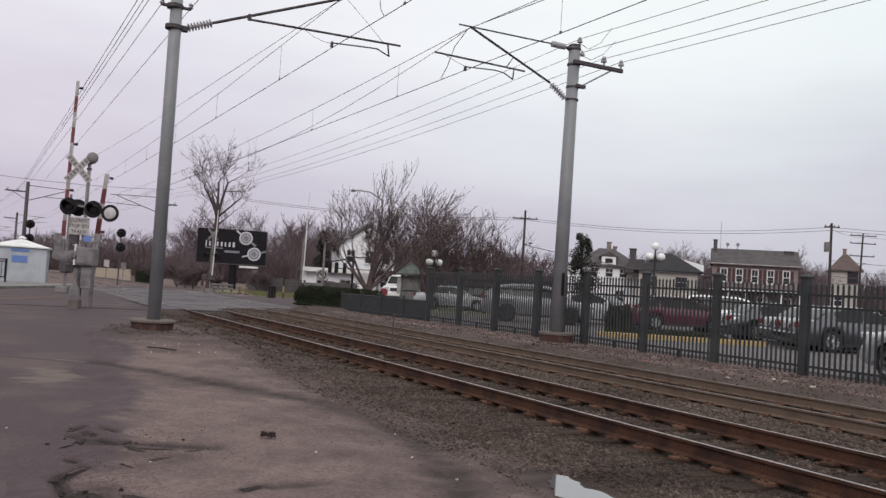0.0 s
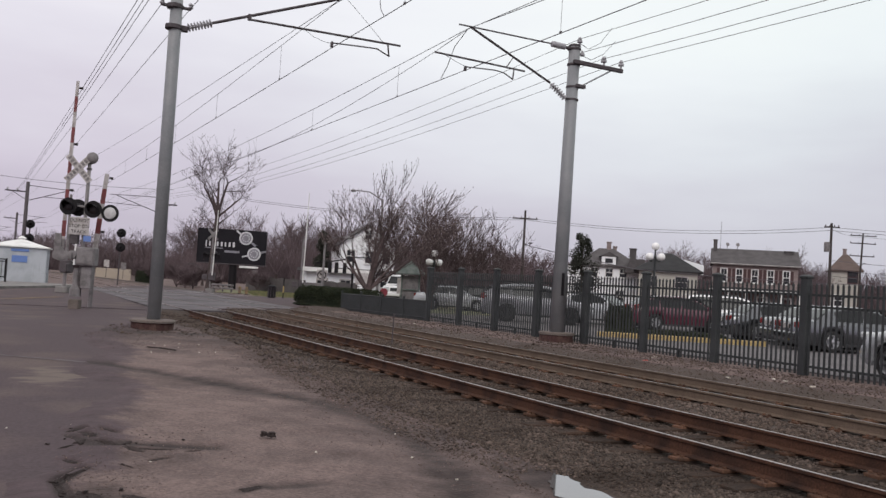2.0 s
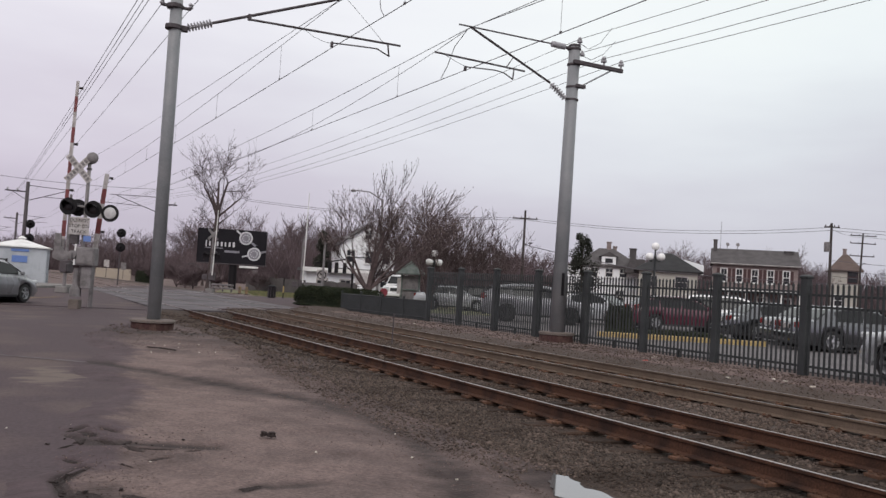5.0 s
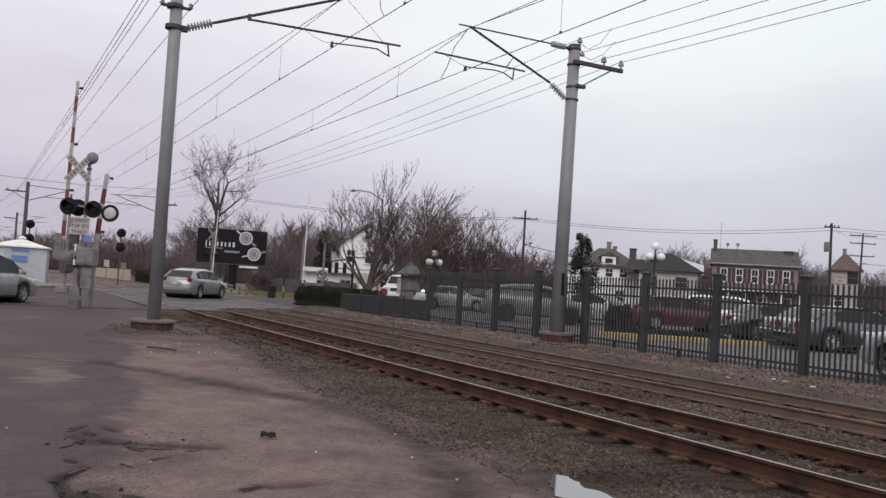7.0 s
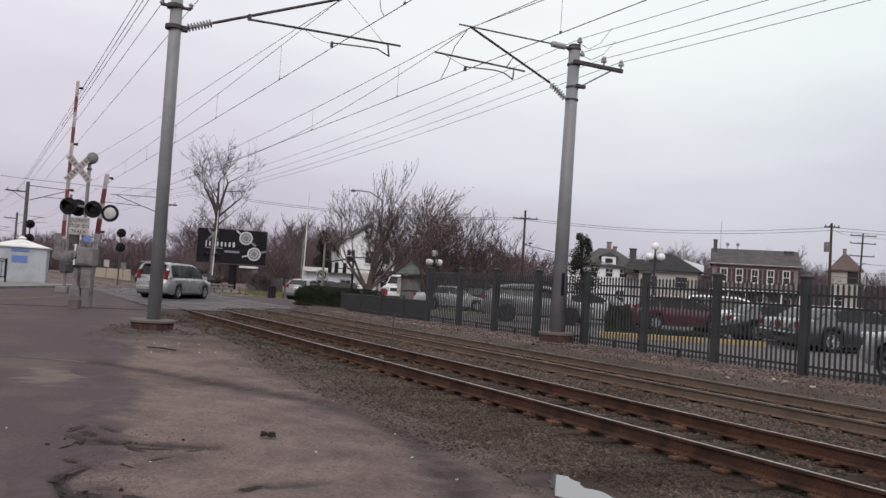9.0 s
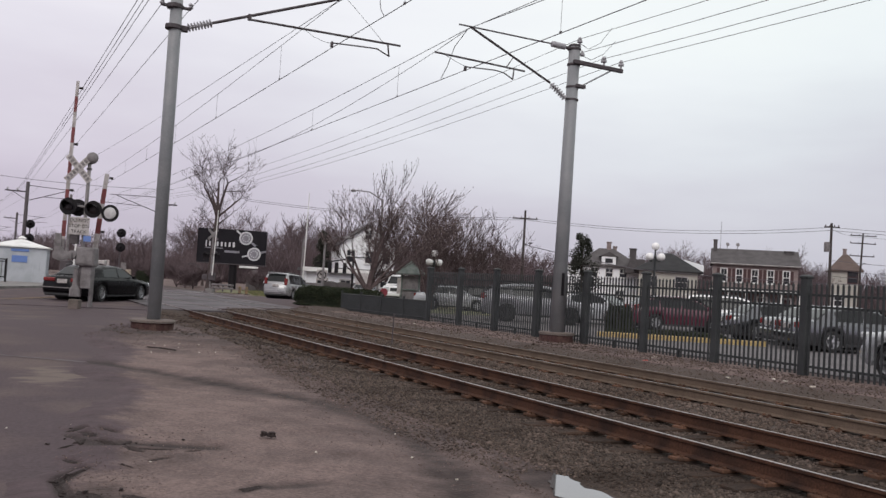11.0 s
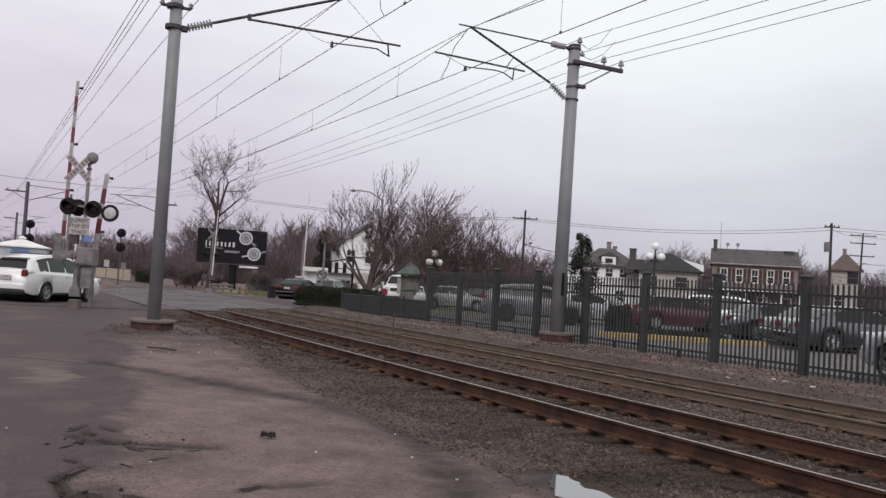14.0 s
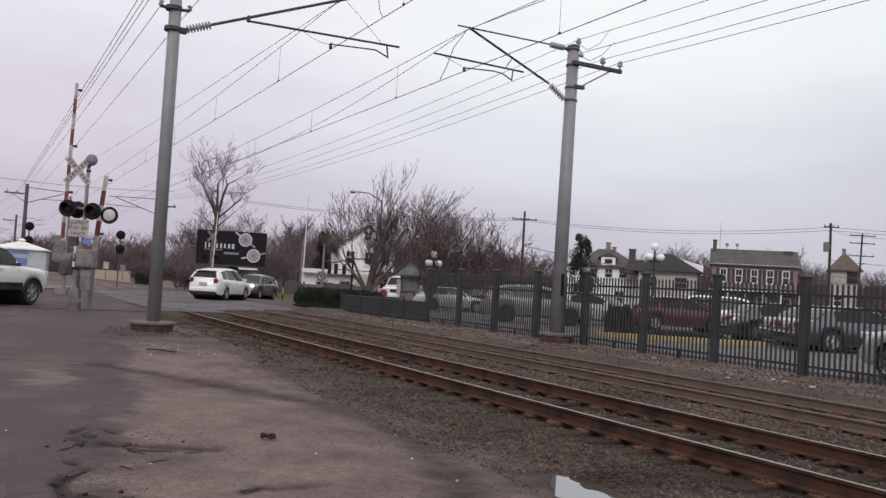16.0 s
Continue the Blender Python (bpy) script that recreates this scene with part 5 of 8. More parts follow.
def signal_post(label, x, y, z, h, heads):
    """A railway signal: a slim post with round black heads."""
    p = thing("railway_signal", label, "signal", (x, y, z), group="railway signals")
    part("post", rod(B(), (0, 0.1, 0), (0, 0.1, h), 0.05, 0.05, 10), M["hardware"], p)
    for k in range(heads):
        m = Matrix.Translation((0, 0, h - 0.3 - 1.05 * k)) @ pose(0, 0, 0, 90, 0, 0)
        part("signal_head", turned(B(), [(0.33, 0.0), (0.33, 0.03), (0.13, 0.05), (0.12, 0.3), (0.10, 0.3), (0.09, 0.06)], seg=20, m=m), M["black"], p)
    return p


signal_post("black two-headed railway signal beyond the crossing", 8.65, 68, 0.1, 4.2, 2)
signal_post("black two-headed railway signal behind the shed", 2.75, 72.5, 0.1, 4.5, 2)


# ---- beyond the tracks: plants ----
AX = (math.sin(radians(27.33)), math.cos(radians(27.33)))


def spot(across, ahead):
    """A place in plan, by metres to the right of and along the line of sight."""
    return (across * AX[1] + ahead * AX[0], ahead * AX[1] - across * AX[0])


def stick(V, F, a, b, ra, rb, seg=3):
    d = (b - a).normalized()
    s = d.orthogonal().normalized()
    u = d.cross(s)
    n = len(V)
    for p, r in ((a, ra), (b, rb)):
        for k in range(seg):
            w = 2 * math.pi * k / seg
            V.append(p + s * (r * math.cos(w)) + u * (r * math.sin(w)))
    for k in range(seg):
        F.append((n + k, n + (k + 1) % seg, n + seg + (k + 1) % seg, n + seg + k))


def grow(rng, V, F, a, d, length, r, depth, opt, tips):
    """One limb: a bent row of sticks, with side limbs along it."""
    steps = 4 if depth > 1 else 2
    p, way = a.copy(), d.normalized()
    kids = []
    for k in range(steps):
        way = (way + Vector((rng.uniform(-1, 1), rng.uniform(-1, 1), rng.uniform(-0.6, 1) + opt["lift"])) * opt["wild"]).normalized()
        q = p + way * (length / steps)
        r2 = r * (1 - 0.17 * (4 / steps))
        stick(V, F, p, q, r, r2, 6 if r > 0.05 else (4 if r > 0.02 else 3))
        p, r = q, r2
        if depth > 0 and (k > 0 or depth < opt["levels"]):
            for _ in range(opt["kids"]):
                if rng.random() < opt["chance"]:
                    kids.append((p.copy(), way.copy(), r))
    tips.append((p, way))
    if depth > 0:
        kids.append((p.copy(), way.copy(), r))
        for q, w, rr in kids:
            side = Vector((rng.uniform(-1, 1), rng.uniform(-1, 1), rng.uniform(-0.35, 0.8))).normalized()
            nd = (w * opt["hold"] + side * (1 - opt["hold"])).normalized()
            grow(rng, V, F, q, nd, length * rng.uniform(*opt["short"]), max(opt["thin"], rr * rng.uniform(0.45, 0.72)), depth - 1, opt, tips)


def bare_tree(name, label, at, height, trunk_r, seed, stems=1, levels=4, kids=2, chance=0.6, wild=0.17, hold=0.55, lift=0.25, thin=0.006, splay=0.5, short=(0.5, 0.8), bole=0.22, buds=0, group="", lean=(0, 0), wood="twig", limbs=()):
    """A leafless tree: bole and stems in one part, the twiggy crown in another."""
    rng = random.Random(seed)
    p = thing(name, label, "tree", at, group=group)
    V, F, CV, CF, tips = [], [], [], [], []
    opt = dict(levels=levels - 1, kids=kids, chance=chance, wild=wild, hold=hold, lift=lift, short=short, thin=thin)
    base, top = Vector((0, 0, -0.15)), Vector((lean[0], lean[1], height * bole))
    pts = [base, base.lerp(top, 0.35) + Vector((0.02, 0.01, 0)), top]
    stick(V, F, pts[0], pts[1], trunk_r * 1.25, trunk_r, 10)
    stick(V, F, pts[1], pts[2], trunk_r, trunk_r * 0.88, 10)
    for z, across, away, up, length, r, *reach in limbs:
        d = Vector((across * AX[1] + away * AX[0], away * AX[1] - across * AX[0], up))
        root = pts[1].lerp(top, (z - pts[1].z) / (top.z - pts[1].z))
        first, tip = len(CV), len(tips)
        grow(rng, CV, CF, root, d, length, r, levels, opt, tips)
        if reach:
            # lean and stretch the limb until its top comes to the place and height it has
            peak = max(CV[first:], key=lambda v: v.z).copy()
            side = Vector((AX[1], -AX[0], 0))
            tall = (reach[1] - root.z) / (peak.z - root.z)
            shift = reach[0] - (peak - root).dot(side)
            for v in CV[first:] + [q for q, _ in tips[tip:]]:
                k = (v.z - root.z) / (peak.z - root.z)
                v += side * (shift * k)
                v.z = root.z + (v.z - root.z) * tall
    for k in range(0 if limbs else stems):
        ang = 2 * math.pi * (k + rng.random() * 0.6) / stems
        tilt = 0 if stems == 1 else splay * rng.uniform(0.5, 1.1)
        d = Vector((math.cos(ang) * tilt, math.sin(ang) * tilt, 1))
        grow(rng, CV, CF, top - Vector((0, 0, 0.05)), d, height * (1 - bole) * rng.uniform(0.42, 0.58), trunk_r * (0.85 if stems == 1 else 0.5), levels, opt, tips)
    reach = max(v.z for v in CV)
    fit = 1.0 if limbs else (height - top.z) / max(0.1, reach - top.z)
    CV = [Vector((v.x * fit ** 0.5, v.y * fit ** 0.5, top.z + (v.z - top.z) * fit)) for v in CV]
    raw("trunk", V, F, M["bark"], p)
    crown = raw("crown", CV, CF, M[wood], p, "bare twiggy branches")
    if buds:
        BV, BF = [], []
        for q, w in rng.sample(tips, min(buds, len(tips))):
            q = Vector((q.x * fit ** 0.5, q.y * fit ** 0.5, top.z + (q.z - top.z) * fit))
            n = len(BV)
            s, u = w.orthogonal().normalized(), w.cross(w.orthogonal()).normalized()
            a = rng.uniform(0.022, 0.045)
            BV += [q - w * a * 0.4, q + s * a * 0.6, q + u * a * 0.6, q - s * a * 0.6, q - u * a * 0.6, q + w * a * 1.7]
            BF += [(n, n + 2, n + 1), (n, n + 3, n + 2), (n, n + 4, n + 3), (n, n + 1, n + 4), (n + 5, n + 1, n + 2), (n + 5, n + 2, n + 3), (n + 5, n + 3, n + 4), (n + 5, n + 4, n + 1)]
        tagged(raw("bud_growth", BV, BF, M["bud"], crown, "pale swelling buds"), kind="stuff")
    return p


def plants():
    bare_tree("bare_tree", "tall bare grey tree standing beside the far crossing signal", (16.15, 72.5, -0.05), 13.3, 0.21, 17, levels=4, kids=2, chance=0.42, bole=0.47, wild=0.17, hold=0.48, lift=0.02, thin=0.012, short=(0.5, 0.78), lean=(0.35, -0.15), limbs=(
        (6.1, -0.45, 0.2, 1, 1.9, 0.11, -1.10, 11.0), (6.1, -0.20, -0.3, 1, 2.2, 0.13, -0.30, 12.7), (6.1, 0.10, 0.2, 1, 2.5, 0.15, 0.85, 13.5), (6.1, 0.40, -0.2, 1, 2.2, 0.13, 2.20, 12.7), (6.1, 0.75, 0.2, 1, 2.0, 0.11, 3.45, 11.3),
        (5.2, -0.9, 0.3, 0.6, 1.5, 0.07, -1.00, 9.0), (5.4, 0.9, -0.3, 0.6, 1.6, 0.07, 2.7, 9.3)))
    bare_tree("budding_tree", "budding tree with spreading limbs behind the low railing", (17.05, 41.2, 0.24), 7.7, 0.20, 12, levels=4, kids=2, chance=0.48, bole=0.12, wild=0.13, hold=0.66, lift=0.20, thin=0.010, lean=(0.1, -0.05), buds=4200, limbs=(
        (0.85, -0.55, -0.1, 1, 2.0, 0.12, -2.15, 5.85), (0.85, -0.30, 0.1, 1, 2.0, 0.10, -1.30, 6.20), (0.85, -0.10, 0.3, 1, 1.7, 0.09, -0.30, 5.70), (0.85, 0.05, -0.15, 1, 2.3, 0.13, 0.50, 7.05), (0.85, 0.18, 0.2, 1, 2.0, 0.10, 1.40, 6.60),
        (0.85, 0.30, -0.1, 1, 2.5, 0.14, 2.15, 7.55), (0.85, 0.46, 0.2, 1, 2.2, 0.11, 3.05, 6.60), (0.85, 0.65, -0.1, 1, 1.9, 0.09, 3.85, 5.60), (0.85, 0.20, 0.4, 1, 1.8, 0.08, 0.95, 5.60)))
    x, y = spot(-0.6, 50)
    bare_tree("budding_tree", "dense brown many-stemmed tree behind the budding one", (x, y, 0.2), 7.2, 0.2, 21, stems=6, levels=4, kids=2, chance=0.46, splay=0.5, bole=0.08, wild=0.14, hold=0.6, thin=0.012, buds=600, group="bushy trees by the car park")
    for n, (a, z, h) in enumerate(((-1.9, 58, 7.2), (0.4, 57, 7.3), (1.7, 60, 6.7), (3.0, 66, 6.4), (-4.0, 72, 7.2), (4.4, 74, 5.6))):
        x, y = spot(a, z)
        bare_tree("bushy_tree", "dense brown many-stemmed leafless tree", (x, y, 0.1), h, 0.16, 30 + n, stems=6, levels=4, kids=2, chance=0.50, splay=0.55, bole=0.06, wild=0.14, hold=0.58, thin=0.015, group="bushy trees by the car park")
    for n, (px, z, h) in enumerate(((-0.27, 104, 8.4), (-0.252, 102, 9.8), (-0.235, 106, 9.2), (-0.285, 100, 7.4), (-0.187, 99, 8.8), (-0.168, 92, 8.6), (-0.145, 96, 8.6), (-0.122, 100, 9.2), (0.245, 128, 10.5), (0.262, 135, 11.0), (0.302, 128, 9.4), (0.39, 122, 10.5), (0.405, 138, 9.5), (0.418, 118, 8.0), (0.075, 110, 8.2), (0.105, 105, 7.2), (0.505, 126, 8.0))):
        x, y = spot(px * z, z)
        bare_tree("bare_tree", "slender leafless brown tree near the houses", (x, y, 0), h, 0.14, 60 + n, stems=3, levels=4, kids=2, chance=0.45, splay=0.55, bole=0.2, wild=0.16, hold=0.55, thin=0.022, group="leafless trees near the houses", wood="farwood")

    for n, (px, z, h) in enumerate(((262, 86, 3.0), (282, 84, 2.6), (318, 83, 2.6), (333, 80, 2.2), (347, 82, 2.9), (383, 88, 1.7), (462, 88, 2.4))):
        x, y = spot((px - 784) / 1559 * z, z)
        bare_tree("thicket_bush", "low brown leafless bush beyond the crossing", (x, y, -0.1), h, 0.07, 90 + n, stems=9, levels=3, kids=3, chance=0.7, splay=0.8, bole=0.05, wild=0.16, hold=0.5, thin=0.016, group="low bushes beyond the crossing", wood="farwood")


def far_woods():
    """The belt of leafless woods that closes the view all round."""
    rng = random.Random(8)
    tops = [(-0.60, 6.6), (-0.503, 6.6), (-0.41, 8.6), (-0.34, 9.0), (-0.31, 8.2), (-0.27, 11), (-0.23, 12.0), (-0.195, 10.5), (-0.14, 12.5), (-0.10, 12.5), (-0.04, 11), (0.04, 9.6), (0.075, 9.6), (0.14, 8.2), (0.235, 11), (0.30, 10.5), (0.40, 11), (0.45, 9), (0.6, 8.5)]
    V, F = [], []
    opt = dict(levels=1, kids=3, chance=0.75, wild=0.2, hold=0.5, lift=0.2, short=(0.45, 0.75), thin=0.035)
    spots = [(line(tops, r), r, rng.uniform(150, 215)) for r in (rng.uniform(-0.62, 0.62) for _ in range(560))]
    for _ in range(90):
        spots.append((rng.uniform(8, 12), None, rng.uniform(150, 230)))
    for h, r, z in spots:
        if r is None:
            w = rng.uniform(radians(65), radians(310))
            x, y = z * math.sin(w), z * math.cos(w)
        else:
            x, y = spot(r * z, z)
        h = h * z / 170 * rng.uniform(0.72, 1.04)
        n0 = len(V)
        base = Vector((x, y, -0.3))
        for _ in range(rng.choice((2, 3, 3))):
            d = Vector((rng.uniform(-0.45, 0.45), rng.uniform(-0.45, 0.45), 1))
            grow(rng, V, F, base, d, h * rng.uniform(0.5, 0.62), 0.13, 2, opt, [])
        top = max(v.z for v in V[n0:]) or 1
        for v in V[n0:]:
            v.z *= h / top
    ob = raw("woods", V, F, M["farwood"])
    tagged(ob, "belt of leafless brown woods on the skyline", "trees", kind="stuff")
    V, F = [], []
    for _ in range(14000):
        r, z = rng.uniform(-0.62, 0.62), rng.uniform(150, 215)
        if -0.42 < r < -0.33 and z < 165:
            continue
        x, y = spot(r * z, z)
        h = rng.uniform(0.75, 1.0) * line(tops, r) * rng.choice((0.3, 0.45, 0.6, 0.75, 0.85))
        a = Vector((x, y, -0.2))
        for _ in range(2):
            b = a + Vector((rng.uniform(-0.5, 0.5), rng.uniform(-0.5, 0.5), h * rng.uniform(0.35, 0.6)))
            stick(V, F, a, b, 0.05, 0.03)
            for _ in range(3):
                c = b + Vector((rng.uniform(-1.6, 1.6), rng.uniform(-1.6, 1.6), h * rng.uniform(0.15, 0.42)))
                stick(V, F, b.lerp(a, rng.uniform(0, 0.5)), c, 0.03, 0.015)
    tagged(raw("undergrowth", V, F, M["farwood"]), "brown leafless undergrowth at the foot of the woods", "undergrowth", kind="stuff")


def leaf_mass(rng, V, F, n, inside, size):
    for _ in range(n):
        p = inside()
        w = Vector((rng.uniform(-1, 1), rng.uniform(-1, 1), rng.uniform(-1, 1))).normalized()
        s = w.orthogonal().normalized()
        u = w.cross(s)
        a = size * rng.uniform(0.6, 1.3)
        k = len(V)
        V += [p - s * a, p + u * a * 0.5, p + s * a, p - u * a * 0.5]
        F.append((k, k + 1, k + 2, k + 3))


def hedge(label, x0, y0, x1, y1, z, w, h, seed, n=9000):
    """A clipped evergreen hedge: stems inside, thousands of small leaves on a lumpy surface."""
    rng = random.Random(seed)
    p = thing("hedge", label, "hedge", ((x0 + x1) / 2, (y0 + y1) / 2, z))
    a, b = Vector((x0 - p.location.x, y0 - p.location.y, 0)), Vector((x1 - p.location.x, y1 - p.location.y, 0))
    d = (b - a).normalized()
    s = Vector((-d.y, d.x, 0))
    V, F = [], []
    for _ in range(60):
        q = a.lerp(b, rng.uniform(0.03, 0.97)) + s * rng.uniform(-w * 0.3, w * 0.3)
        stick(V, F, q - Vector((0, 0, 0.05)), q + Vector((rng.uniform(-0.2, 0.2), rng.uniform(-0.2, 0.2), h * 0.8)), 0.02, 0.008)
    raw("stems", V, F, M["bark"], p)

    def inside():
        t = rng.random()
        ang = rng.uniform(-0.25, math.pi + 0.25)
        end = min(1.0, 7 * min(t, 1 - t) + 0.35)
        k = rng.uniform(0.75, 1.0) * (1 + 0.14 * noise.noise(Vector((t * 9, ang * 1.5, seed))))
        return a.lerp(b, t) + s * (math.copysign(abs(math.cos(ang)) ** 0.6, math.cos(ang)) * w / 2 * k * end) + Vector((0, 0, h * (0.22 + 0.78 * max(0, math.sin(ang)) ** 0.6 * k * end) if math.sin(ang) > 0 else h * 0.12 * (1 + math.sin(ang))))
    V, F = [], []
    leaf_mass(rng, V, F, int(n * 2.2), inside, 0.034)
    raw("leaves", V, F, M["hedge"], p)
    # dark inner body of the hedge
    bm = B()
    rings = []
    for k in range(13):
        t = 0.03 + 0.94 * k / 12
        end = min(1.0, 7 * min(t, 1 - t) + 0.35)
        rings.append([bm.verts.new(a.lerp(b, t) + s * (math.cos(g) * w * 0.40 * end) + Vector((0, 0, 0.05 + max(0, math.sin(g)) * h * 0.8 * end))) for g in (math.pi * j / 8 for j in range(9))])
    for m, q in zip(rings, rings[1:]):
        for j in range(8):
            bm.faces.new((m[j], m[j + 1], q[j + 1], q[j]))
    part("inner_growth", bm, M["hedge"], p)
    return p


def evergreen(label, at, h, w, seed):
    rng = random.Random(seed)
    p = thing("evergreen_tree", label, "tree", at)
    V, F = [], []
    stick(V, F, Vector((0, 0, -0.2)), Vector((0, 0, h * 0.9)), 0.18, 0.04, 8)
    raw("trunk", V, F, M["bark"], p)
    V, F = [], []
    lobes = []
    for k in range(40):
        z = 0.22 + 0.74 * k / 39
        wide = 1.12 - 0.85 * z
        lobes.append((rng.uniform(-0.8, 0.8) * wide * w / 2, rng.uniform(-0.8, 0.8) * wide * w / 2, z * h, rng.uniform(0.16, 0.27) * w * (1.2 - 0.8 * z)))

    def inside():
        lx, ly, lz, lr = rng.choice(lobes)
        d = Vector((rng.gauss(0, 1), rng.gauss(0, 1), rng.gauss(0, 1) * 1.3)).normalized()
        return Vector((lx, ly, lz)) + d * lr * rng.uniform(0.4, 1.15)
    leaf_mass(rng, V, F, 7000, inside, 0.10)
    raw("crown", V, F, M["needle"], p)


plants()
far_woods()
hedge("low clipped dark green hedge at the end of the railing", 14.0, 42.4, 16.3, 37.4, 0.2, 1.7, 1.02, 2, 12000)
x, y = spot(-29.0, 84)
x2, y2 = spot(-27.0, 84)
hedge("dark shrubs beside the line beyond the crossing", x, y, x2, y2, 0.0, 1.8, 1.35, 15, 2600)
x, y = spot(13.95, 88)
evergreen("dark evergreen tree beside the white house", (x, y, 0), 7.7, 4.1, 4)
x, y = spot(-12.6, 92)
evergreen("dark evergreen beside the bare trees", (x, y, 0), 6.6, 2.2, 9)


def grass():
    """The winter verge behind the crossing, with its blades."""
    sheet("grass_verge", [(y, 18.6 + (y - 67.7) * 0.20 if y < 74 else 17 + (y - 74) * 0.3, 23 + (y - 67.7) * 0.3) for y in span(68.4, 86, 14)], 0.02, M["grass"], "patchy green and straw-coloured winter grass", "grass", 8)
    V, F = [], []
    for y in span(92, 160, 12):
        for k in range(5):
            V.append((y * (0.104 + 0.009 * k), y, -0.02 + 0.0165 * (y - 92)))
    for j in range(12):
        for k in range(4):
            F.append((j * 5 + k, j * 5 + k + 1, j * 5 + k + 6, j * 5 + k + 5))
    tagged(raw("field", V, F, M["straw"]), "pale dry grass bank beyond the crossing", "field", kind="structure")
    sheet("verge_by_hedge", [(y, 14.2 + (y - 40) * 0.5, 24 + (y - 40) * 0.6) for y in span(37.5, 60, 14)], 0.02, M["grass"], "rough winter grass behind the hedge", "grass", 8)
    rng = random.Random(12)
    V, F = [], []
    for _ in range(5200):
        y = rng.uniform(68.6, 85)
        x = rng.uniform(18.8 + (y - 67.7) * 0.2, 22.6 + (y - 67.7) * 0.3)
        k, a, h = len(V), rng.uniform(0, 6.28), rng.uniform(0.06, 0.2)
        z = ground_z(x, y) + 0.01
        V += [(x - 0.03 * math.cos(a), y - 0.03 * math.sin(a), z), (x + 0.03 * math.cos(a), y + 0.03 * math.sin(a), z), (x + rng.uniform(-0.06, 0.06), y + rng.uniform(-0.06, 0.06), z + h)]
        F.append((k, k + 1, k + 2))
    tagged(raw("grass_blades", V, F, M["blade"]), "tufts of winter grass on the verge", "grass", kind="stuff")


grass()
sheet("car_park", [(y, 15.5 + max(0, y - 30) * 0.35, 75) for y in span(-30, 62, 46)], 0.0, M["patch"], "grey asphalt car park behind the picket fence", "car park", 30)
sheet("footway", [(y, kerb_x(y) - 14, kerb_x(y)) for y in span(30, 58, 30)], 0.115, M["concrete"], "pale concrete footway with a kerb beside the road", "pavement", 6, thick=0.18)


# ---- buildings ----
def window(parent, x, z, w, h, y=-0.0, frame_mat="white", shutters=None):
    m = Matrix.Translation((x, y, z))
    f = part("window", box(B(), (0, -0.04, 0), (w + 0.22, 0.08, h + 0.22), m, bevel=0.015), M[frame_mat], parent)
    part("pane", box(B(), (0, -0.085, h * 0.26), (w, 0.02, h * 0.46), m), M["pane"], f)
    part("pane", box(B(), (0, -0.083, -h * 0.26), (w, 0.02, h * 0.46), m), M["pane"], f)
    part("sill", box(B(), (0, -0.09, -h / 2 - 0.12), (w + 0.3, 0.16, 0.07), m), M[frame_mat], f)
    part("mullion", box(B(), (0, -0.1, h * 0.26), (0.04, 0.02, h * 0.46), m), M[frame_mat], f)
    if shutters:
        for s in (-1, 1):
            part("shutter", box(B(), (s * (w / 2 + 0.33), -0.04, 0), (0.33, 0.06, h + 0.1), m, bevel=0.01), M[shutters], parent)
    return f


def siding(parent, w, d, h, material, z0=0.0, y0=0.0, boards=True):
    wall = part("wall", box(B(), (0, y0 + d / 2, z0 + h / 2), (w, d, h)), M[material], parent)
    if boards:
        n = int(h / 0.3)
        for k in range(n):
            part("clapboard", box(B(), (0, y0 - 0.012, z0 + (k + 0.5) * h / n), (w - 0.02, 0.03, h / n * 0.86)), M[material], wall)
    return wall


def hip(parent, w, d, z, rise, material, over=0.45, ridge=0.35, y0=0.0):
    """A hipped roof with eaves."""
    bm = B()
    a, b, f, g = -w / 2 - over, w / 2 + over, y0 - over, y0 + d + over
    r = (b - a) * ridge / 2
    lo = [bm.verts.new(v) for v in ((a, f, z), (b, f, z), (b, g, z), (a, g, z))]
    lo2 = [bm.verts.new(v) for v in ((a, f, z - 0.16), (b, f, z - 0.16), (b, g, z - 0.16), (a, g, z - 0.16))]
    t = [bm.verts.new(((a + b) / 2 - r, (f + g) / 2, z + rise)), bm.verts.new(((a + b) / 2 + r, (f + g) / 2, z + rise))]
    bm.faces.new((lo[0], lo[1], t[1], t[0]))
    bm.faces.new((lo[1], lo[2], t[1]))
    bm.faces.new((lo[2], lo[3], t[0], t[1]))
    bm.faces.new((lo[3], lo[0], t[0]))
    for k in range(4):
        bm.faces.new((lo2[k], lo2[(k + 1) % 4], lo[(k + 1) % 4], lo[k]))
    bm.faces.new(lo2[::-1])
    return part("roof", bm, M[material], parent)


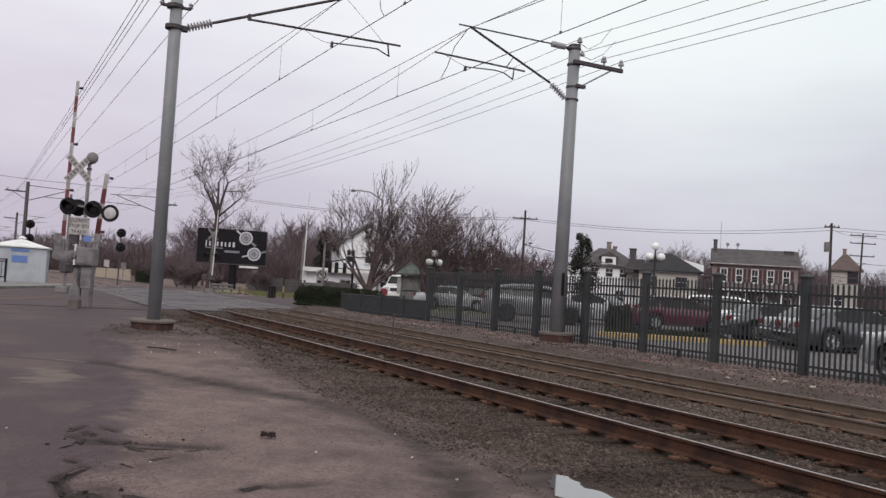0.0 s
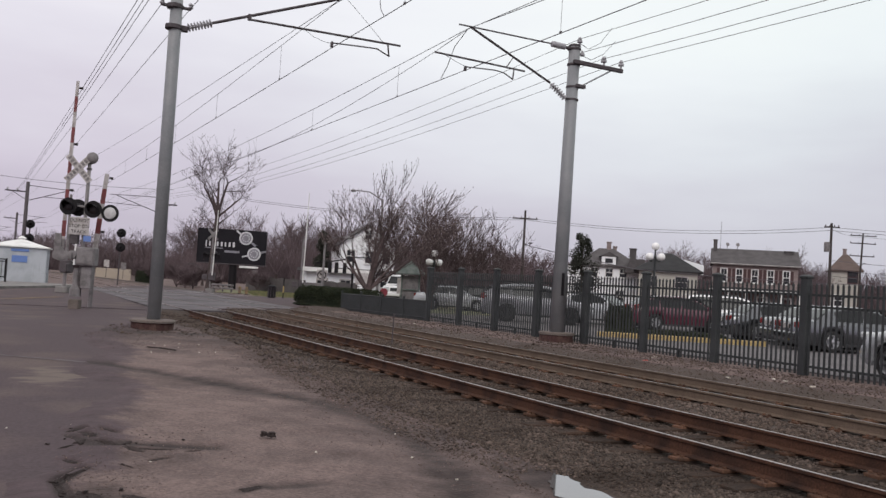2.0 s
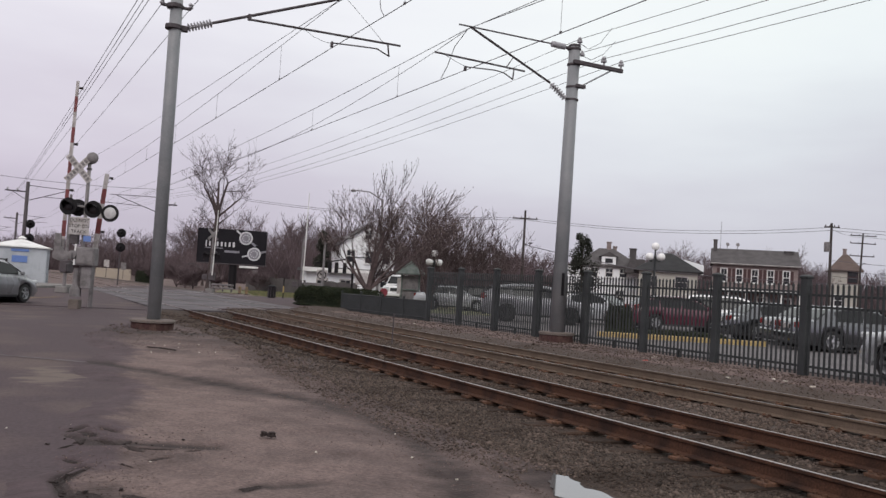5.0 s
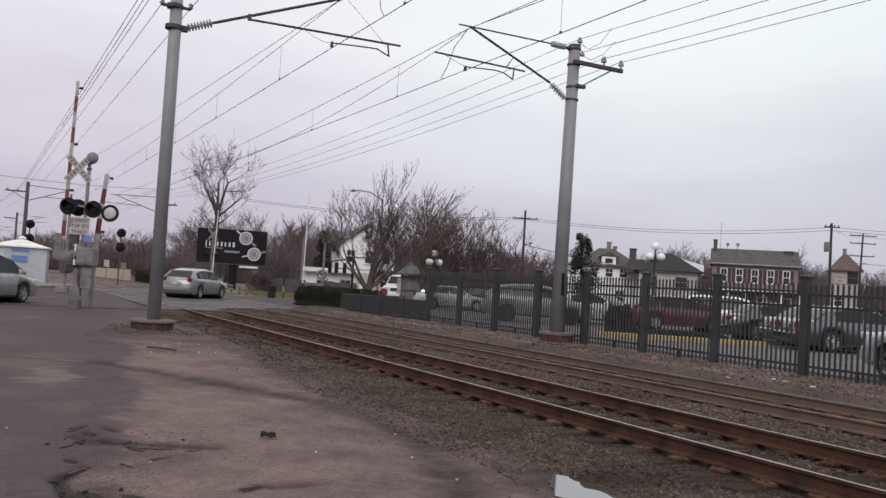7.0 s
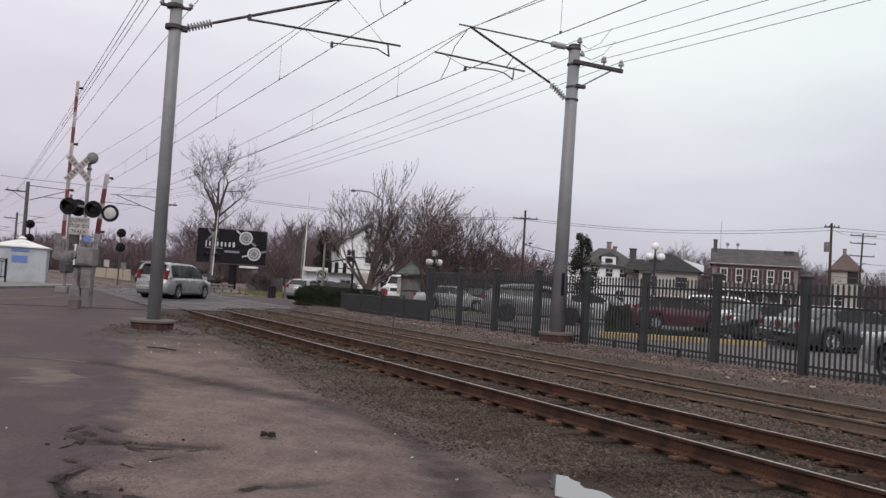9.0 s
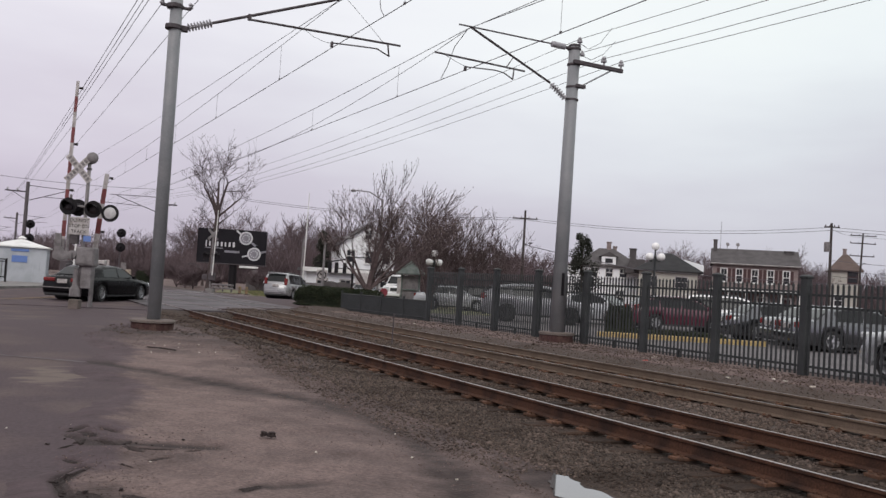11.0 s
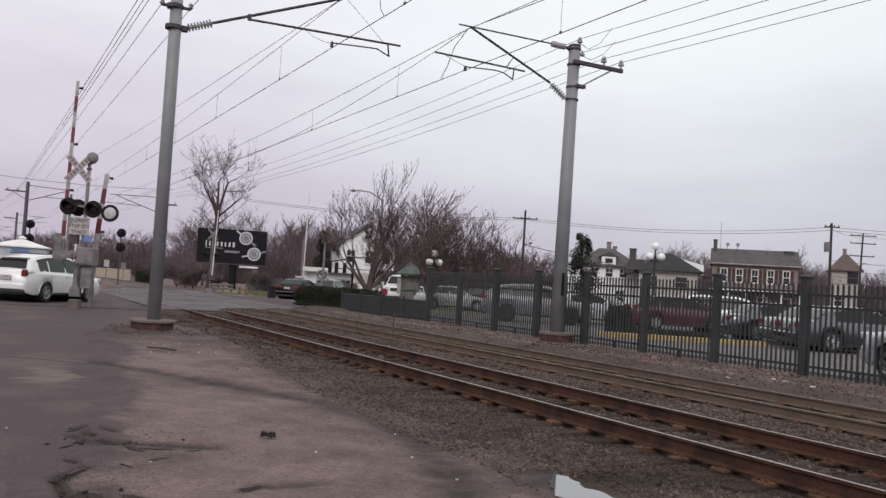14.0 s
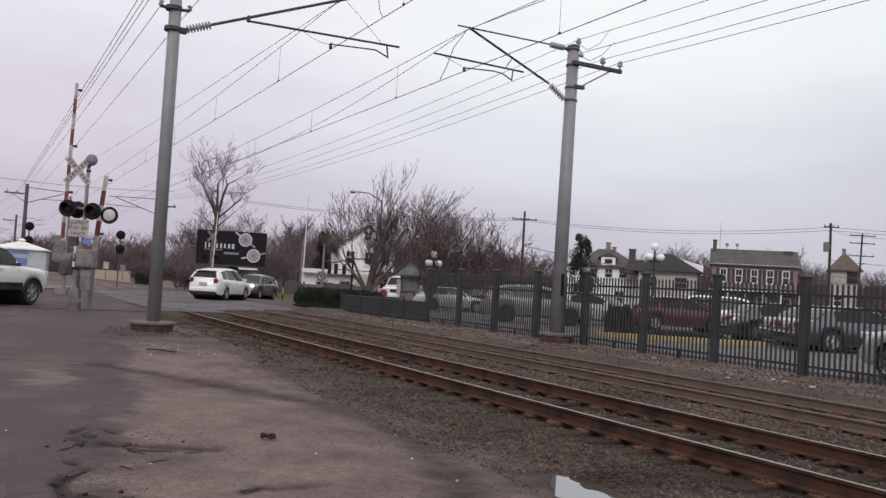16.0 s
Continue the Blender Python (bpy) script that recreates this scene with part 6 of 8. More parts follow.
def gable(parent, w, d, z, rise, material, over=0.35, y0=0.0, wall="siding"):
    """A pitched roof whose gable faces forward, with the gable wall."""
    bm = B()
    a, f, g = w / 2 + over, y0 - over, y0 + d + over
    k = rise / (w / 2) * over
    for s in (-1, 1):
        v = [bm.verts.new(p) for p in ((s * a, f, z - k), (0, f, z + rise), (0, g, z + rise), (s * a, g, z - k))]
        u = [bm.verts.new((p.co.x, p.co.y, p.co.z + 0.18)) for p in v]
        bm.faces.new(v)
        bm.faces.new(u)
        for i in range(4):
            bm.faces.new((v[i], v[(i + 1) % 4], u[(i + 1) % 4], u[i]))
    bmesh.ops.recalc_face_normals(bm, faces=bm.faces)
    roof = part("roof", bm, M[material], parent)
    bm = slab(B(), [(-w / 2, z), (w / 2, z), (0, z + rise)], 0.2, Matrix.Translation((0, y0 + 0.2, 0)) @ FACE)
    part("gable_wall", bm, M[wall], parent)
    return roof


def chimney(parent, x, y, z, h, w=0.55, material="brick"):
    c = part("chimney", box(B(), (x, y, z + h / 2), (w, w, h), bevel=0.02), M[material], parent)
    part("chimney_cap", box(B(), (x, y, z + h + 0.05), (w + 0.14, w + 0.14, 0.12), bevel=0.02), M[material], c)


def house(label, across, ahead, z=0.0, turn=0.0):
    x, y = spot(across, ahead)
    return thing("house", label, "house", (x, y, z), turn=-27.33 - math.degrees(math.atan2(across, ahead)) + turn)


def buildings():
    h = house("white clapboard house with a grey hipped roof and dormer", 20.3, 108, 0.0, 4)
    siding(h, 7.5, 8, 5.35, "siding")
    roof = hip(h, 7.5, 8, 5.35, 2.3, "shingle", ridge=0.22)
    dm = part("dormer", box(B(), (0.1, 0.8, 5.95), (1.7, 1.9, 1.1), bevel=0.02), M["siding"], h)
    part("dormer_roof", slab(B(), [(-1.15, 6.45), (1.15, 6.45), (0, 7.05)], 2.2, Matrix.Translation((0.1, 2.0, 0)) @ FACE), M["shingle"], dm)
    part("dormer_window", box(B(), (0.1, -0.17, 5.95), (0.9, 0.03, 0.55)), M["pane"], dm)
    for x in (-1.6, 0.2, 1.9):
        window(h, x, 4.5, 0.8, 1.0, -0.02)
    window(h, -2.4, 1.6, 0.9, 1.5, -0.02)
    window(h, 1.6, 1.6, 0.9, 1.5, -0.02)
    chimney(h, 0.3, 4, 7.2, 1.2)
    chimney(h, 1.1, 4.4, 7.0, 0.9, 0.45)
    part("side_wing", box(B(), (-3.9, 5, 2.6), (1.6, 4, 5.2)), M["siding"], h)
    part("wing_roof", slab(B(), [(-0.9, 0), (0.9, 0), (0, 1.0)], 4.4, Matrix.Translation((-3.9, 7.2, 5.2)) @ FACE), M["shingle"], h)
    h = house("beige house with a dark hipped roof", 26.2, 102, 0.0, 2)
    siding(h, 6.6, 8, 5.0, "beige")
    hip(h, 6.6, 8, 5.0, 2.2, "darkshingle", ridge=0.12, over=0.6)
    for x in (-1.9, 1.5):
        window(h, x, 3.7, 1.3, 1.2, -0.02, "dirtywhite")
        window(h, x, 1.4, 0.9, 1.3, -0.02, "dirtywhite")
    part("side_roof", slab(B(), [(-3.6, 4.6), (-1.2, 4.6), (-1.2, 6.2), (-3.0, 6.2)], 5, Matrix.Translation((-1.4, 7, 0)) @ FACE), M["shingle"], h)
    chimney(h, -4.1, 3, 5.0, 2.4, 0.8, "shingle")
    part("rear_gable", slab(B(), [(1.6, 4.9), (4.3, 4.9), (4.3, 6.0), (2.0, 6.6)], 3, Matrix.Translation((0, 8, 0)) @ FACE), M["siding"], h)
    h = house("brick row house with white windows and dark red shutters", 37.3, 105, 0.3, 3)
    siding(h, 9.6, 8, 6.2, "brick", boards=False)
    bm = slab(B(), [(-0.6, 6.05), (4.2, 8.15), (8.6, 6.05)], 10.2, pose(-5.1, 0, 0, 90, 0, 90))
    part("roof", bm, M["shingle"], h)
    part("cornice", box(B(), (0, -0.3, 6.06), (10.2, 0.5, 0.15), bevel=0.03), M["dirtywhite"], h)
    for k in range(5):
        window(h, -3.52 + k * 1.76, 4.75, 0.62, 1.5, -0.02, "white", "shutter")
    porch = part("porch_roof", slab(B(), [(-1.9, 2.9), (0.0, 3.35), (0.0, 3.2), (-1.9, 2.75)], 10.2, pose(-5.1, 0, 0, 90, 0, 90)), M["darkshingle"], h)
    part("porch_fascia", box(B(), (0, -1.93, 2.9), (10.2, 0.08, 0.3), bevel=0.01), M["white"], porch)
    for k in range(6):
        part("porch_post", box(B(), (-4.9 + k * 1.96, -1.8, 1.4), (0.16, 0.16, 2.8), bevel=0.02), M["white"], h)
    for x in (-2.6, 0.9, 3.6):
        d = part("door", box(B(), (x, -0.05, 1.2), (1.3, 0.1, 2.4), bevel=0.02), M["white"], h)
        part("door_leaf", box(B(), (x, -0.11, 1.15), (0.9, 0.04, 2.1), bevel=0.01), M["shutter"], d)
    chimney(h, -4.6, 3.5, 7.6, 1.5, 0.45, "shingle")
    chimney(h, 4.0, 3.5, 7.2, 0.8, 1.0, "shingle")
    part("aerial", rod(B(), (-4.0, 3.5, 8.0), (-4.0, 3.5, 11.4), 0.02), M["hardware"], h)
    for x in (-3.2, -2.0):
        part("satellite_dish", turned(B(), [(0.02, 0), (0.16, 0.04), (0.24, 0.11), (0.22, 0.12)], seg=14, m=Matrix.Translation((x, 3.2, 8.6)) @ pose(0, 0, 0, 70, 0, 20)), M["silverbox"], h)
        part("dish_post", rod(B(), (x, 3.3, 7.9), (x, 3.2, 8.6), 0.03), M["hardware"], h)
    h = house("pale house with a brown hipped roof behind bare trees", 60.6, 132, 0.8, 5)
    siding(h, 3.9, 6, 6.9, "beige")
    hip(h, 3.9, 6, 6.9, 2.6, "brownshingle", ridge=0.12, over=0.45)
    window(h, 0.9, 5.9, 1.3, 1.7, -0.02, "shutter")
    window(h, -1.0, 2.3, 1.0, 1.6, -0.02)
    chimney(h, -0.1, 3, 9.0, 1.2, 0.5)
    h = house("white gabled house behind the budding tree", -8.1, 95, 0.0, 8)
    siding(h, 6.0, 9, 5.4, "siding")
    gable(h, 6.0, 9, 5.4, 2.2, "shingle")
    for x in (-1.8, 0.2, 2.0):
        window(h, x, 4.2, 0.8, 1.3, -0.02)
        window(h, x, 1.7, 0.8, 1.3, -0.02)
    window(h, 0.0, 6.6, 0.7, 0.9, -0.02)
    part("porch", box(B(), (0, -1.0, 2.7), (6.4, 2.0, 0.25), bevel=0.03), M["shingle"], h)
    h = house("low white building with a flat grey roof", -10.1, 84, -0.2, 6)
    siding(h, 5.6, 6, 2.4, "siding")
    part("roof", box(B(), (0, 2.9, 2.62), (6.4, 7.2, 0.32), bevel=0.03), M["shingle"], h)
    part("fascia", box(B(), (0, -0.73, 2.62), (6.5, 0.06, 0.40), bevel=0.01), M["white"], h)
    for x in (-1.2, 1.0):
        window(h, x, 1.2, 0.9, 1.1, -0.02, "dirtywhite")
    h = house("low hut with a pale roof edge beside the billboard", -25.7, 90, 0.0, 0)
    siding(h, 1.8, 3, 1.9, "bark", boards=False)
    part("roof", slab(B(), [(-1.3, 1.95), (1.3, 1.95), (0.5, 2.35), (-0.3, 2.35)], 3.6, Matrix.Translation((0, 3.3, 0)) @ FACE), M["darkshingle"], h)
    part("fascia", box(B(), (0, -0.34, 1.98), (2.7, 0.06, 0.12), bevel=0.01), M["silverbox"], h)


buildings()


def shed():
    p = thing("shed", "pale metal shed with a low white pyramid roof", "shed", (1.75, 58.9, 0.20), turn=-6)
    w, d, h = 3.1, 3.1, 2.15
    part("wall", box(B(), (0, d / 2, h / 2), (w, d, h), bevel=0.02), M["shed"], p)
    for k in range(11):
        part("wall_rib", box(B(), (-w / 2 + 0.10 + k * (w - 0.20) / 10, -0.008, h / 2), (0.05, 0.03, h - 0.04)), M["shed"], p)
    for k in range(1, 11):
        part("wall_rib", box(B(), (w / 2 + 0.008, k * d / 11, h / 2), (0.03, 0.05, h - 0.04)), M["shed"], p)
    bm = B()
    o = w / 2 + 0.14
    lo = [bm.verts.new(v) for v in ((-o, -0.14, h), (o, -0.14, h), (o, d + 0.14, h), (-o, d + 0.14, h))]
    hi = [bm.verts.new((v.co.x, v.co.y, h + 0.07)) for v in lo]
    t = bm.verts.new((0, d / 2, h + 0.56))
    for k in range(4):
        bm.faces.new((lo[k], lo[(k + 1) % 4], hi[(k + 1) % 4], hi[k]))
        bm.faces.new((hi[k], hi[(k + 1) % 4], t))
    bm.faces.new(lo[::-1])
    part("roof", bm, M["white"], p)
    part("roof_vent", turned(B(), [(0.2, 0), (0.2, 0.1), (0.28, 0.11), (0.05, 0.25)], (0, d / 2, h + 0.48), 12), M["white"], p)
    for z, s in ((1.98, 0.16), (1.45, 0.40)):
        part("blue_sign", box(B(), (0.05, -0.035, z), (0.85 if s > 0.3 else 1.0, 0.02, s), bevel=0.005), M["blue"], p)
    return p


shed()


def yard_rail():
    p = thing("railing", "low black metal railing beside the shed", "railing", (0.2, 54.5, 0.36), turn=-30)
    for z in (0.25, 1.1, 1.22):
        part("rail_bar", rod(B(), (-3.0, 0, z), (0.95, 0, z), 0.03), M["black"], p)
    for k in range(22):
        part("bar", box(B(), (-2.9 + k * 0.18, 0, 0.66), (0.025, 0.025, 1.0)), M["black"], p)
    for x in (-3.0, 0.95):
        part("post", box(B(), (x, 0, 0.62), (0.08, 0.08, 1.3), bevel=0.01), M["black"], p)


yard_rail()


def billboard():
    a, z = (411 - 784) / 1559 * 95, 95
    x, y = spot(a, z)
    p = thing("billboard", "dark roadside billboard with pale print on a single post", "billboard", (x, y, 0.0), turn=-27.33 + 4)
    part("post", rod(B(), (0.2, 0.4, -0.2), (0.2, 0.4, 4.0), 0.42, 0.42, 18), M["black"], p)
    panel = part("panel", box(B(), (0, 0, 4.38), (7.35, 0.35, 3.75), bevel=0.03), M["billboard"], p)
    part("frame", box(B(), (0, 0.05, 2.52), (7.5, 0.5, 0.12), bevel=0.02), M["hardware"], p)
    part("walkway", box(B(), (2.0, -0.5, 2.30), (1.95, 0.5, 0.22), bevel=0.02), M["white"], p)
    part("walkway", box(B(), (2.65, -0.4, 1.80), (0.55, 0.4, 0.40), bevel=0.02), M["silverbox"], p)
    for bx, bw, bh in ((-2.72, 0.22, 0.66), (-2.34, 0.26, 0.48), (-1.96, 0.34, 0.48), (-1.52, 0.30, 0.48), (-1.08, 0.32, 0.50), (-0.68, 0.26, 0.48), (-0.24, 0.34, 0.48), (0.20, 0.38, 0.54)):
        part("print", box(B(), (bx, -0.185, 4.62), (bw * 0.62, 0.02, bh)), M["print"], panel, "plain pale mark")
    part("print", box(B(), (-1.9, -0.185, 4.18), (1.9, 0.02, 0.10)), M["print2"], panel)
    part("print", box(B(), (0.05, -0.185, 3.86), (1.6, 0.02, 0.24)), M["print2"], panel)
    part("print", turned(B(), [(0.24, 0), (0.24, 0.02), (0.12, 0.03)], seg=18, m=Matrix.Translation((-1.6, -0.17, 3.5)) @ pose(0, 0, 0, 90, 0, 0)), M["print2"], panel)
    for cx, cz, tilt in ((1.46, 5.40, 36), (2.42, 3.74, -16)):
        m = Matrix.Translation((cx, -0.178, cz)) @ pose(0, 0, 0, 90, 0, 0)
        dial = part("watch_face", turned(B(), [(0.72, 0), (0.72, 0.02), (0.70, 0.03)], seg=28, m=m), M["print"], panel, "pale round dial picture")
        part("inner_dial", turned(B(), [(0.56, 0.030), (0.56, 0.036), (0.54, 0.04)], seg=28, m=m), M["print2"], dial)
        for k in range(9):
            w = 0.7 * k + 0.5
            mm = Matrix.Translation((cx + 0.36 * math.cos(w), -0.222, cz + 0.36 * math.sin(w))) @ pose(0, 0, 0, 90, 0, 0)
            part("sub_dial", turned(B(), [(0.075, 0), (0.075, 0.01), (0.05, 0.012)], seg=10, m=mm), M["print"], dial)
        m = Matrix.Translation((cx, -0.176, cz)) @ pose(0, 0, 0, 0, tilt, 0)
        part("strap", box(B(), (-1.0, -0.002, 0), (0.65, 0.012, 0.16), m), M["print"], panel)
        part("strap", box(B(), (1.0, -0.002, 0), (0.65, 0.012, 0.22), m), M["print2"], panel)
    return p


billboard()


# ---- lamps, poles and street things ----
def globe_lamp(label, across, ahead, h):
    x, y = spot(across, ahead)
    p = thing("globe_lamp", label, "street lamp", (x, y, ground_z(x, y)), turn=-20, group="globe lamps in the car park")
    part("base", turned(B(), [(0.22, 0), (0.22, 0.12), (0.14, 0.3), (0.10, 0.7), (0.075, 0.8)], seg=14), M["fence"], p)
    part("column", turned(B(), [(0.07, 0.75), (0.055, h - 0.7), (0.08, h - 0.65), (0.045, h - 0.55), (0.045, h - 0.28)], seg=12), M["fence"], p)
    for k in range(4):
        w = math.pi / 2 * k + 0.5
        c = Vector((math.cos(w) * 0.40, math.sin(w) * 0.40, h - 0.62))
        arm = part("arm", tube(B(), [(0, 0, h - 0.72), (c.x * 0.6, c.y * 0.6, h - 0.86), (c.x, c.y, c.z - 0.16)], 0.025, 6), M["fence"], p)
        part("globe", ball(B(), c, 0.185, 16, 10), M["globe"], p, "white frosted globe", True)
    part("globe", ball(B(), (0, 0, h - 0.10), 0.20, 16, 10), M["globe"], p, "white frosted globe", True)


globe_lamp("lamp post with five white globes among parked cars", (1160 - 784) / 1559 * 44, 44, 4.05)
globe_lamp("lamp post with five white globes near the kiosk", (770 - 784) / 1559 * 51, 51, 3.35)


def utility_pole(label, across, ahead, h, arms, lean=0.0, drum=False, turn=0):
    x, y = spot(across, ahead)
    p = thing("utility_pole", label, "utility pole", (x, y, 0), turn=turn - 27.33, group="timber utility poles")
    part("shaft", rod(B(), (0, 0, -0.2), (lean, 0, h), 0.17, 0.11, 12), M["timber"], p)
    for z, w in arms:
        c = part("crossarm", box(B(), (lean * z / h, -0.14, z), (w, 0.1, 0.13), bevel=0.01), M["timber"], p)
        for k in range(4):
            part("pin_insulator", turned(B(), [(0.02, 0), (0.05, 0.05), (0.05, 0.14), (0.02, 0.18)], (lean * z / h - w / 2 + 0.12 + k * (w - 0.24) / 3, -0.14, z + 0.06), 8), M["hardware"], c)
    if drum:
        part("transformer", turned(B(), [(0.26, 0), (0.28, 0.05), (0.28, 0.85), (0.2, 0.95)], (-0.4, -0.1, h - 2.8), 14), M["silverbox"], p)
    else:
        part("lamp_bracket", rod(B(), (0, -0.1, h * 0.63), (0.7, -0.1, h * 0.66), 0.04), M["hardware"], p)
        part("lamp_head", box(B(), (0.75, -0.1, h * 0.66), (0.35, 0.2, 0.14), bevel=0.03), M["hardware"], p)
    return p


utility_pole("timber utility pole with a crossarm and small lamp", (926 - 784) / 1559 * 95, 95, 10.3, ((9.4, 2.7),))
utility_pole("timber utility pole with a grey transformer drum", (1470 - 784) / 1559 * 85, 85, 10.0, ((9.6, 1.5),), drum=True)
utility_pole("leaning timber utility pole with three crossarms", (1521 - 784) / 1559 * 125, 125, 12.8, ((12.4, 3.7), (11.3, 3.7), (9.5, 3.6)), lean=0.45)


def span_wire(label, pts, r=0.012):
    tagged(part("street_wire", tube(B(), pts, r), M["wire"]), label, "wire", group="street wires")


def at(px, ahead, z):
    x, y = spot((px - 784) / 1559 * ahead, ahead)
    return (x, y, z)


for z0, z1, z2 in ((9.5, 9.6, 12.4), (9.3, 9.3, 11.5)):
    span_wire("thin street wire between timber poles", sag(at(430, 100, z0 + 0.6), at(926, 95, z0), 0.6) + sag(at(926, 95, z0), at(1470, 85, z1), 0.8)[1:] + sag(at(1470, 85, z1), at(1800, 80, z1), 0.3)[1:], 0.02)
span_wire("heavy sagging cable above the car park", sag(at(926, 95, 6.6), at(1130, 92, 4.6), 0.1) + sag(at(1130, 92, 4.6), at(1640, 85, 4.4), 0.3)[1:], 0.035)
span_wire("thin street wire to the far houses", sag(at(1470, 85, 9.4), at(1524, 125, 12.2), 0.2) + [at(1800, 130, 12.2)], 0.02)
for z0, z1 in ((6.4, 6.2), (5.6, 5.0), (4.9, 4.7)):
    span_wire("low service wire to the houses", sag(at(1470, 85, z0), at(1800, 82, z1), 0.25), 0.02)
span_wire("thin street wire along the cross road", sag(at(-60, 75, 8.9), at(300, 82, 9.0), 0.3), 0.018)


def street_lamp(label, px, ahead, h, reach, turn):
    x, y, _ = at(px, ahead, 0)
    p = thing("street_lamp", label, "street lamp", (x, y, -0.1), turn=turn)
    part("column", rod(B(), (0, 0, 0), (0, 0, h), 0.11, 0.07, 12), M["silverbox"], p)
    part("arm", tube(B(), [(0, 0, h - 0.1), (reach * 0.5, 0, h + 0.45), (reach, 0, h + 0.5)], 0.04, 8), M["silverbox"], p)
    part("lamp_head", ball(B(), (reach + 0.2 * (1 if reach > 0 else -1), 0, h + 0.47), 0.22, 12, 8, 0.45), M["silverbox"], p)


street_lamp("grey street lamp with a short curved arm", 575, 64, 4.3, 1.5, -27)
street_lamp("tall street lamp with a long curved arm behind the tree", 672, 62, 7.55, -1.9, -27)


def traffic_lights():
    x, y, _ = at(627, 68, 0)
    p = thing("traffic_light", "black traffic lights hanging from a mast arm", "traffic light", (x, y, 0), turn=-27)
    part("post", rod(B(), (0, 0, -0.1), (0, 0, 3.6), 0.09, 0.08, 12), M["black"], p)
    part("mast_arm", tube(B(), [(-2.9, 0, 2.75), (-1.2, 0, 3.05), (0, 0, 3.35), (2.2, 0, 3.5)], 0.05, 6), M["black"], p)
    for x in (-1.75, -1.25, -0.62):
        part("signal_head", box(B(), (x, -0.15, 2.5), (0.27, 0.28, 0.82), bevel=0.04), M["black"], p)
    part("white_sign", box(B(), (0.75, -0.1, 1.75), (1.0, 0.03, 0.9), bevel=0.01), M["dirtywhite"], p)
    return p


traffic_lights()


def sign_post(name, label, px, ahead, z, w, h, shape, material, mark=None, pole=True, turn=-27, ground=0.0):
    x, y, _ = at(px, ahead, 0)
    p = thing(name, label, "sign", (x, y, ground), turn=turn)
    if pole:
        part("post", rod(B(), (0, 0.03, -0.1), (0, 0.03, z + h / 2), 0.03), M["hardware"], p)
    if shape == "oct":
        out = [(w / 2 / math.cos(math.pi / 8) * math.cos(math.pi / 8 + k * math.pi / 4), w / 2 / math.cos(math.pi / 8) * math.sin(math.pi / 8 + k * math.pi / 4)) for k in range(8)]
    else:
        out = [(-w / 2, -h / 2), (w / 2, -h / 2), (w / 2, h / 2), (-w / 2, h / 2)]
    face = part("face", slab(B(), out, 0.02, Matrix.Translation((0, 0, z)) @ FACE), M[material], p)
    if mark == "ban":
        bm = B()
        ring = [(0.30 * math.cos(k * math.pi / 10), 0.30 * math.sin(k * math.pi / 10)) for k in range(21)]
        tube(bm, [(a, -0.03, z + b) for a, b in ring], 0.04, 4)
        tube(bm, [(-0.2, -0.03, z + 0.2), (0.2, -0.03, z - 0.2)], 0.035, 4)
        part("ban_ring", bm, M["black"], face)
        part("arrow", tube(B(), [(0.1, -0.028, z - 0.22), (0.1, -0.028, z + 0.05), (-0.12, -0.028, z + 0.08)], 0.04, 4), M["black"], face)
    elif mark == "bars":
        for k in range(3):
            part("lettering", box(B(), (0, -0.025, z + h * (0.28 - 0.28 * k)), (w * 0.75, 0.006, h * 0.13)), M["black"], face)
    return p


sign_post("turn_sign", "white no-left-turn sign with a black symbol", 573, 66, 1.95, 0.75, 0.8, "sq", "dirtywhite", "ban", ground=-0.1)
sign_post("stop_sign", "small red octagonal stop sign by the car park", 684, 46, 0.88, 0.42, 0.42, "oct", "stopred", None, ground=0.2)
sign_post("notice_sign", "small white notice on a post", 655, 47, 0.9, 0.18, 0.42, "sq", "dirtywhite", "bars", ground=0.2)
sign_post("notice_sign", "small blue notice beyond the crossing", 222, 100, 1.6, 0.6, 0.8, "sq", "silverbox", None)
sign_post("notice_sign", "small pale notice beyond the crossing", 192, 100, 1.8, 0.6, 0.8, "sq", "dirtywhite", None)


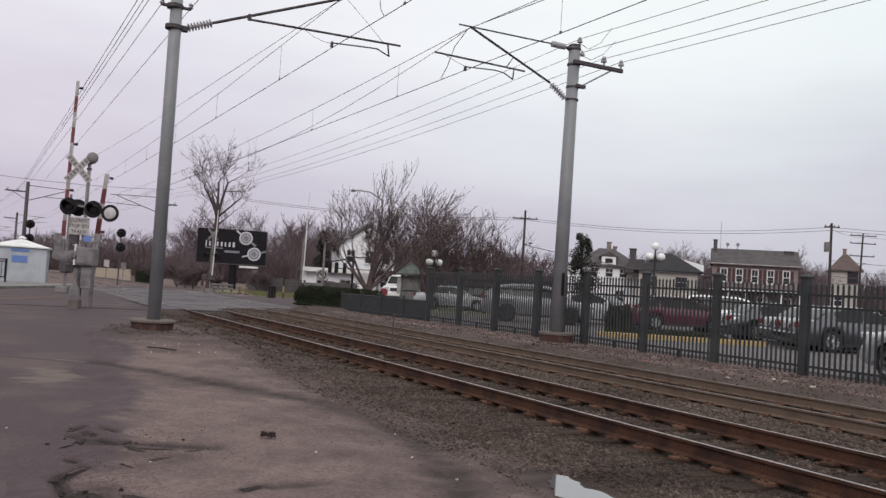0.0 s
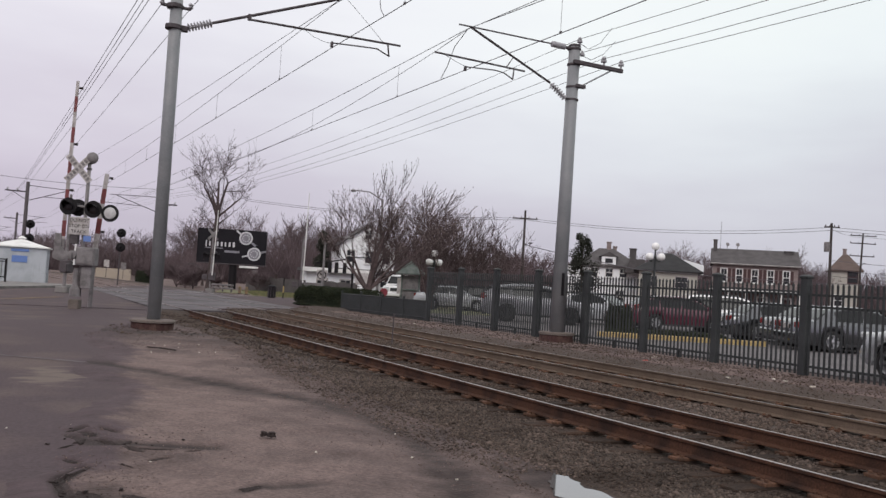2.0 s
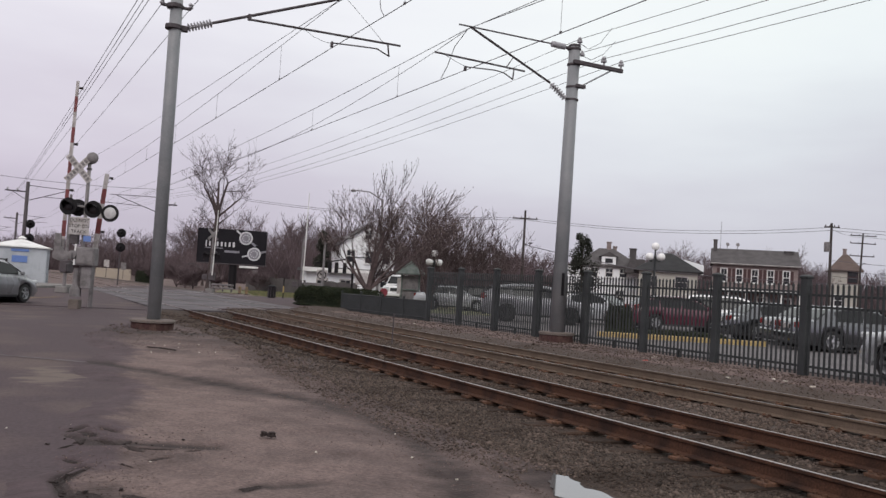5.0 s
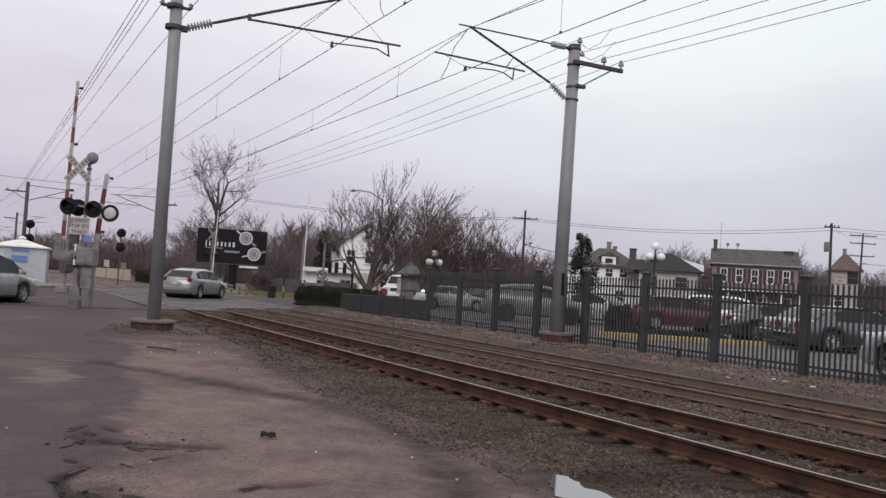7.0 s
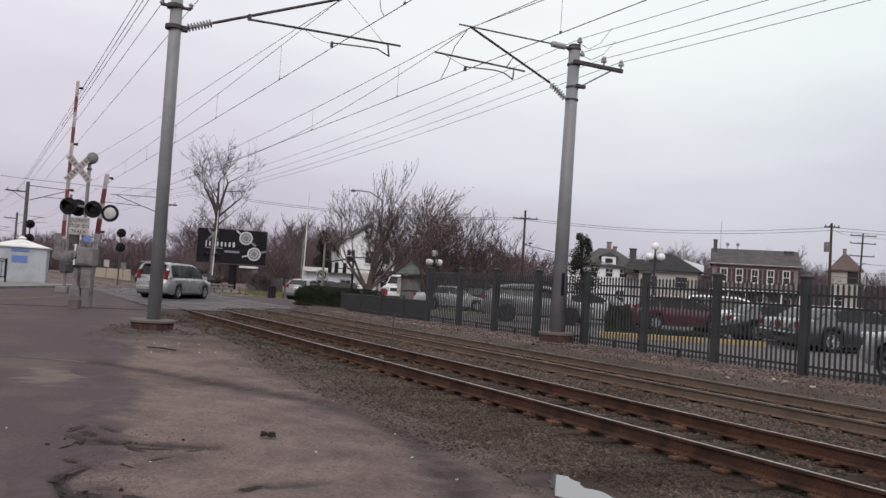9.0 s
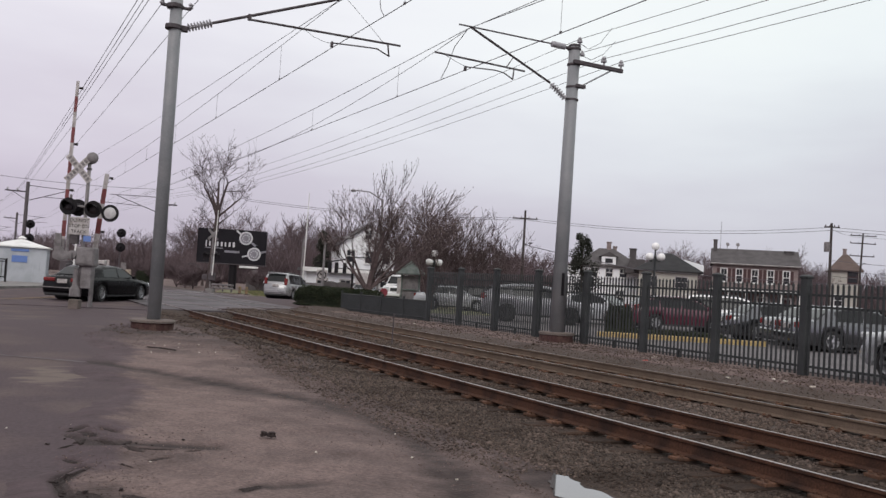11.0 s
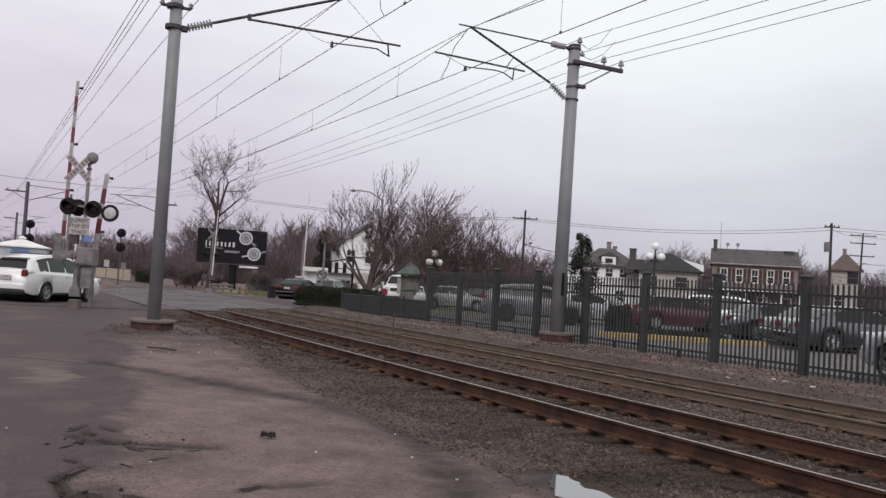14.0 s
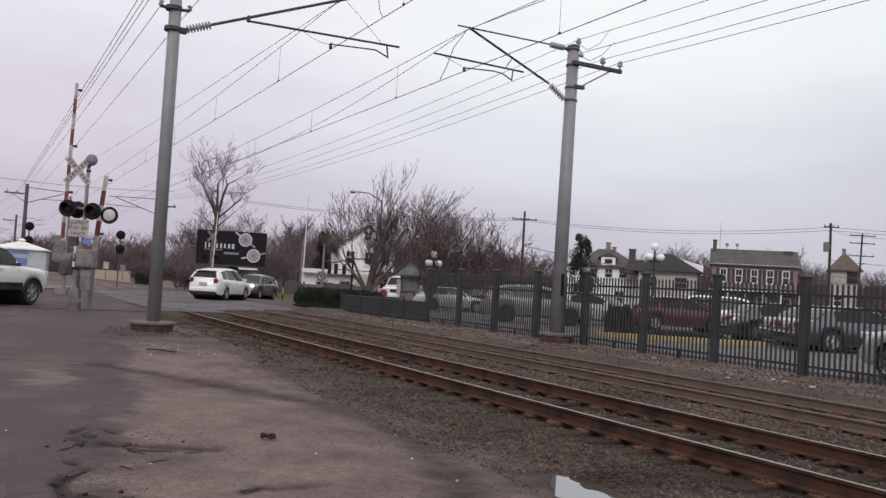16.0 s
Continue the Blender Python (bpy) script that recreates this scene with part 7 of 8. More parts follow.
def kiosk():
    x, y, _ = at(730, 52, 0)
    p = thing("kiosk", "green notice kiosk with a pitched metal roof", "kiosk", (x, y, 0.2), turn=-24)
    for sx in (-0.52, 0.52):
        for sy in (0, 0.8):
            part("post", box(B(), (sx, sy, 0.98), (0.12, 0.12, 1.96), bevel=0.01), M["kioskgreen"], p)
    part("panel", box(B(), (0, 0.06, 1.2), (0.92, 0.05, 1.4), bevel=0.01), M["silverbox"], p)
    part("side_panel", box(B(), (-0.56, 0.4, 1.2), (0.04, 0.7, 1.4), bevel=0.01), M["silverbox"], p)
    part("crossbar", box(B(), (0, -0.01, 1.05), (1.1, 0.07, 0.08), bevel=0.01), M["kioskgreen"], p)
    part("map_board", box(B(), (-0.66, -0.1, 1.25), (0.22, 0.03, 0.95), bevel=0.005), M["dirtywhite"], p)
    bm = B()
    lo = [bm.verts.new(v) for v in ((-0.88, -0.4, 1.95), (0.88, -0.4, 1.95), (0.88, 1.2, 1.95), (-0.88, 1.2, 1.95))]
    hi = [bm.verts.new((v.co.x, v.co.y, 2.02)) for v in lo]
    t = bm.verts.new((0, 0.4, 2.78))
    for k in range(4):
        bm.faces.new((lo[k], lo[(k + 1) % 4], hi[(k + 1) % 4], hi[k]))
        bm.faces.new((hi[k], hi[(k + 1) % 4], t))
    bm.faces.new(lo[::-1])
    roof = part("roof", bm, M["kioskgreen"], p)
    for k in range(5):
        x0 = -0.8 + 0.4 * k
        part("roof_seam", rod(B(), (x0, -0.4, 2.03), (x0 * 0.05, 0.38, 2.77), 0.018, 0.012, 6), M["kioskgreen"], roof)
    part("finial", turned(B(), [(0.04, 2.74), (0.06, 2.8), (0.01, 2.9)], (0, 0.4, 0), 8), M["kioskgreen"], p)


kiosk()


def guard_rail():
    x, y, _ = at(399, 76, 0)
    p = thing("guard_rail", "short pale metal guard rail beside the road", "guard rail", (x, y, -0.1), turn=-50)
    for z in (0.35, 0.62):
        part("beam", box(B(), (0, 0, z), (2.3, 0.06, 0.16), bevel=0.03), M["silverbox"], p)
    for k in (-0.9, 0, 0.9):
        part("post", box(B(), (k, 0.08, 0.33), (0.1, 0.1, 0.7), bevel=0.01), M["roofwood"], p)


guard_rail()
for n, px in enumerate((430, 442)):
    x, y, _ = at(px, 74 - n, 0)
    p = thing("bollard", "yellow bollard on the grass verge", "bollard", (x, y, -0.1), group="yellow bollards")
    part("body", turned(B(), [(0.12, -0.1), (0.12, 0.55), (0.10, 0.60), (0.03, 0.63)], seg=14), M["roadyellow"], p)
    part("collar", turned(B(), [(0.16, -0.02), (0.16, 0.05)], seg=14), M["hardware"], p)
x, y, _ = at(487, 66.5, 0)
bin_ = thing("litter_bin", "dark round litter bin on the verge", "litter bin", (x, y, -0.08))
part("drum", turned(B(), [(0.28, 0), (0.30, 0.1), (0.30, 0.78), (0.27, 0.8)], seg=18), M["black"], bin_)
part("lid", turned(B(), [(0.31, 0.79), (0.31, 0.84), (0.2, 0.93), (0.08, 0.96)], seg=18), M["black"], bin_)
for k in range(9):
    w = 2 * math.pi * k / 9
    part("slat", box(B(), (0.305 * math.cos(w), 0.305 * math.sin(w), 0.42), (0.03, 0.03, 0.66)), M["hardware"], bin_)
x, y, _ = at(507, 67, 0)
mk = thing("marker_post", "black post with a yellow band by the verge", "post", (x, y, -0.1))
part("pole", rod(B(), (0, 0, 0), (0, 0, 1.55), 0.045), M["black"], mk)
part("band", turned(B(), [(0.055, 0.45), (0.055, 0.95)], seg=10), M["yellow"], mk)
x, y, _ = at(558, 65, 0)
case = thing("signal_case", "grey metal signal equipment case", "equipment case", (x, y, -0.1), turn=-30)
part("body", box(B(), (0, 0, 0.66), (1.15, 0.7, 1.25), bevel=0.02), M["silverbox"], case)
part("lid", box(B(), (0, 0, 1.31), (1.25, 0.8, 0.07), bevel=0.02), M["silverbox"], case)
part("door", box(B(), (0, -0.355, 0.66), (1.0, 0.02, 1.05), bevel=0.008), M["silverbox"], case)
part("plinth", box(B(), (0, 0, 0.0), (1.2, 0.75, 0.16), bevel=0.02), M["concrete"], case)


def timber_fence():
    a, b = Vector(at(440, 92, 0)), Vector(at(640, 80, 0))
    p = thing("board_fence", "weathered grey timber board fence behind the verge", "fence", (a.x, a.y, -0.15), turn=math.degrees(math.atan2(b.y - a.y, b.x - a.x)))
    n = int((b - a).length / 0.3)
    me = bpy.data.meshes.new("board")
    bm = box(B(), (0, 0, 0.75), (0.28, 0.03, 1.5))
    bm.to_mesh(me)
    bm.free()
    me.materials.append(M["roofwood"])
    for k in range(n):
        o = new("board", me)
        o.parent, o.location = p, (0.15 + k * 0.3, 0, 0.05 * math.sin(k * 7.3))
    part("fence_rail", box(B(), ((b - a).length / 2, 0.05, 1.2), ((b - a).length, 0.06, 0.1)), M["roofwood"], p)


timber_fence()
bm = B()
rng_k = random.Random(3)
ka, kb = Vector((17.9, 23.3, 0.28)), Vector((22.5, 20.8, 0.28))
kerb = thing("kerb", "worn yellow painted kerb round a planted island", "kerb", (ka.x, ka.y, ka.z), turn=math.degrees(math.atan2(kb.y - ka.y, kb.x - ka.x)))
for k in range(6):
    part("kerb_stone", box(B(), (0.46 + k * 0.92, 0, 0.06), (0.90, 0.18, 0.20), bevel=0.025), M["yellow"], kerb)
hedge("small green shrub on the planted island", 19.0, 24.3, 19.7, 23.7, 0.26, 1.0, 1.05, 7, 3000)
hedge("low green groundcover on the planted island", 19.2, 23.9, 22.4, 21.9, 0.26, 1.3, 0.30, 8, 4000)


# ---- vehicles ----
PAINTS = {
    "silver": paint("silver_car_paint", (0.20, 0.20, 0.215), 0.3, 0.3),
    "warmsilver": paint("warm_silver_car_paint", (0.27, 0.265, 0.275), 0.3, 0.3),
    "white": paint("white_car_paint", (0.72, 0.71, 0.71), 0.25),
    "black": paint("black_car_paint", (0.0040, 0.0036, 0.0045), 0.25),
    "red": paint("dark_red_car_paint", (0.085, 0.015, 0.030), 0.25),
    "grey": paint("grey_car_paint", (0.13, 0.133, 0.142), 0.13, 0.9),
    "midgrey": paint("mid_grey_car_paint", (0.20, 0.204, 0.214), 0.13, 0.9),
    "brown": paint("dark_bronze_car_paint", (0.075, 0.060, 0.052), 0.28, 0.2),
    "palegrey": paint("pale_grey_car_paint", (0.42, 0.43, 0.45), 0.25, 0.2),
}

PAINTS["black"].node_tree.nodes["Principled BSDF"].inputs["Specular IOR Level"].default_value = 0.13
PAINTS["black"].node_tree.nodes["Principled BSDF"].inputs["Coat Weight"].default_value = 0.0


def wheel(parent, x, y, r, w, rim="rim", spokes=5):
    """A tyre with a spoked rim; it turns about its own y axis."""
    s = 1 if y > 0 else -1
    e = new("wheel")
    e.empty_display_size = 0.1
    e.parent, e.location = parent, (x, y, r)
    m = pose(0, 0, 0, -90 * s, 0, 0)
    prof = [(r * 0.66, -w / 2), (r * 0.9, -w / 2), (r * 0.985, -w * 0.34), (r, -w * 0.2), (r, w * 0.2), (r * 0.985, w * 0.34), (r * 0.9, w / 2), (r * 0.66, w / 2)]
    bm = B()
    rings = []
    seg = 24
    for q, h in prof:
        rings.append([bm.verts.new(m @ Vector((q * math.cos(2 * math.pi * k / seg), q * math.sin(2 * math.pi * k / seg), h))) for k in range(seg)])
    for i in range(len(rings)):
        a, b = rings[i], rings[(i + 1) % len(rings)]
        for k in range(seg):
            bm.faces.new((a[k], a[(k + 1) % seg], b[(k + 1) % seg], b[k]))
    part("tyre", bm, M["tyre"], e)
    bm = turned(B(), [(r * 0.66, w * 0.1), (r * 0.66, w * 0.44), (r * 0.62, w * 0.47), (r * 0.58, w * 0.40), (r * 0.56, w * 0.12)], seg=20, m=m)
    turned(bm, [(r * 0.16, w * 0.1), (r * 0.15, w * 0.46), (r * 0.08, w * 0.48)], seg=12, m=m)
    for k in range(spokes):
        box(bm, (r * 0.36, 0, w * 0.36), (r * 0.50, r * 0.17, w * 0.12), m @ pose(0, 0, 0, 0, 0, 360 / spokes * k))
    part("rim", bm, M[rim], e)
    part("brake_disc", turned(B(), [(r * 0.55, w * 0.06), (r * 0.55, w * 0.12)], seg=16, m=m), M["trimblack"], e)
    return e


def car(kind, name, label, colour, L, W, H, wheel_r, fx, rx, sill, belt, shoulder, roof, spec, rim="rim", group=""):
    """A road vehicle. x is forward, the origin lies on the ground under its middle.
    shoulder: (x, z) of bonnet, belt line and boot; roof: (x, z) from the foot of the windscreen to the tail."""
    c = thing(name, label, kind, group=group)
    col = PAINTS[colour]
    arch = wheel_r * 1.14
    n = 72
    bm = B()
    rings = []
    xs = sorted(set([-L / 2 + L * k / n for k in range(n + 1)] + [wx + arch * math.cos(math.pi * k / 10) for wx in (fx, rx) for k in range(11)]))
    for x in xs:
        e = abs(x) / (L / 2)
        w = W / 2 * (1 - 0.16 * max(0, (e - 0.72) / 0.28) ** 2.2)
        low = sill + 0.10 * max(0, (e - 0.86) / 0.14)
        zb = low
        for wx in (fx, rx):
            if abs(x - wx) < arch:
                zb = max(zb, wheel_r + math.sqrt(max(0, arch ** 2 - (x - wx) ** 2)))
        zs = line(shoulder, x)
        zb = min(zb, zs - 0.12)
        mid = max(zb + 0.02, low + (zs - low) * 0.55)
        pts = [(w * 0.93, zb), (w * 0.985, min(zb + 0.10, mid - 0.005)), (w, mid), (w * 0.975, max(mid + 0.01, zs - 0.12)), (w * 0.93, zs - 0.03), (w * 0.84, zs), (w * 0.4, zs + 0.025), (0, zs + 0.03)]
        ring = [bm.verts.new((x, y, z)) for y, z in pts] + [bm.verts.new((x, -y, z)) for y, z in pts[-2::-1]]
        rings.append(ring)
    k = len(rings[0])
    for a, b in zip(rings, rings[1:]):
        for j in range(k - 1):
            bm.faces.new((a[j], b[j], b[j + 1], a[j + 1]))
    bm.faces.new(rings[0])
    bm.faces.new(rings[-1][::-1])
    bmesh.ops.recalc_face_normals(bm, faces=bm.faces)
    for v in bm.verts:
        # tail and nose lean back above the bumpers
        if abs(v.co.x) > L * 0.40 and v.co.z > 0.55:
            v.co.x -= math.copysign(0.13 * (v.co.z - 0.55) * (abs(v.co.x) - L * 0.40) / (L * 0.10), v.co.x)
    body = part("body", bm, col, c, smooth=True)
    # underside and wheel wells
    part("underbody", box(B(), ((fx + rx) / 2, 0, sill + 0.12), (L * 0.93, W * 0.80, 0.2), bevel=0.05), M["trimblack"], c)
    for wx in (fx, rx):
        part("wheel_well", rod(B(), (wx, -W * 0.44, wheel_r * 1.02), (wx, W * 0.44, wheel_r * 1.02), arch * 0.985, arch * 0.985, 20), M["trimblack"], c)

    wb, wt = W / 2 * 0.93, W / 2 * spec.get("tumble", 0.74)

    def tum(z):
        return wb + (wt - wb) * max(0, z - belt) / (H - belt)
    # cabin
    x0, x1 = roof[-1][0], roof[0][0]
    table = sorted(roof)
    bm = B()
    rings = []
    for x in sorted(set([x0 + (x1 - x0) * j / 30 for j in range(31)] + [p[0] for p in roof])):
        z = max(belt + 0.005, line(table, x))
        zl = min(line(shoulder, x), z) - 0.03
        edge = max(belt, z - 0.09)
        pts = [(wb, zl), (tum(edge), edge), (tum(z) * 0.90, z - 0.02), (tum(z) * 0.5, z + 0.008), (0, z + 0.012)]
        rings.append([bm.verts.new((x, y, q)) for y, q in pts] + [bm.verts.new((x, -y, q)) for y, q in pts[-2::-1]])
    k = len(rings[0])
    for a, b in zip(rings, rings[1:]):
        for j in range(k - 1):
            bm.faces.new((a[j], b[j], b[j + 1], a[j + 1]))
    bm.faces.new(rings[0])
    bm.faces.new(rings[-1][::-1])
    bmesh.ops.recalc_face_normals(bm, faces=bm.faces)
    part("cabin", bm, col, c, smooth=True)
    # side windows, set in a dark surround
    panes = list(spec["windows"])
    around = (min(p[0] for p in panes) - 0.05, max(p[1] for p in panes) + 0.05)
    for xa, xb in [around] + panes:
        rim_piece = (xa, xb) == around
        grow_by, proud = (0.028, 0.004) if rim_piece else (0.0, 0.010)
        for s in (-1, 1):
            bm = B()
            cols = 14 if rim_piece else 6
            up, dn = [], []
            for j in range(cols + 1):
                x = xa + (xb - xa) * j / cols
                top = max(belt + 0.05, min(line(table, x) - 0.115, H - 0.13)) + grow_by
                dn.append(bm.verts.new((x, s * (tum(belt + 0.03) + proud), belt + 0.03 - grow_by)))
                up.append(bm.verts.new((x, s * (tum(top) + proud), top)))
            for j in range(cols):
                bm.faces.new((dn[j], dn[j + 1], up[j + 1], up[j]))
            g = bmesh.ops.extrude_face_region(bm, geom=bm.faces[:])
            for v in [q for q in g["geom"] if isinstance(q, bmesh.types.BMVert)]:
                v.co.y -= s * 0.02
            bmesh.ops.recalc_face_normals(bm, faces=bm.faces)
            part("window_surround" if rim_piece else "side_window", bm, M["trimblack"] if rim_piece else M["carglass"], c)
    # windscreen and rear window
    for name_, (pa, pb) in (("windscreen", (roof[0], roof[1])), ("rear_window", spec.get("rear", (roof[-1], roof[-2])))):
        bm = B()
        out = 1 if name_ == "windscreen" else -1
        vs = []
        for f in (0.10, 0.90):
            x, z = pa[0] + (pb[0] - pa[0]) * f, pa[1] + (pb[1] - pa[1]) * f
            slope = Vector((pb[1] - pa[1], 0, -(pb[0] - pa[0]))).normalized()
            if slope.x * out < 0:
                slope = -slope
            half = tum(z) * ((0.88 if f > 0.5 else 0.93) if out > 0 else (0.78 if f > 0.5 else 0.84))
            vs.append([bm.verts.new(Vector((x, y * half, z + 0.012 * (1 - abs(y)))) + slope * 0.016) for y in (-1, -0.5, 0, 0.5, 1)])
        for j in range(4):
            bm.faces.new((vs[0][j], vs[0][j + 1], vs[1][j + 1], vs[1][j]))
        part(name_, bm, M["carglass"], c)
    # lamps, bumpers, plates, mirrors, handles, door gaps
    zt, zh = spec["tail_z"], spec["head_z"]
    for s in (-1, 1):
        part("tail_lamp", box(B(), (-L / 2 + 0.12, s * W * (0.425 - spec.get("tail_w", 0.11) / 2), zt), (0.24, W * spec.get("tail_w", 0.11), spec.get("tail_h", 0.22)), bevel=0.03), M["taillight"], c)
        part("head_lamp", box(B(), (L / 2 - 0.10, s * W * 0.325, zh), (0.24, W * 0.17, spec.get("head_h", 0.16)), bevel=0.04), M["headon"] if spec.get("lit") else M["headlight"], c)
        part("mirror", box(B(), (x1 - 0.42, s * (W / 2 + 0.05), belt + 0.05), (0.10, 0.16, 0.12), bevel=0.03), col if not spec.get("black_mirror") else M["trimblack"], c)
        for xh in spec["handles"]:
            part("door_handle", box(B(), (xh, s * (W / 2 * 0.985), belt - 0.10), (0.18, 0.035, 0.03), bevel=0.008), col, c)
        for xd in spec["doors"]:
            part("door_gap", box(B(), (xd, s * (W / 2 * 0.957), (sill + belt) / 2 + 0.06), (0.010, 0.06, belt - sill - 0.34)), M["trimblack"], c)
        part("side_sill", box(B(), ((fx + rx) / 2, s * W * 0.468, sill + 0.05), (fx - rx - 2.1 * arch, 0.07, 0.10), bevel=0.02), M["trimblack"], c)
    part("rear_bumper", box(B(), (-L / 2 + 0.06, 0, sill + 0.27), (0.22, W * 0.80, 0.24), bevel=0.05), col, c)
    part("rear_valance", box(B(), (-L / 2 + 0.10, 0, sill + 0.07), (0.18, W * 0.78, 0.17), bevel=0.04), M["trimblack"], c)
    part("front_bumper", box(B(), (L / 2 - 0.07, 0, sill + 0.22), (0.22, W * 0.80, 0.24), bevel=0.05), col, c)
    part("grille", box(B(), (L / 2 - 0.02, 0, zh - 0.03), (0.08, W * 0.40, 0.20), bevel=0.02), M["trimblack"], c)
    part("plate", box(B(), (-L / 2 - 0.015, 0, spec["plate_z"]), (0.04, 0.42, 0.16), bevel=0.01), M["dirtywhite"], c)
    for wx in (fx, rx):
        for s in (-1, 1):
            wheel(c, wx, s * (W / 2 - 0.115), wheel_r, 0.215, rim, spec.get("spokes", 5))
    return c


def hatchback(label, colour, group=""):
    return car("hatchback", "hatchback", label, colour, 4.4, 1.78, 1.50, 0.32, 1.34, -1.28, 0.20, 0.96,
               [(-2.2, 0.88), (-2.1, 0.98), (-1.5, 1.02), (0.6, 0.96), (1.25, 0.92), (1.9, 0.78), (2.2, 0.58)],
               [(1.45, 0.93), (0.55, 1.40), (-0.1, 1.50), (-0.9, 1.48), (-1.55, 1.38), (-2.10, 1.0)],
               dict(windows=((-0.10, 0.92), (-1.08, -0.16), (-1.58, -1.14)), tail_z=0.93, tail_h=0.22, head_z=0.70, handles=(-0.05, -1.0), doors=(0.95, -0.15, -1.05), plate_z=0.72), group=group)


def minivan(label, colour, group=""):
    c = car("minivan", "minivan", label, colour, 4.8, 1.84, 1.70, 0.33, 1.45, -1.42, 0.20, 1.00,
            [(-2.4, 0.92), (-2.3, 1.02), (0.9, 1.00), (1.5, 0.97), (2.1, 0.82), (2.4, 0.60)],
            [(1.70, 0.95), (0.80, 1.56), (0.3, 1.68), (-1.6, 1.70), (-2.12, 1.62), (-2.36, 1.02)],
            dict(windows=((0.15, 1.15), (-1.0, 0.05), (-2.0, -1.1)), tail_z=1.12, tail_h=0.42, head_z=0.74, handles=(0.1, -0.85), doors=(1.2, 0.1, -1.05), plate_z=0.86), group=group)
    for s in (-1, 1):
        part("roof_rail", rod(B(), (0.2, s * 0.60, 1.72), (-1.9, s * 0.60, 1.74), 0.02), M["trimblack"], c)
    part("rear_spoiler", box(B(), (-2.25, 0, 1.67), (0.28, 1.2, 0.05), bevel=0.02), PAINTS[colour], c)
    return c


def sedan(label, colour, group="", taxi=False, L=5.0, lit=False):
    k = L / 5.3
    c = car("sedan", "sedan", label, colour, L, 1.95 if taxi else 1.82, 1.45, 0.33, 1.63 * k, -1.40 * k, 0.19, 0.94,
            [(-2.65 * k, 0.82), (-2.5 * k, 0.93), (-1.3 * k, 0.97), (0.8, 0.95), (1.2 * k, 0.93), (2.3 * k, 0.80), (2.65 * k, 0.60)],
            [(1.25 * k, 0.94), (0.40 * k, 1.37), (-0.1, 1.44), (-0.9 * k, 1.43), (-1.35 * k, 1.33), (-1.95 * k, 0.97)],
            dict(windows=((-0.15, 0.75 * k), (-1.25 * k, -0.25)), tail_z=0.80, tail_h=0.15 if taxi else 0.20, tail_w=0.26 if taxi else 0.14, head_z=0.68, handles=(-0.1, -1.1 * k), doors=(0.95 * k, -0.2, -1.25 * k), plate_z=0.75, lit=lit), group=group)
    if taxi:
        part("roof_sign", box(B(), (-0.2, 0, 1.56), (0.24, 0.62, 0.17), bevel=0.03), M["dirtywhite"], c, "small pale roof sign")
        part("bumper_strip", box(B(), (-L / 2 - 0.03, 0, 0.50), (0.05, 1.6, 0.05), bevel=0.01), M["silverbox"], c)
    return c


def crossover(label, colour, group="", H=1.66, lit=False, rim="rim", L=4.65):
    c = car("suv", "suv", label, colour, L, 1.82, H, 0.355, 1.36, -1.32, 0.26, 1.06,
            [(-L / 2, 0.98), (-L / 2 + 0.12, 1.10), (-1.4, 1.12), (0.7, 1.05), (1.3, 1.02), (2.0, 0.90), (L / 2, 0.66)],
            [(1.42, 1.02), (0.52, H - 0.08), (-0.1, H), (-1.1, H - 0.03), (-1.75, H - 0.13), (-2.0, H - 0.20), (-L / 2 + 0.10, 1.12)],
            dict(windows=((-0.1, 0.92), (-1.1, -0.2), (-1.72, -1.18)), tail_z=1.02, tail_h=0.24, head_z=0.84, handles=(-0.05, -1.0), doors=(0.98, -0.15, -1.08), plate_z=0.84, tumble=0.66, lit=lit), rim=rim, group=group)
    part("rear_spoiler", box(B(), (-2.0, 0, H - 0.16), (0.26, 1.12, 0.045), bevel=0.02), PAINTS[colour], c)
    part("lower_cladding", box(B(), (-L / 2 + 0.09, 0, 0.40), (0.24, 1.50, 0.20), bevel=0.05), M["trimblack"], c)
    for s in (-1, 1):
        for wx in (1.36, -1.32):
            arc = [(wx + 0.425 * math.cos(math.pi * k / 12), s * 0.885, 0.355 + 0.425 * math.sin(math.pi * k / 12)) for k in range(13)]
            part("wheel_flare", tube(B(), arc, 0.028, 6), M["trimblack"] if colour == "brown" else PAINTS[colour], c)
        part("roof_rail", rod(B(), (0.2, s * 0.54, H + 0.03), (-1.5, s * 0.54, H + 0.0), 0.018), M["trimblack"], c)
    return c


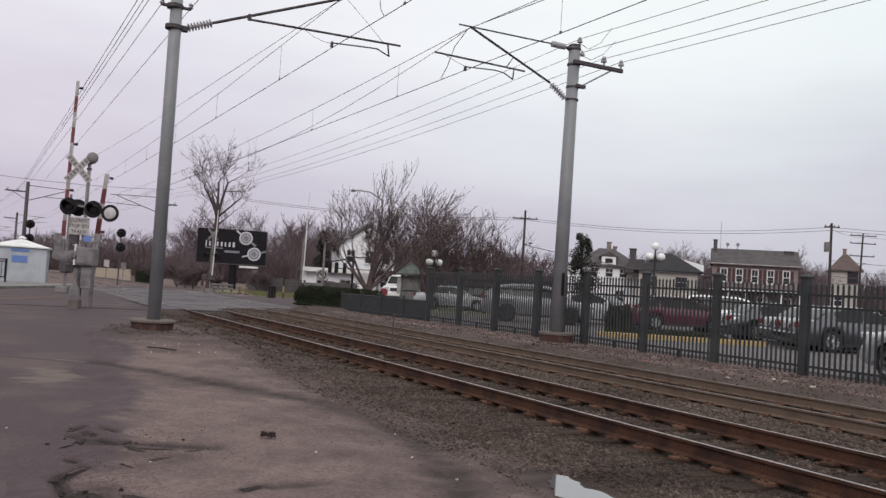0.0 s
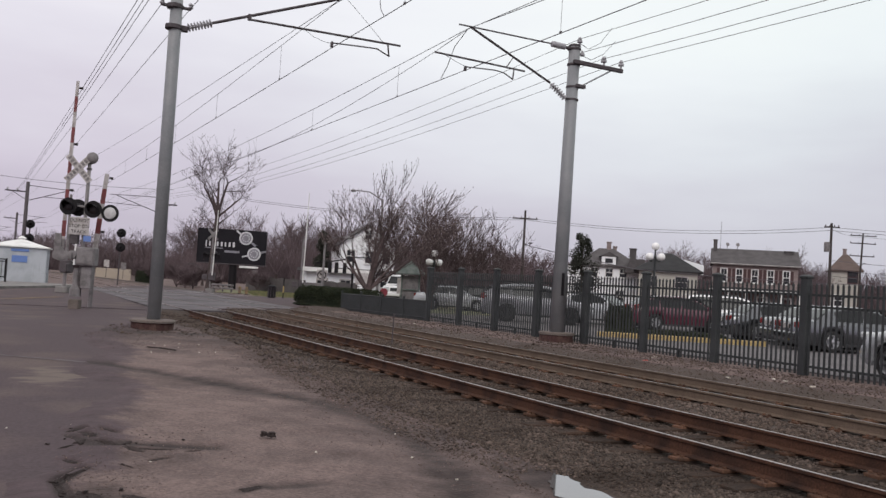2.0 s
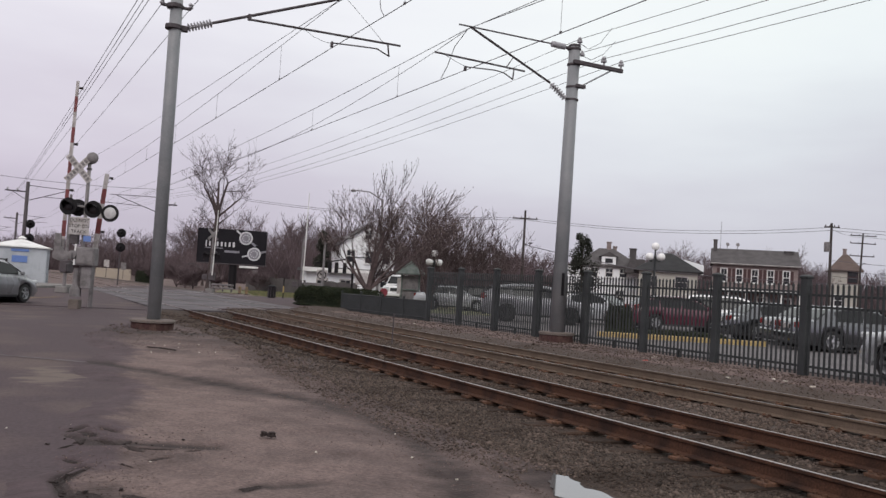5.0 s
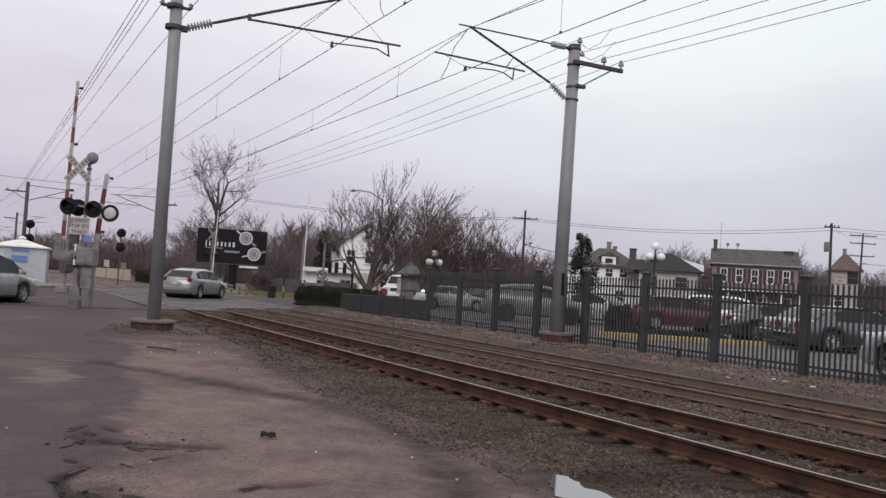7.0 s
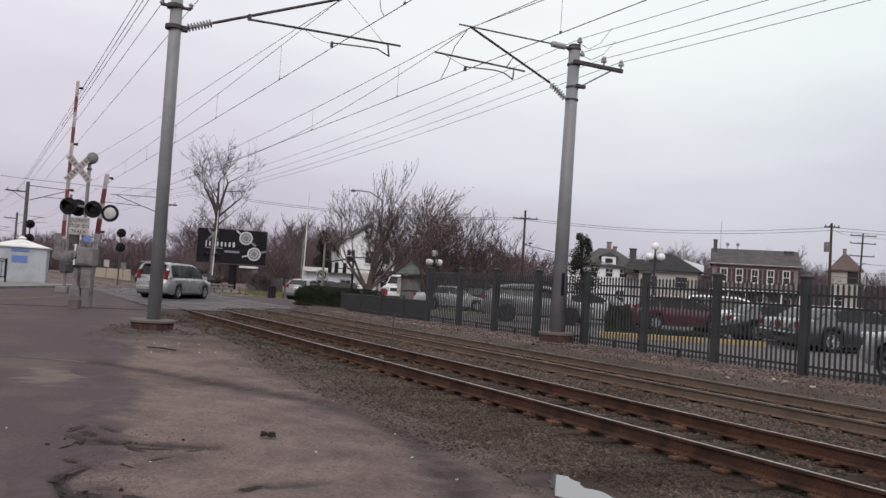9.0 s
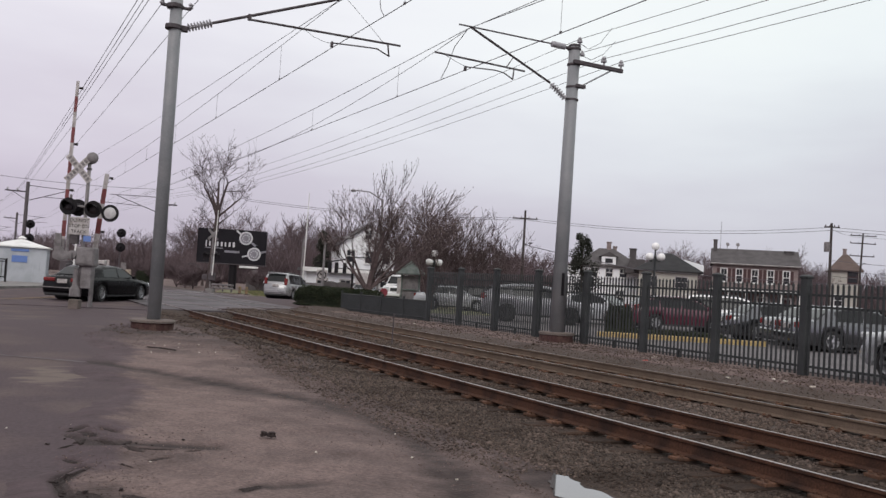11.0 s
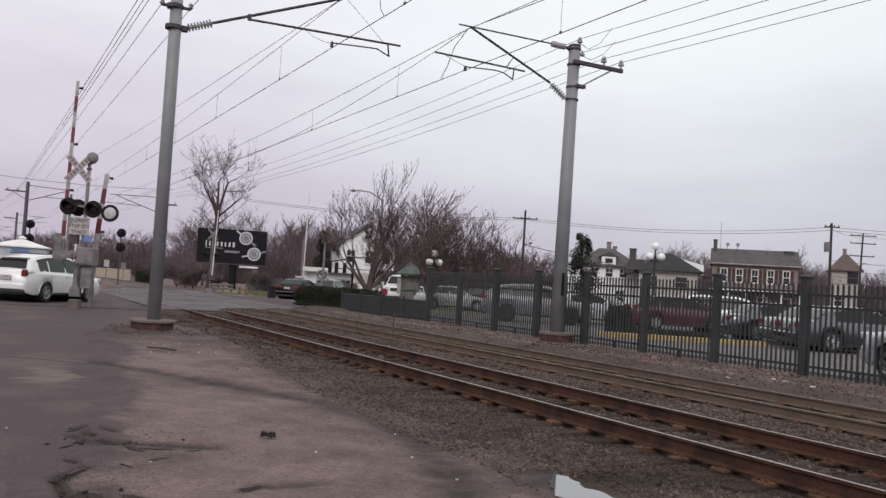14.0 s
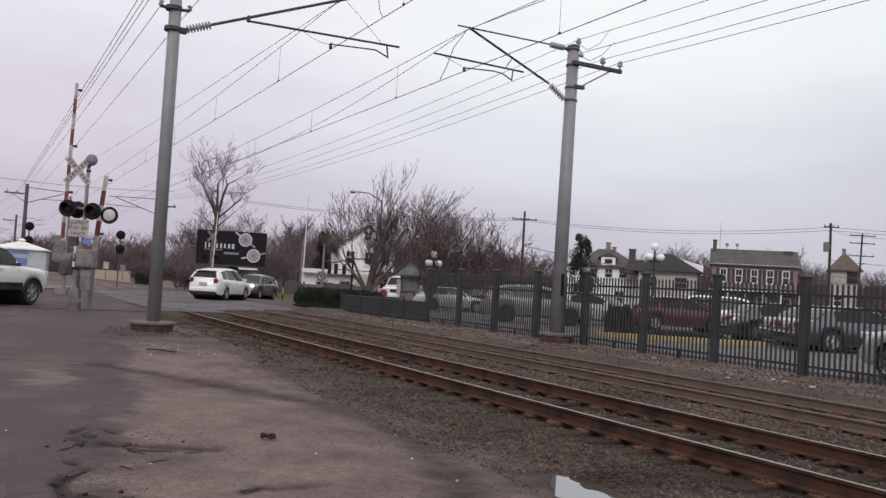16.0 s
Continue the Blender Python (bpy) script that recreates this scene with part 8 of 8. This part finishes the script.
def pickup(label, colour, group=""):
    c = car("pickup truck", "pickup_truck", label, colour, 5.9, 2.02, 2.04, 0.43, 1.85, -1.85, 0.50, 1.33,
            [(-2.95, 1.28), (-2.85, 1.34), (-0.75, 1.34), (0.9, 1.33), (1.4, 1.32), (2.5, 1.25), (2.95, 1.02)],
            [(1.35, 1.33), (0.60, 1.95), (0.1, 2.03), (-0.35, 2.03), (-0.55, 1.97), (-0.75, 1.37)],
            dict(windows=((0.18, 0.95), (-0.45, 0.08)), tail_z=1.10, tail_h=0.40, head_z=1.06, head_h=0.26, handles=(0.15, -0.4), doors=(1.05, 0.12, -0.62), plate_z=0.80, black_mirror=True, spokes=6))
    part("bed_floor", box(B(), (-1.85, 0, 1.30), (1.9, 1.5, 0.06)), M["trimblack"], c)
    for s in (-1, 1):
        part("bed_rail", box(B(), (-1.85, s * 0.88, 1.38), (2.0, 0.10, 0.08), bevel=0.02), M["trimblack"], c)
        for wx in (1.85, -1.85):
            arc = [(wx + 0.52 * math.cos(math.pi * k / 12), s * 0.995, 0.43 + 0.52 * math.sin(math.pi * k / 12)) for k in range(13)]
            part("wheel_flare", tube(B(), arc, 0.045, 6), M["trimblack"], c)
        part("lower_panel", box(B(), (0.0, s * 0.985, 0.66), (2.6, 0.06, 0.26), bevel=0.02), PAINTS["grey"], c)
    return c


# parked behind the fence
def park(c, px, ahead, heading, z=0.285):
    x, y = spot((px - 784) / 1559 * ahead, ahead)
    c.matrix_world = pose(x, y, ground_z(x, y) + 0.004, 0, 0, 90 - heading)


G = "parked cars behind the fence"
park(crossover("pale silver estate car parked behind the picket fence", "silver", G, 1.62, L=4.75, rim="trimblack"), 955, 38, 118)
park(sedan("pale silver sedan parked beyond the kiosk and fence", "palegrey", G, L=4.6), 808, 52, 120)
park(hatchback("dark hatchback parked beside the dark sedan", "black", G), 868, 52, 128)
park(sedan("pale silver sedan parked by the planted island", "palegrey", G, L=4.5), 1066, 41, 150)
park(hatchback("dark red hatchback parked behind the planted island", "red", G), 1205, 39, 112)
park(minivan("white van parked beside the grey sedans", "white", G), 1300, 46, 140)
park(sedan("dark grey sedan with a bright roof line", "grey", G, L=4.7), 1385, 33.5, 112)
park(sedan("mid-grey sedan parked between two others", "midgrey", G, L=4.7), 1478, 31.0, 112)
park(sedan("dark grey sedan parked at the end of the row", "grey", G, L=4.7), 1520, 28.4, 112)
fender = crossover("silver car with alloy wheels just behind the fence", "palegrey", G)
fender.matrix_world = pose(16.28, 9.74, ground_z(16.2, 9.8) + 0.004, 0, 0, 77)
park(pickup("white pickup truck parked beside the kiosk", "white", G), 716, 60, 212)

# driving over the crossing
silver_hatch = hatchback("silver hatchback driving over the level crossing", "silver")
silver_van = minivan("silver minivan with roof rails driving over the crossing", "warmsilver")
black_taxi = sedan("black taxi sedan with a pale roof sign", "black", taxi=True, L=5.35)
white_suv = crossover("white crossover car driving over the level crossing", "white", H=1.71, L=4.8)
white_pickup = pickup("white pickup truck with dark flares approaching the crossing", "white")
dark_suv = crossover("dark bronze car with lit headlamps driving towards the crossing", "brown", H=1.68, lit=True)


# ---- what moves ----
LANE, WAY = (9.62, 44.97), (0.6018, 0.7986)


def drive(c, table, v0, v1, aside=0.0, back=False):
    """Keys a vehicle along its lane by a table of (seconds, metres), rolling its wheels; v0 and v1 are its speeds before and after."""
    t0, s0 = table[0]
    t1, s1 = table[-1]

    def place(t):
        if t < t0:
            return s0 - v0 * (t0 - t)
        if t > t1:
            return s1 + v1 * (t - t1)
        return line(table, t)
    rows = []
    marks = [0.0] + [k * 0.5 for k in range(1, 32)] + [16.0]
    for t in marks:
        s = place(t)
        x, y = LANE[0] + WAY[0] * s + aside * WAY[1], LANE[1] + WAY[1] * s - aside * WAY[0]
        zf, zr = ground_z(x + WAY[0] * 1.3, y + WAY[1] * 1.3), ground_z(x - WAY[0] * 1.3, y - WAY[1] * 1.3)
        tilt = math.degrees(math.atan2(zf - zr, 2.6))
        rows.append((t, pose(x, y, (zf + zr) / 2 + 0.002, 0, tilt if back else -tilt, 53 + (180 if back else 0))))
    walk(c, rows)
    for w in [o for o in c.children if o.name.startswith("wheel") and o.type == "EMPTY"]:
        r = w.location.z
        px, py = w.location.x, w.location.y
        turns = []
        for k in range(481):
            t = 16.0 * k / 480
            if not (t0 - 1.5 <= t <= t1 + 1.5) and 0 < k < 480:
                continue
            sign = -1 if back else 1
            turns.append((t, pose(px, py, r, 0, math.degrees(sign * (place(max(t0 - 1.5, min(t, t1 + 1.5))) - s0) / r) % 360, 0)))
        walk(w, turns)


def motions():
    drive(silver_hatch, [(6.3, -4.88), (6.5, -3.25), (6.8, -0.72), (7.0, 1.04), (7.3, 3.68), (7.5, 5.53), (7.8, 8.2), (8.0, 10.1), (8.2, 12.06), (8.4, 13.78)], 8.1, 8.6, aside=-0.7)
    drive(silver_van, [(7.0, -15.65), (7.3, -13.65), (7.8, -9.80), (8.0, -8.44), (8.2, -7.16), (8.4, -5.55), (8.6, -4.06), (8.8, -2.65), (9.0, -1.22), (9.2, 0.28), (10.2, 8.3), (11.3, 17.6), (11.6, 20.3)], 6.6, 9.0, aside=-0.7)
    drive(black_taxi, [(11.3, -5.47), (11.6, -3.01), (12.0, 0.5), (12.4, 3.83), (12.8, 7.25), (13.2, 10.60), (13.5, 13.20), (13.8, 15.75)], 8.2, 9.0, aside=-0.7)
    drive(white_suv, [(13.5, -15.42), (14.0, -11.57), (14.5, -7.75), (14.7, -6.24), (15.0, -3.82), (15.3, -1.42), (15.6, 1.04), (15.8, 2.74), (16.0, 4.33)], 7.7, 8.0, aside=-0.7)
    drive(white_pickup, [(15.8, -17.64), (16.0, -15.69)], 9.8, 9.8, aside=-0.7)
    drive(dark_suv, [(14.5, 29.4), (15.0, 24.6), (15.3, 21.8), (15.4, 20.52), (15.6, 18.82), (15.8, 17.26), (16.0, 15.89)], -7.1, -6.9, aside=-3.3, back=True)


motions()
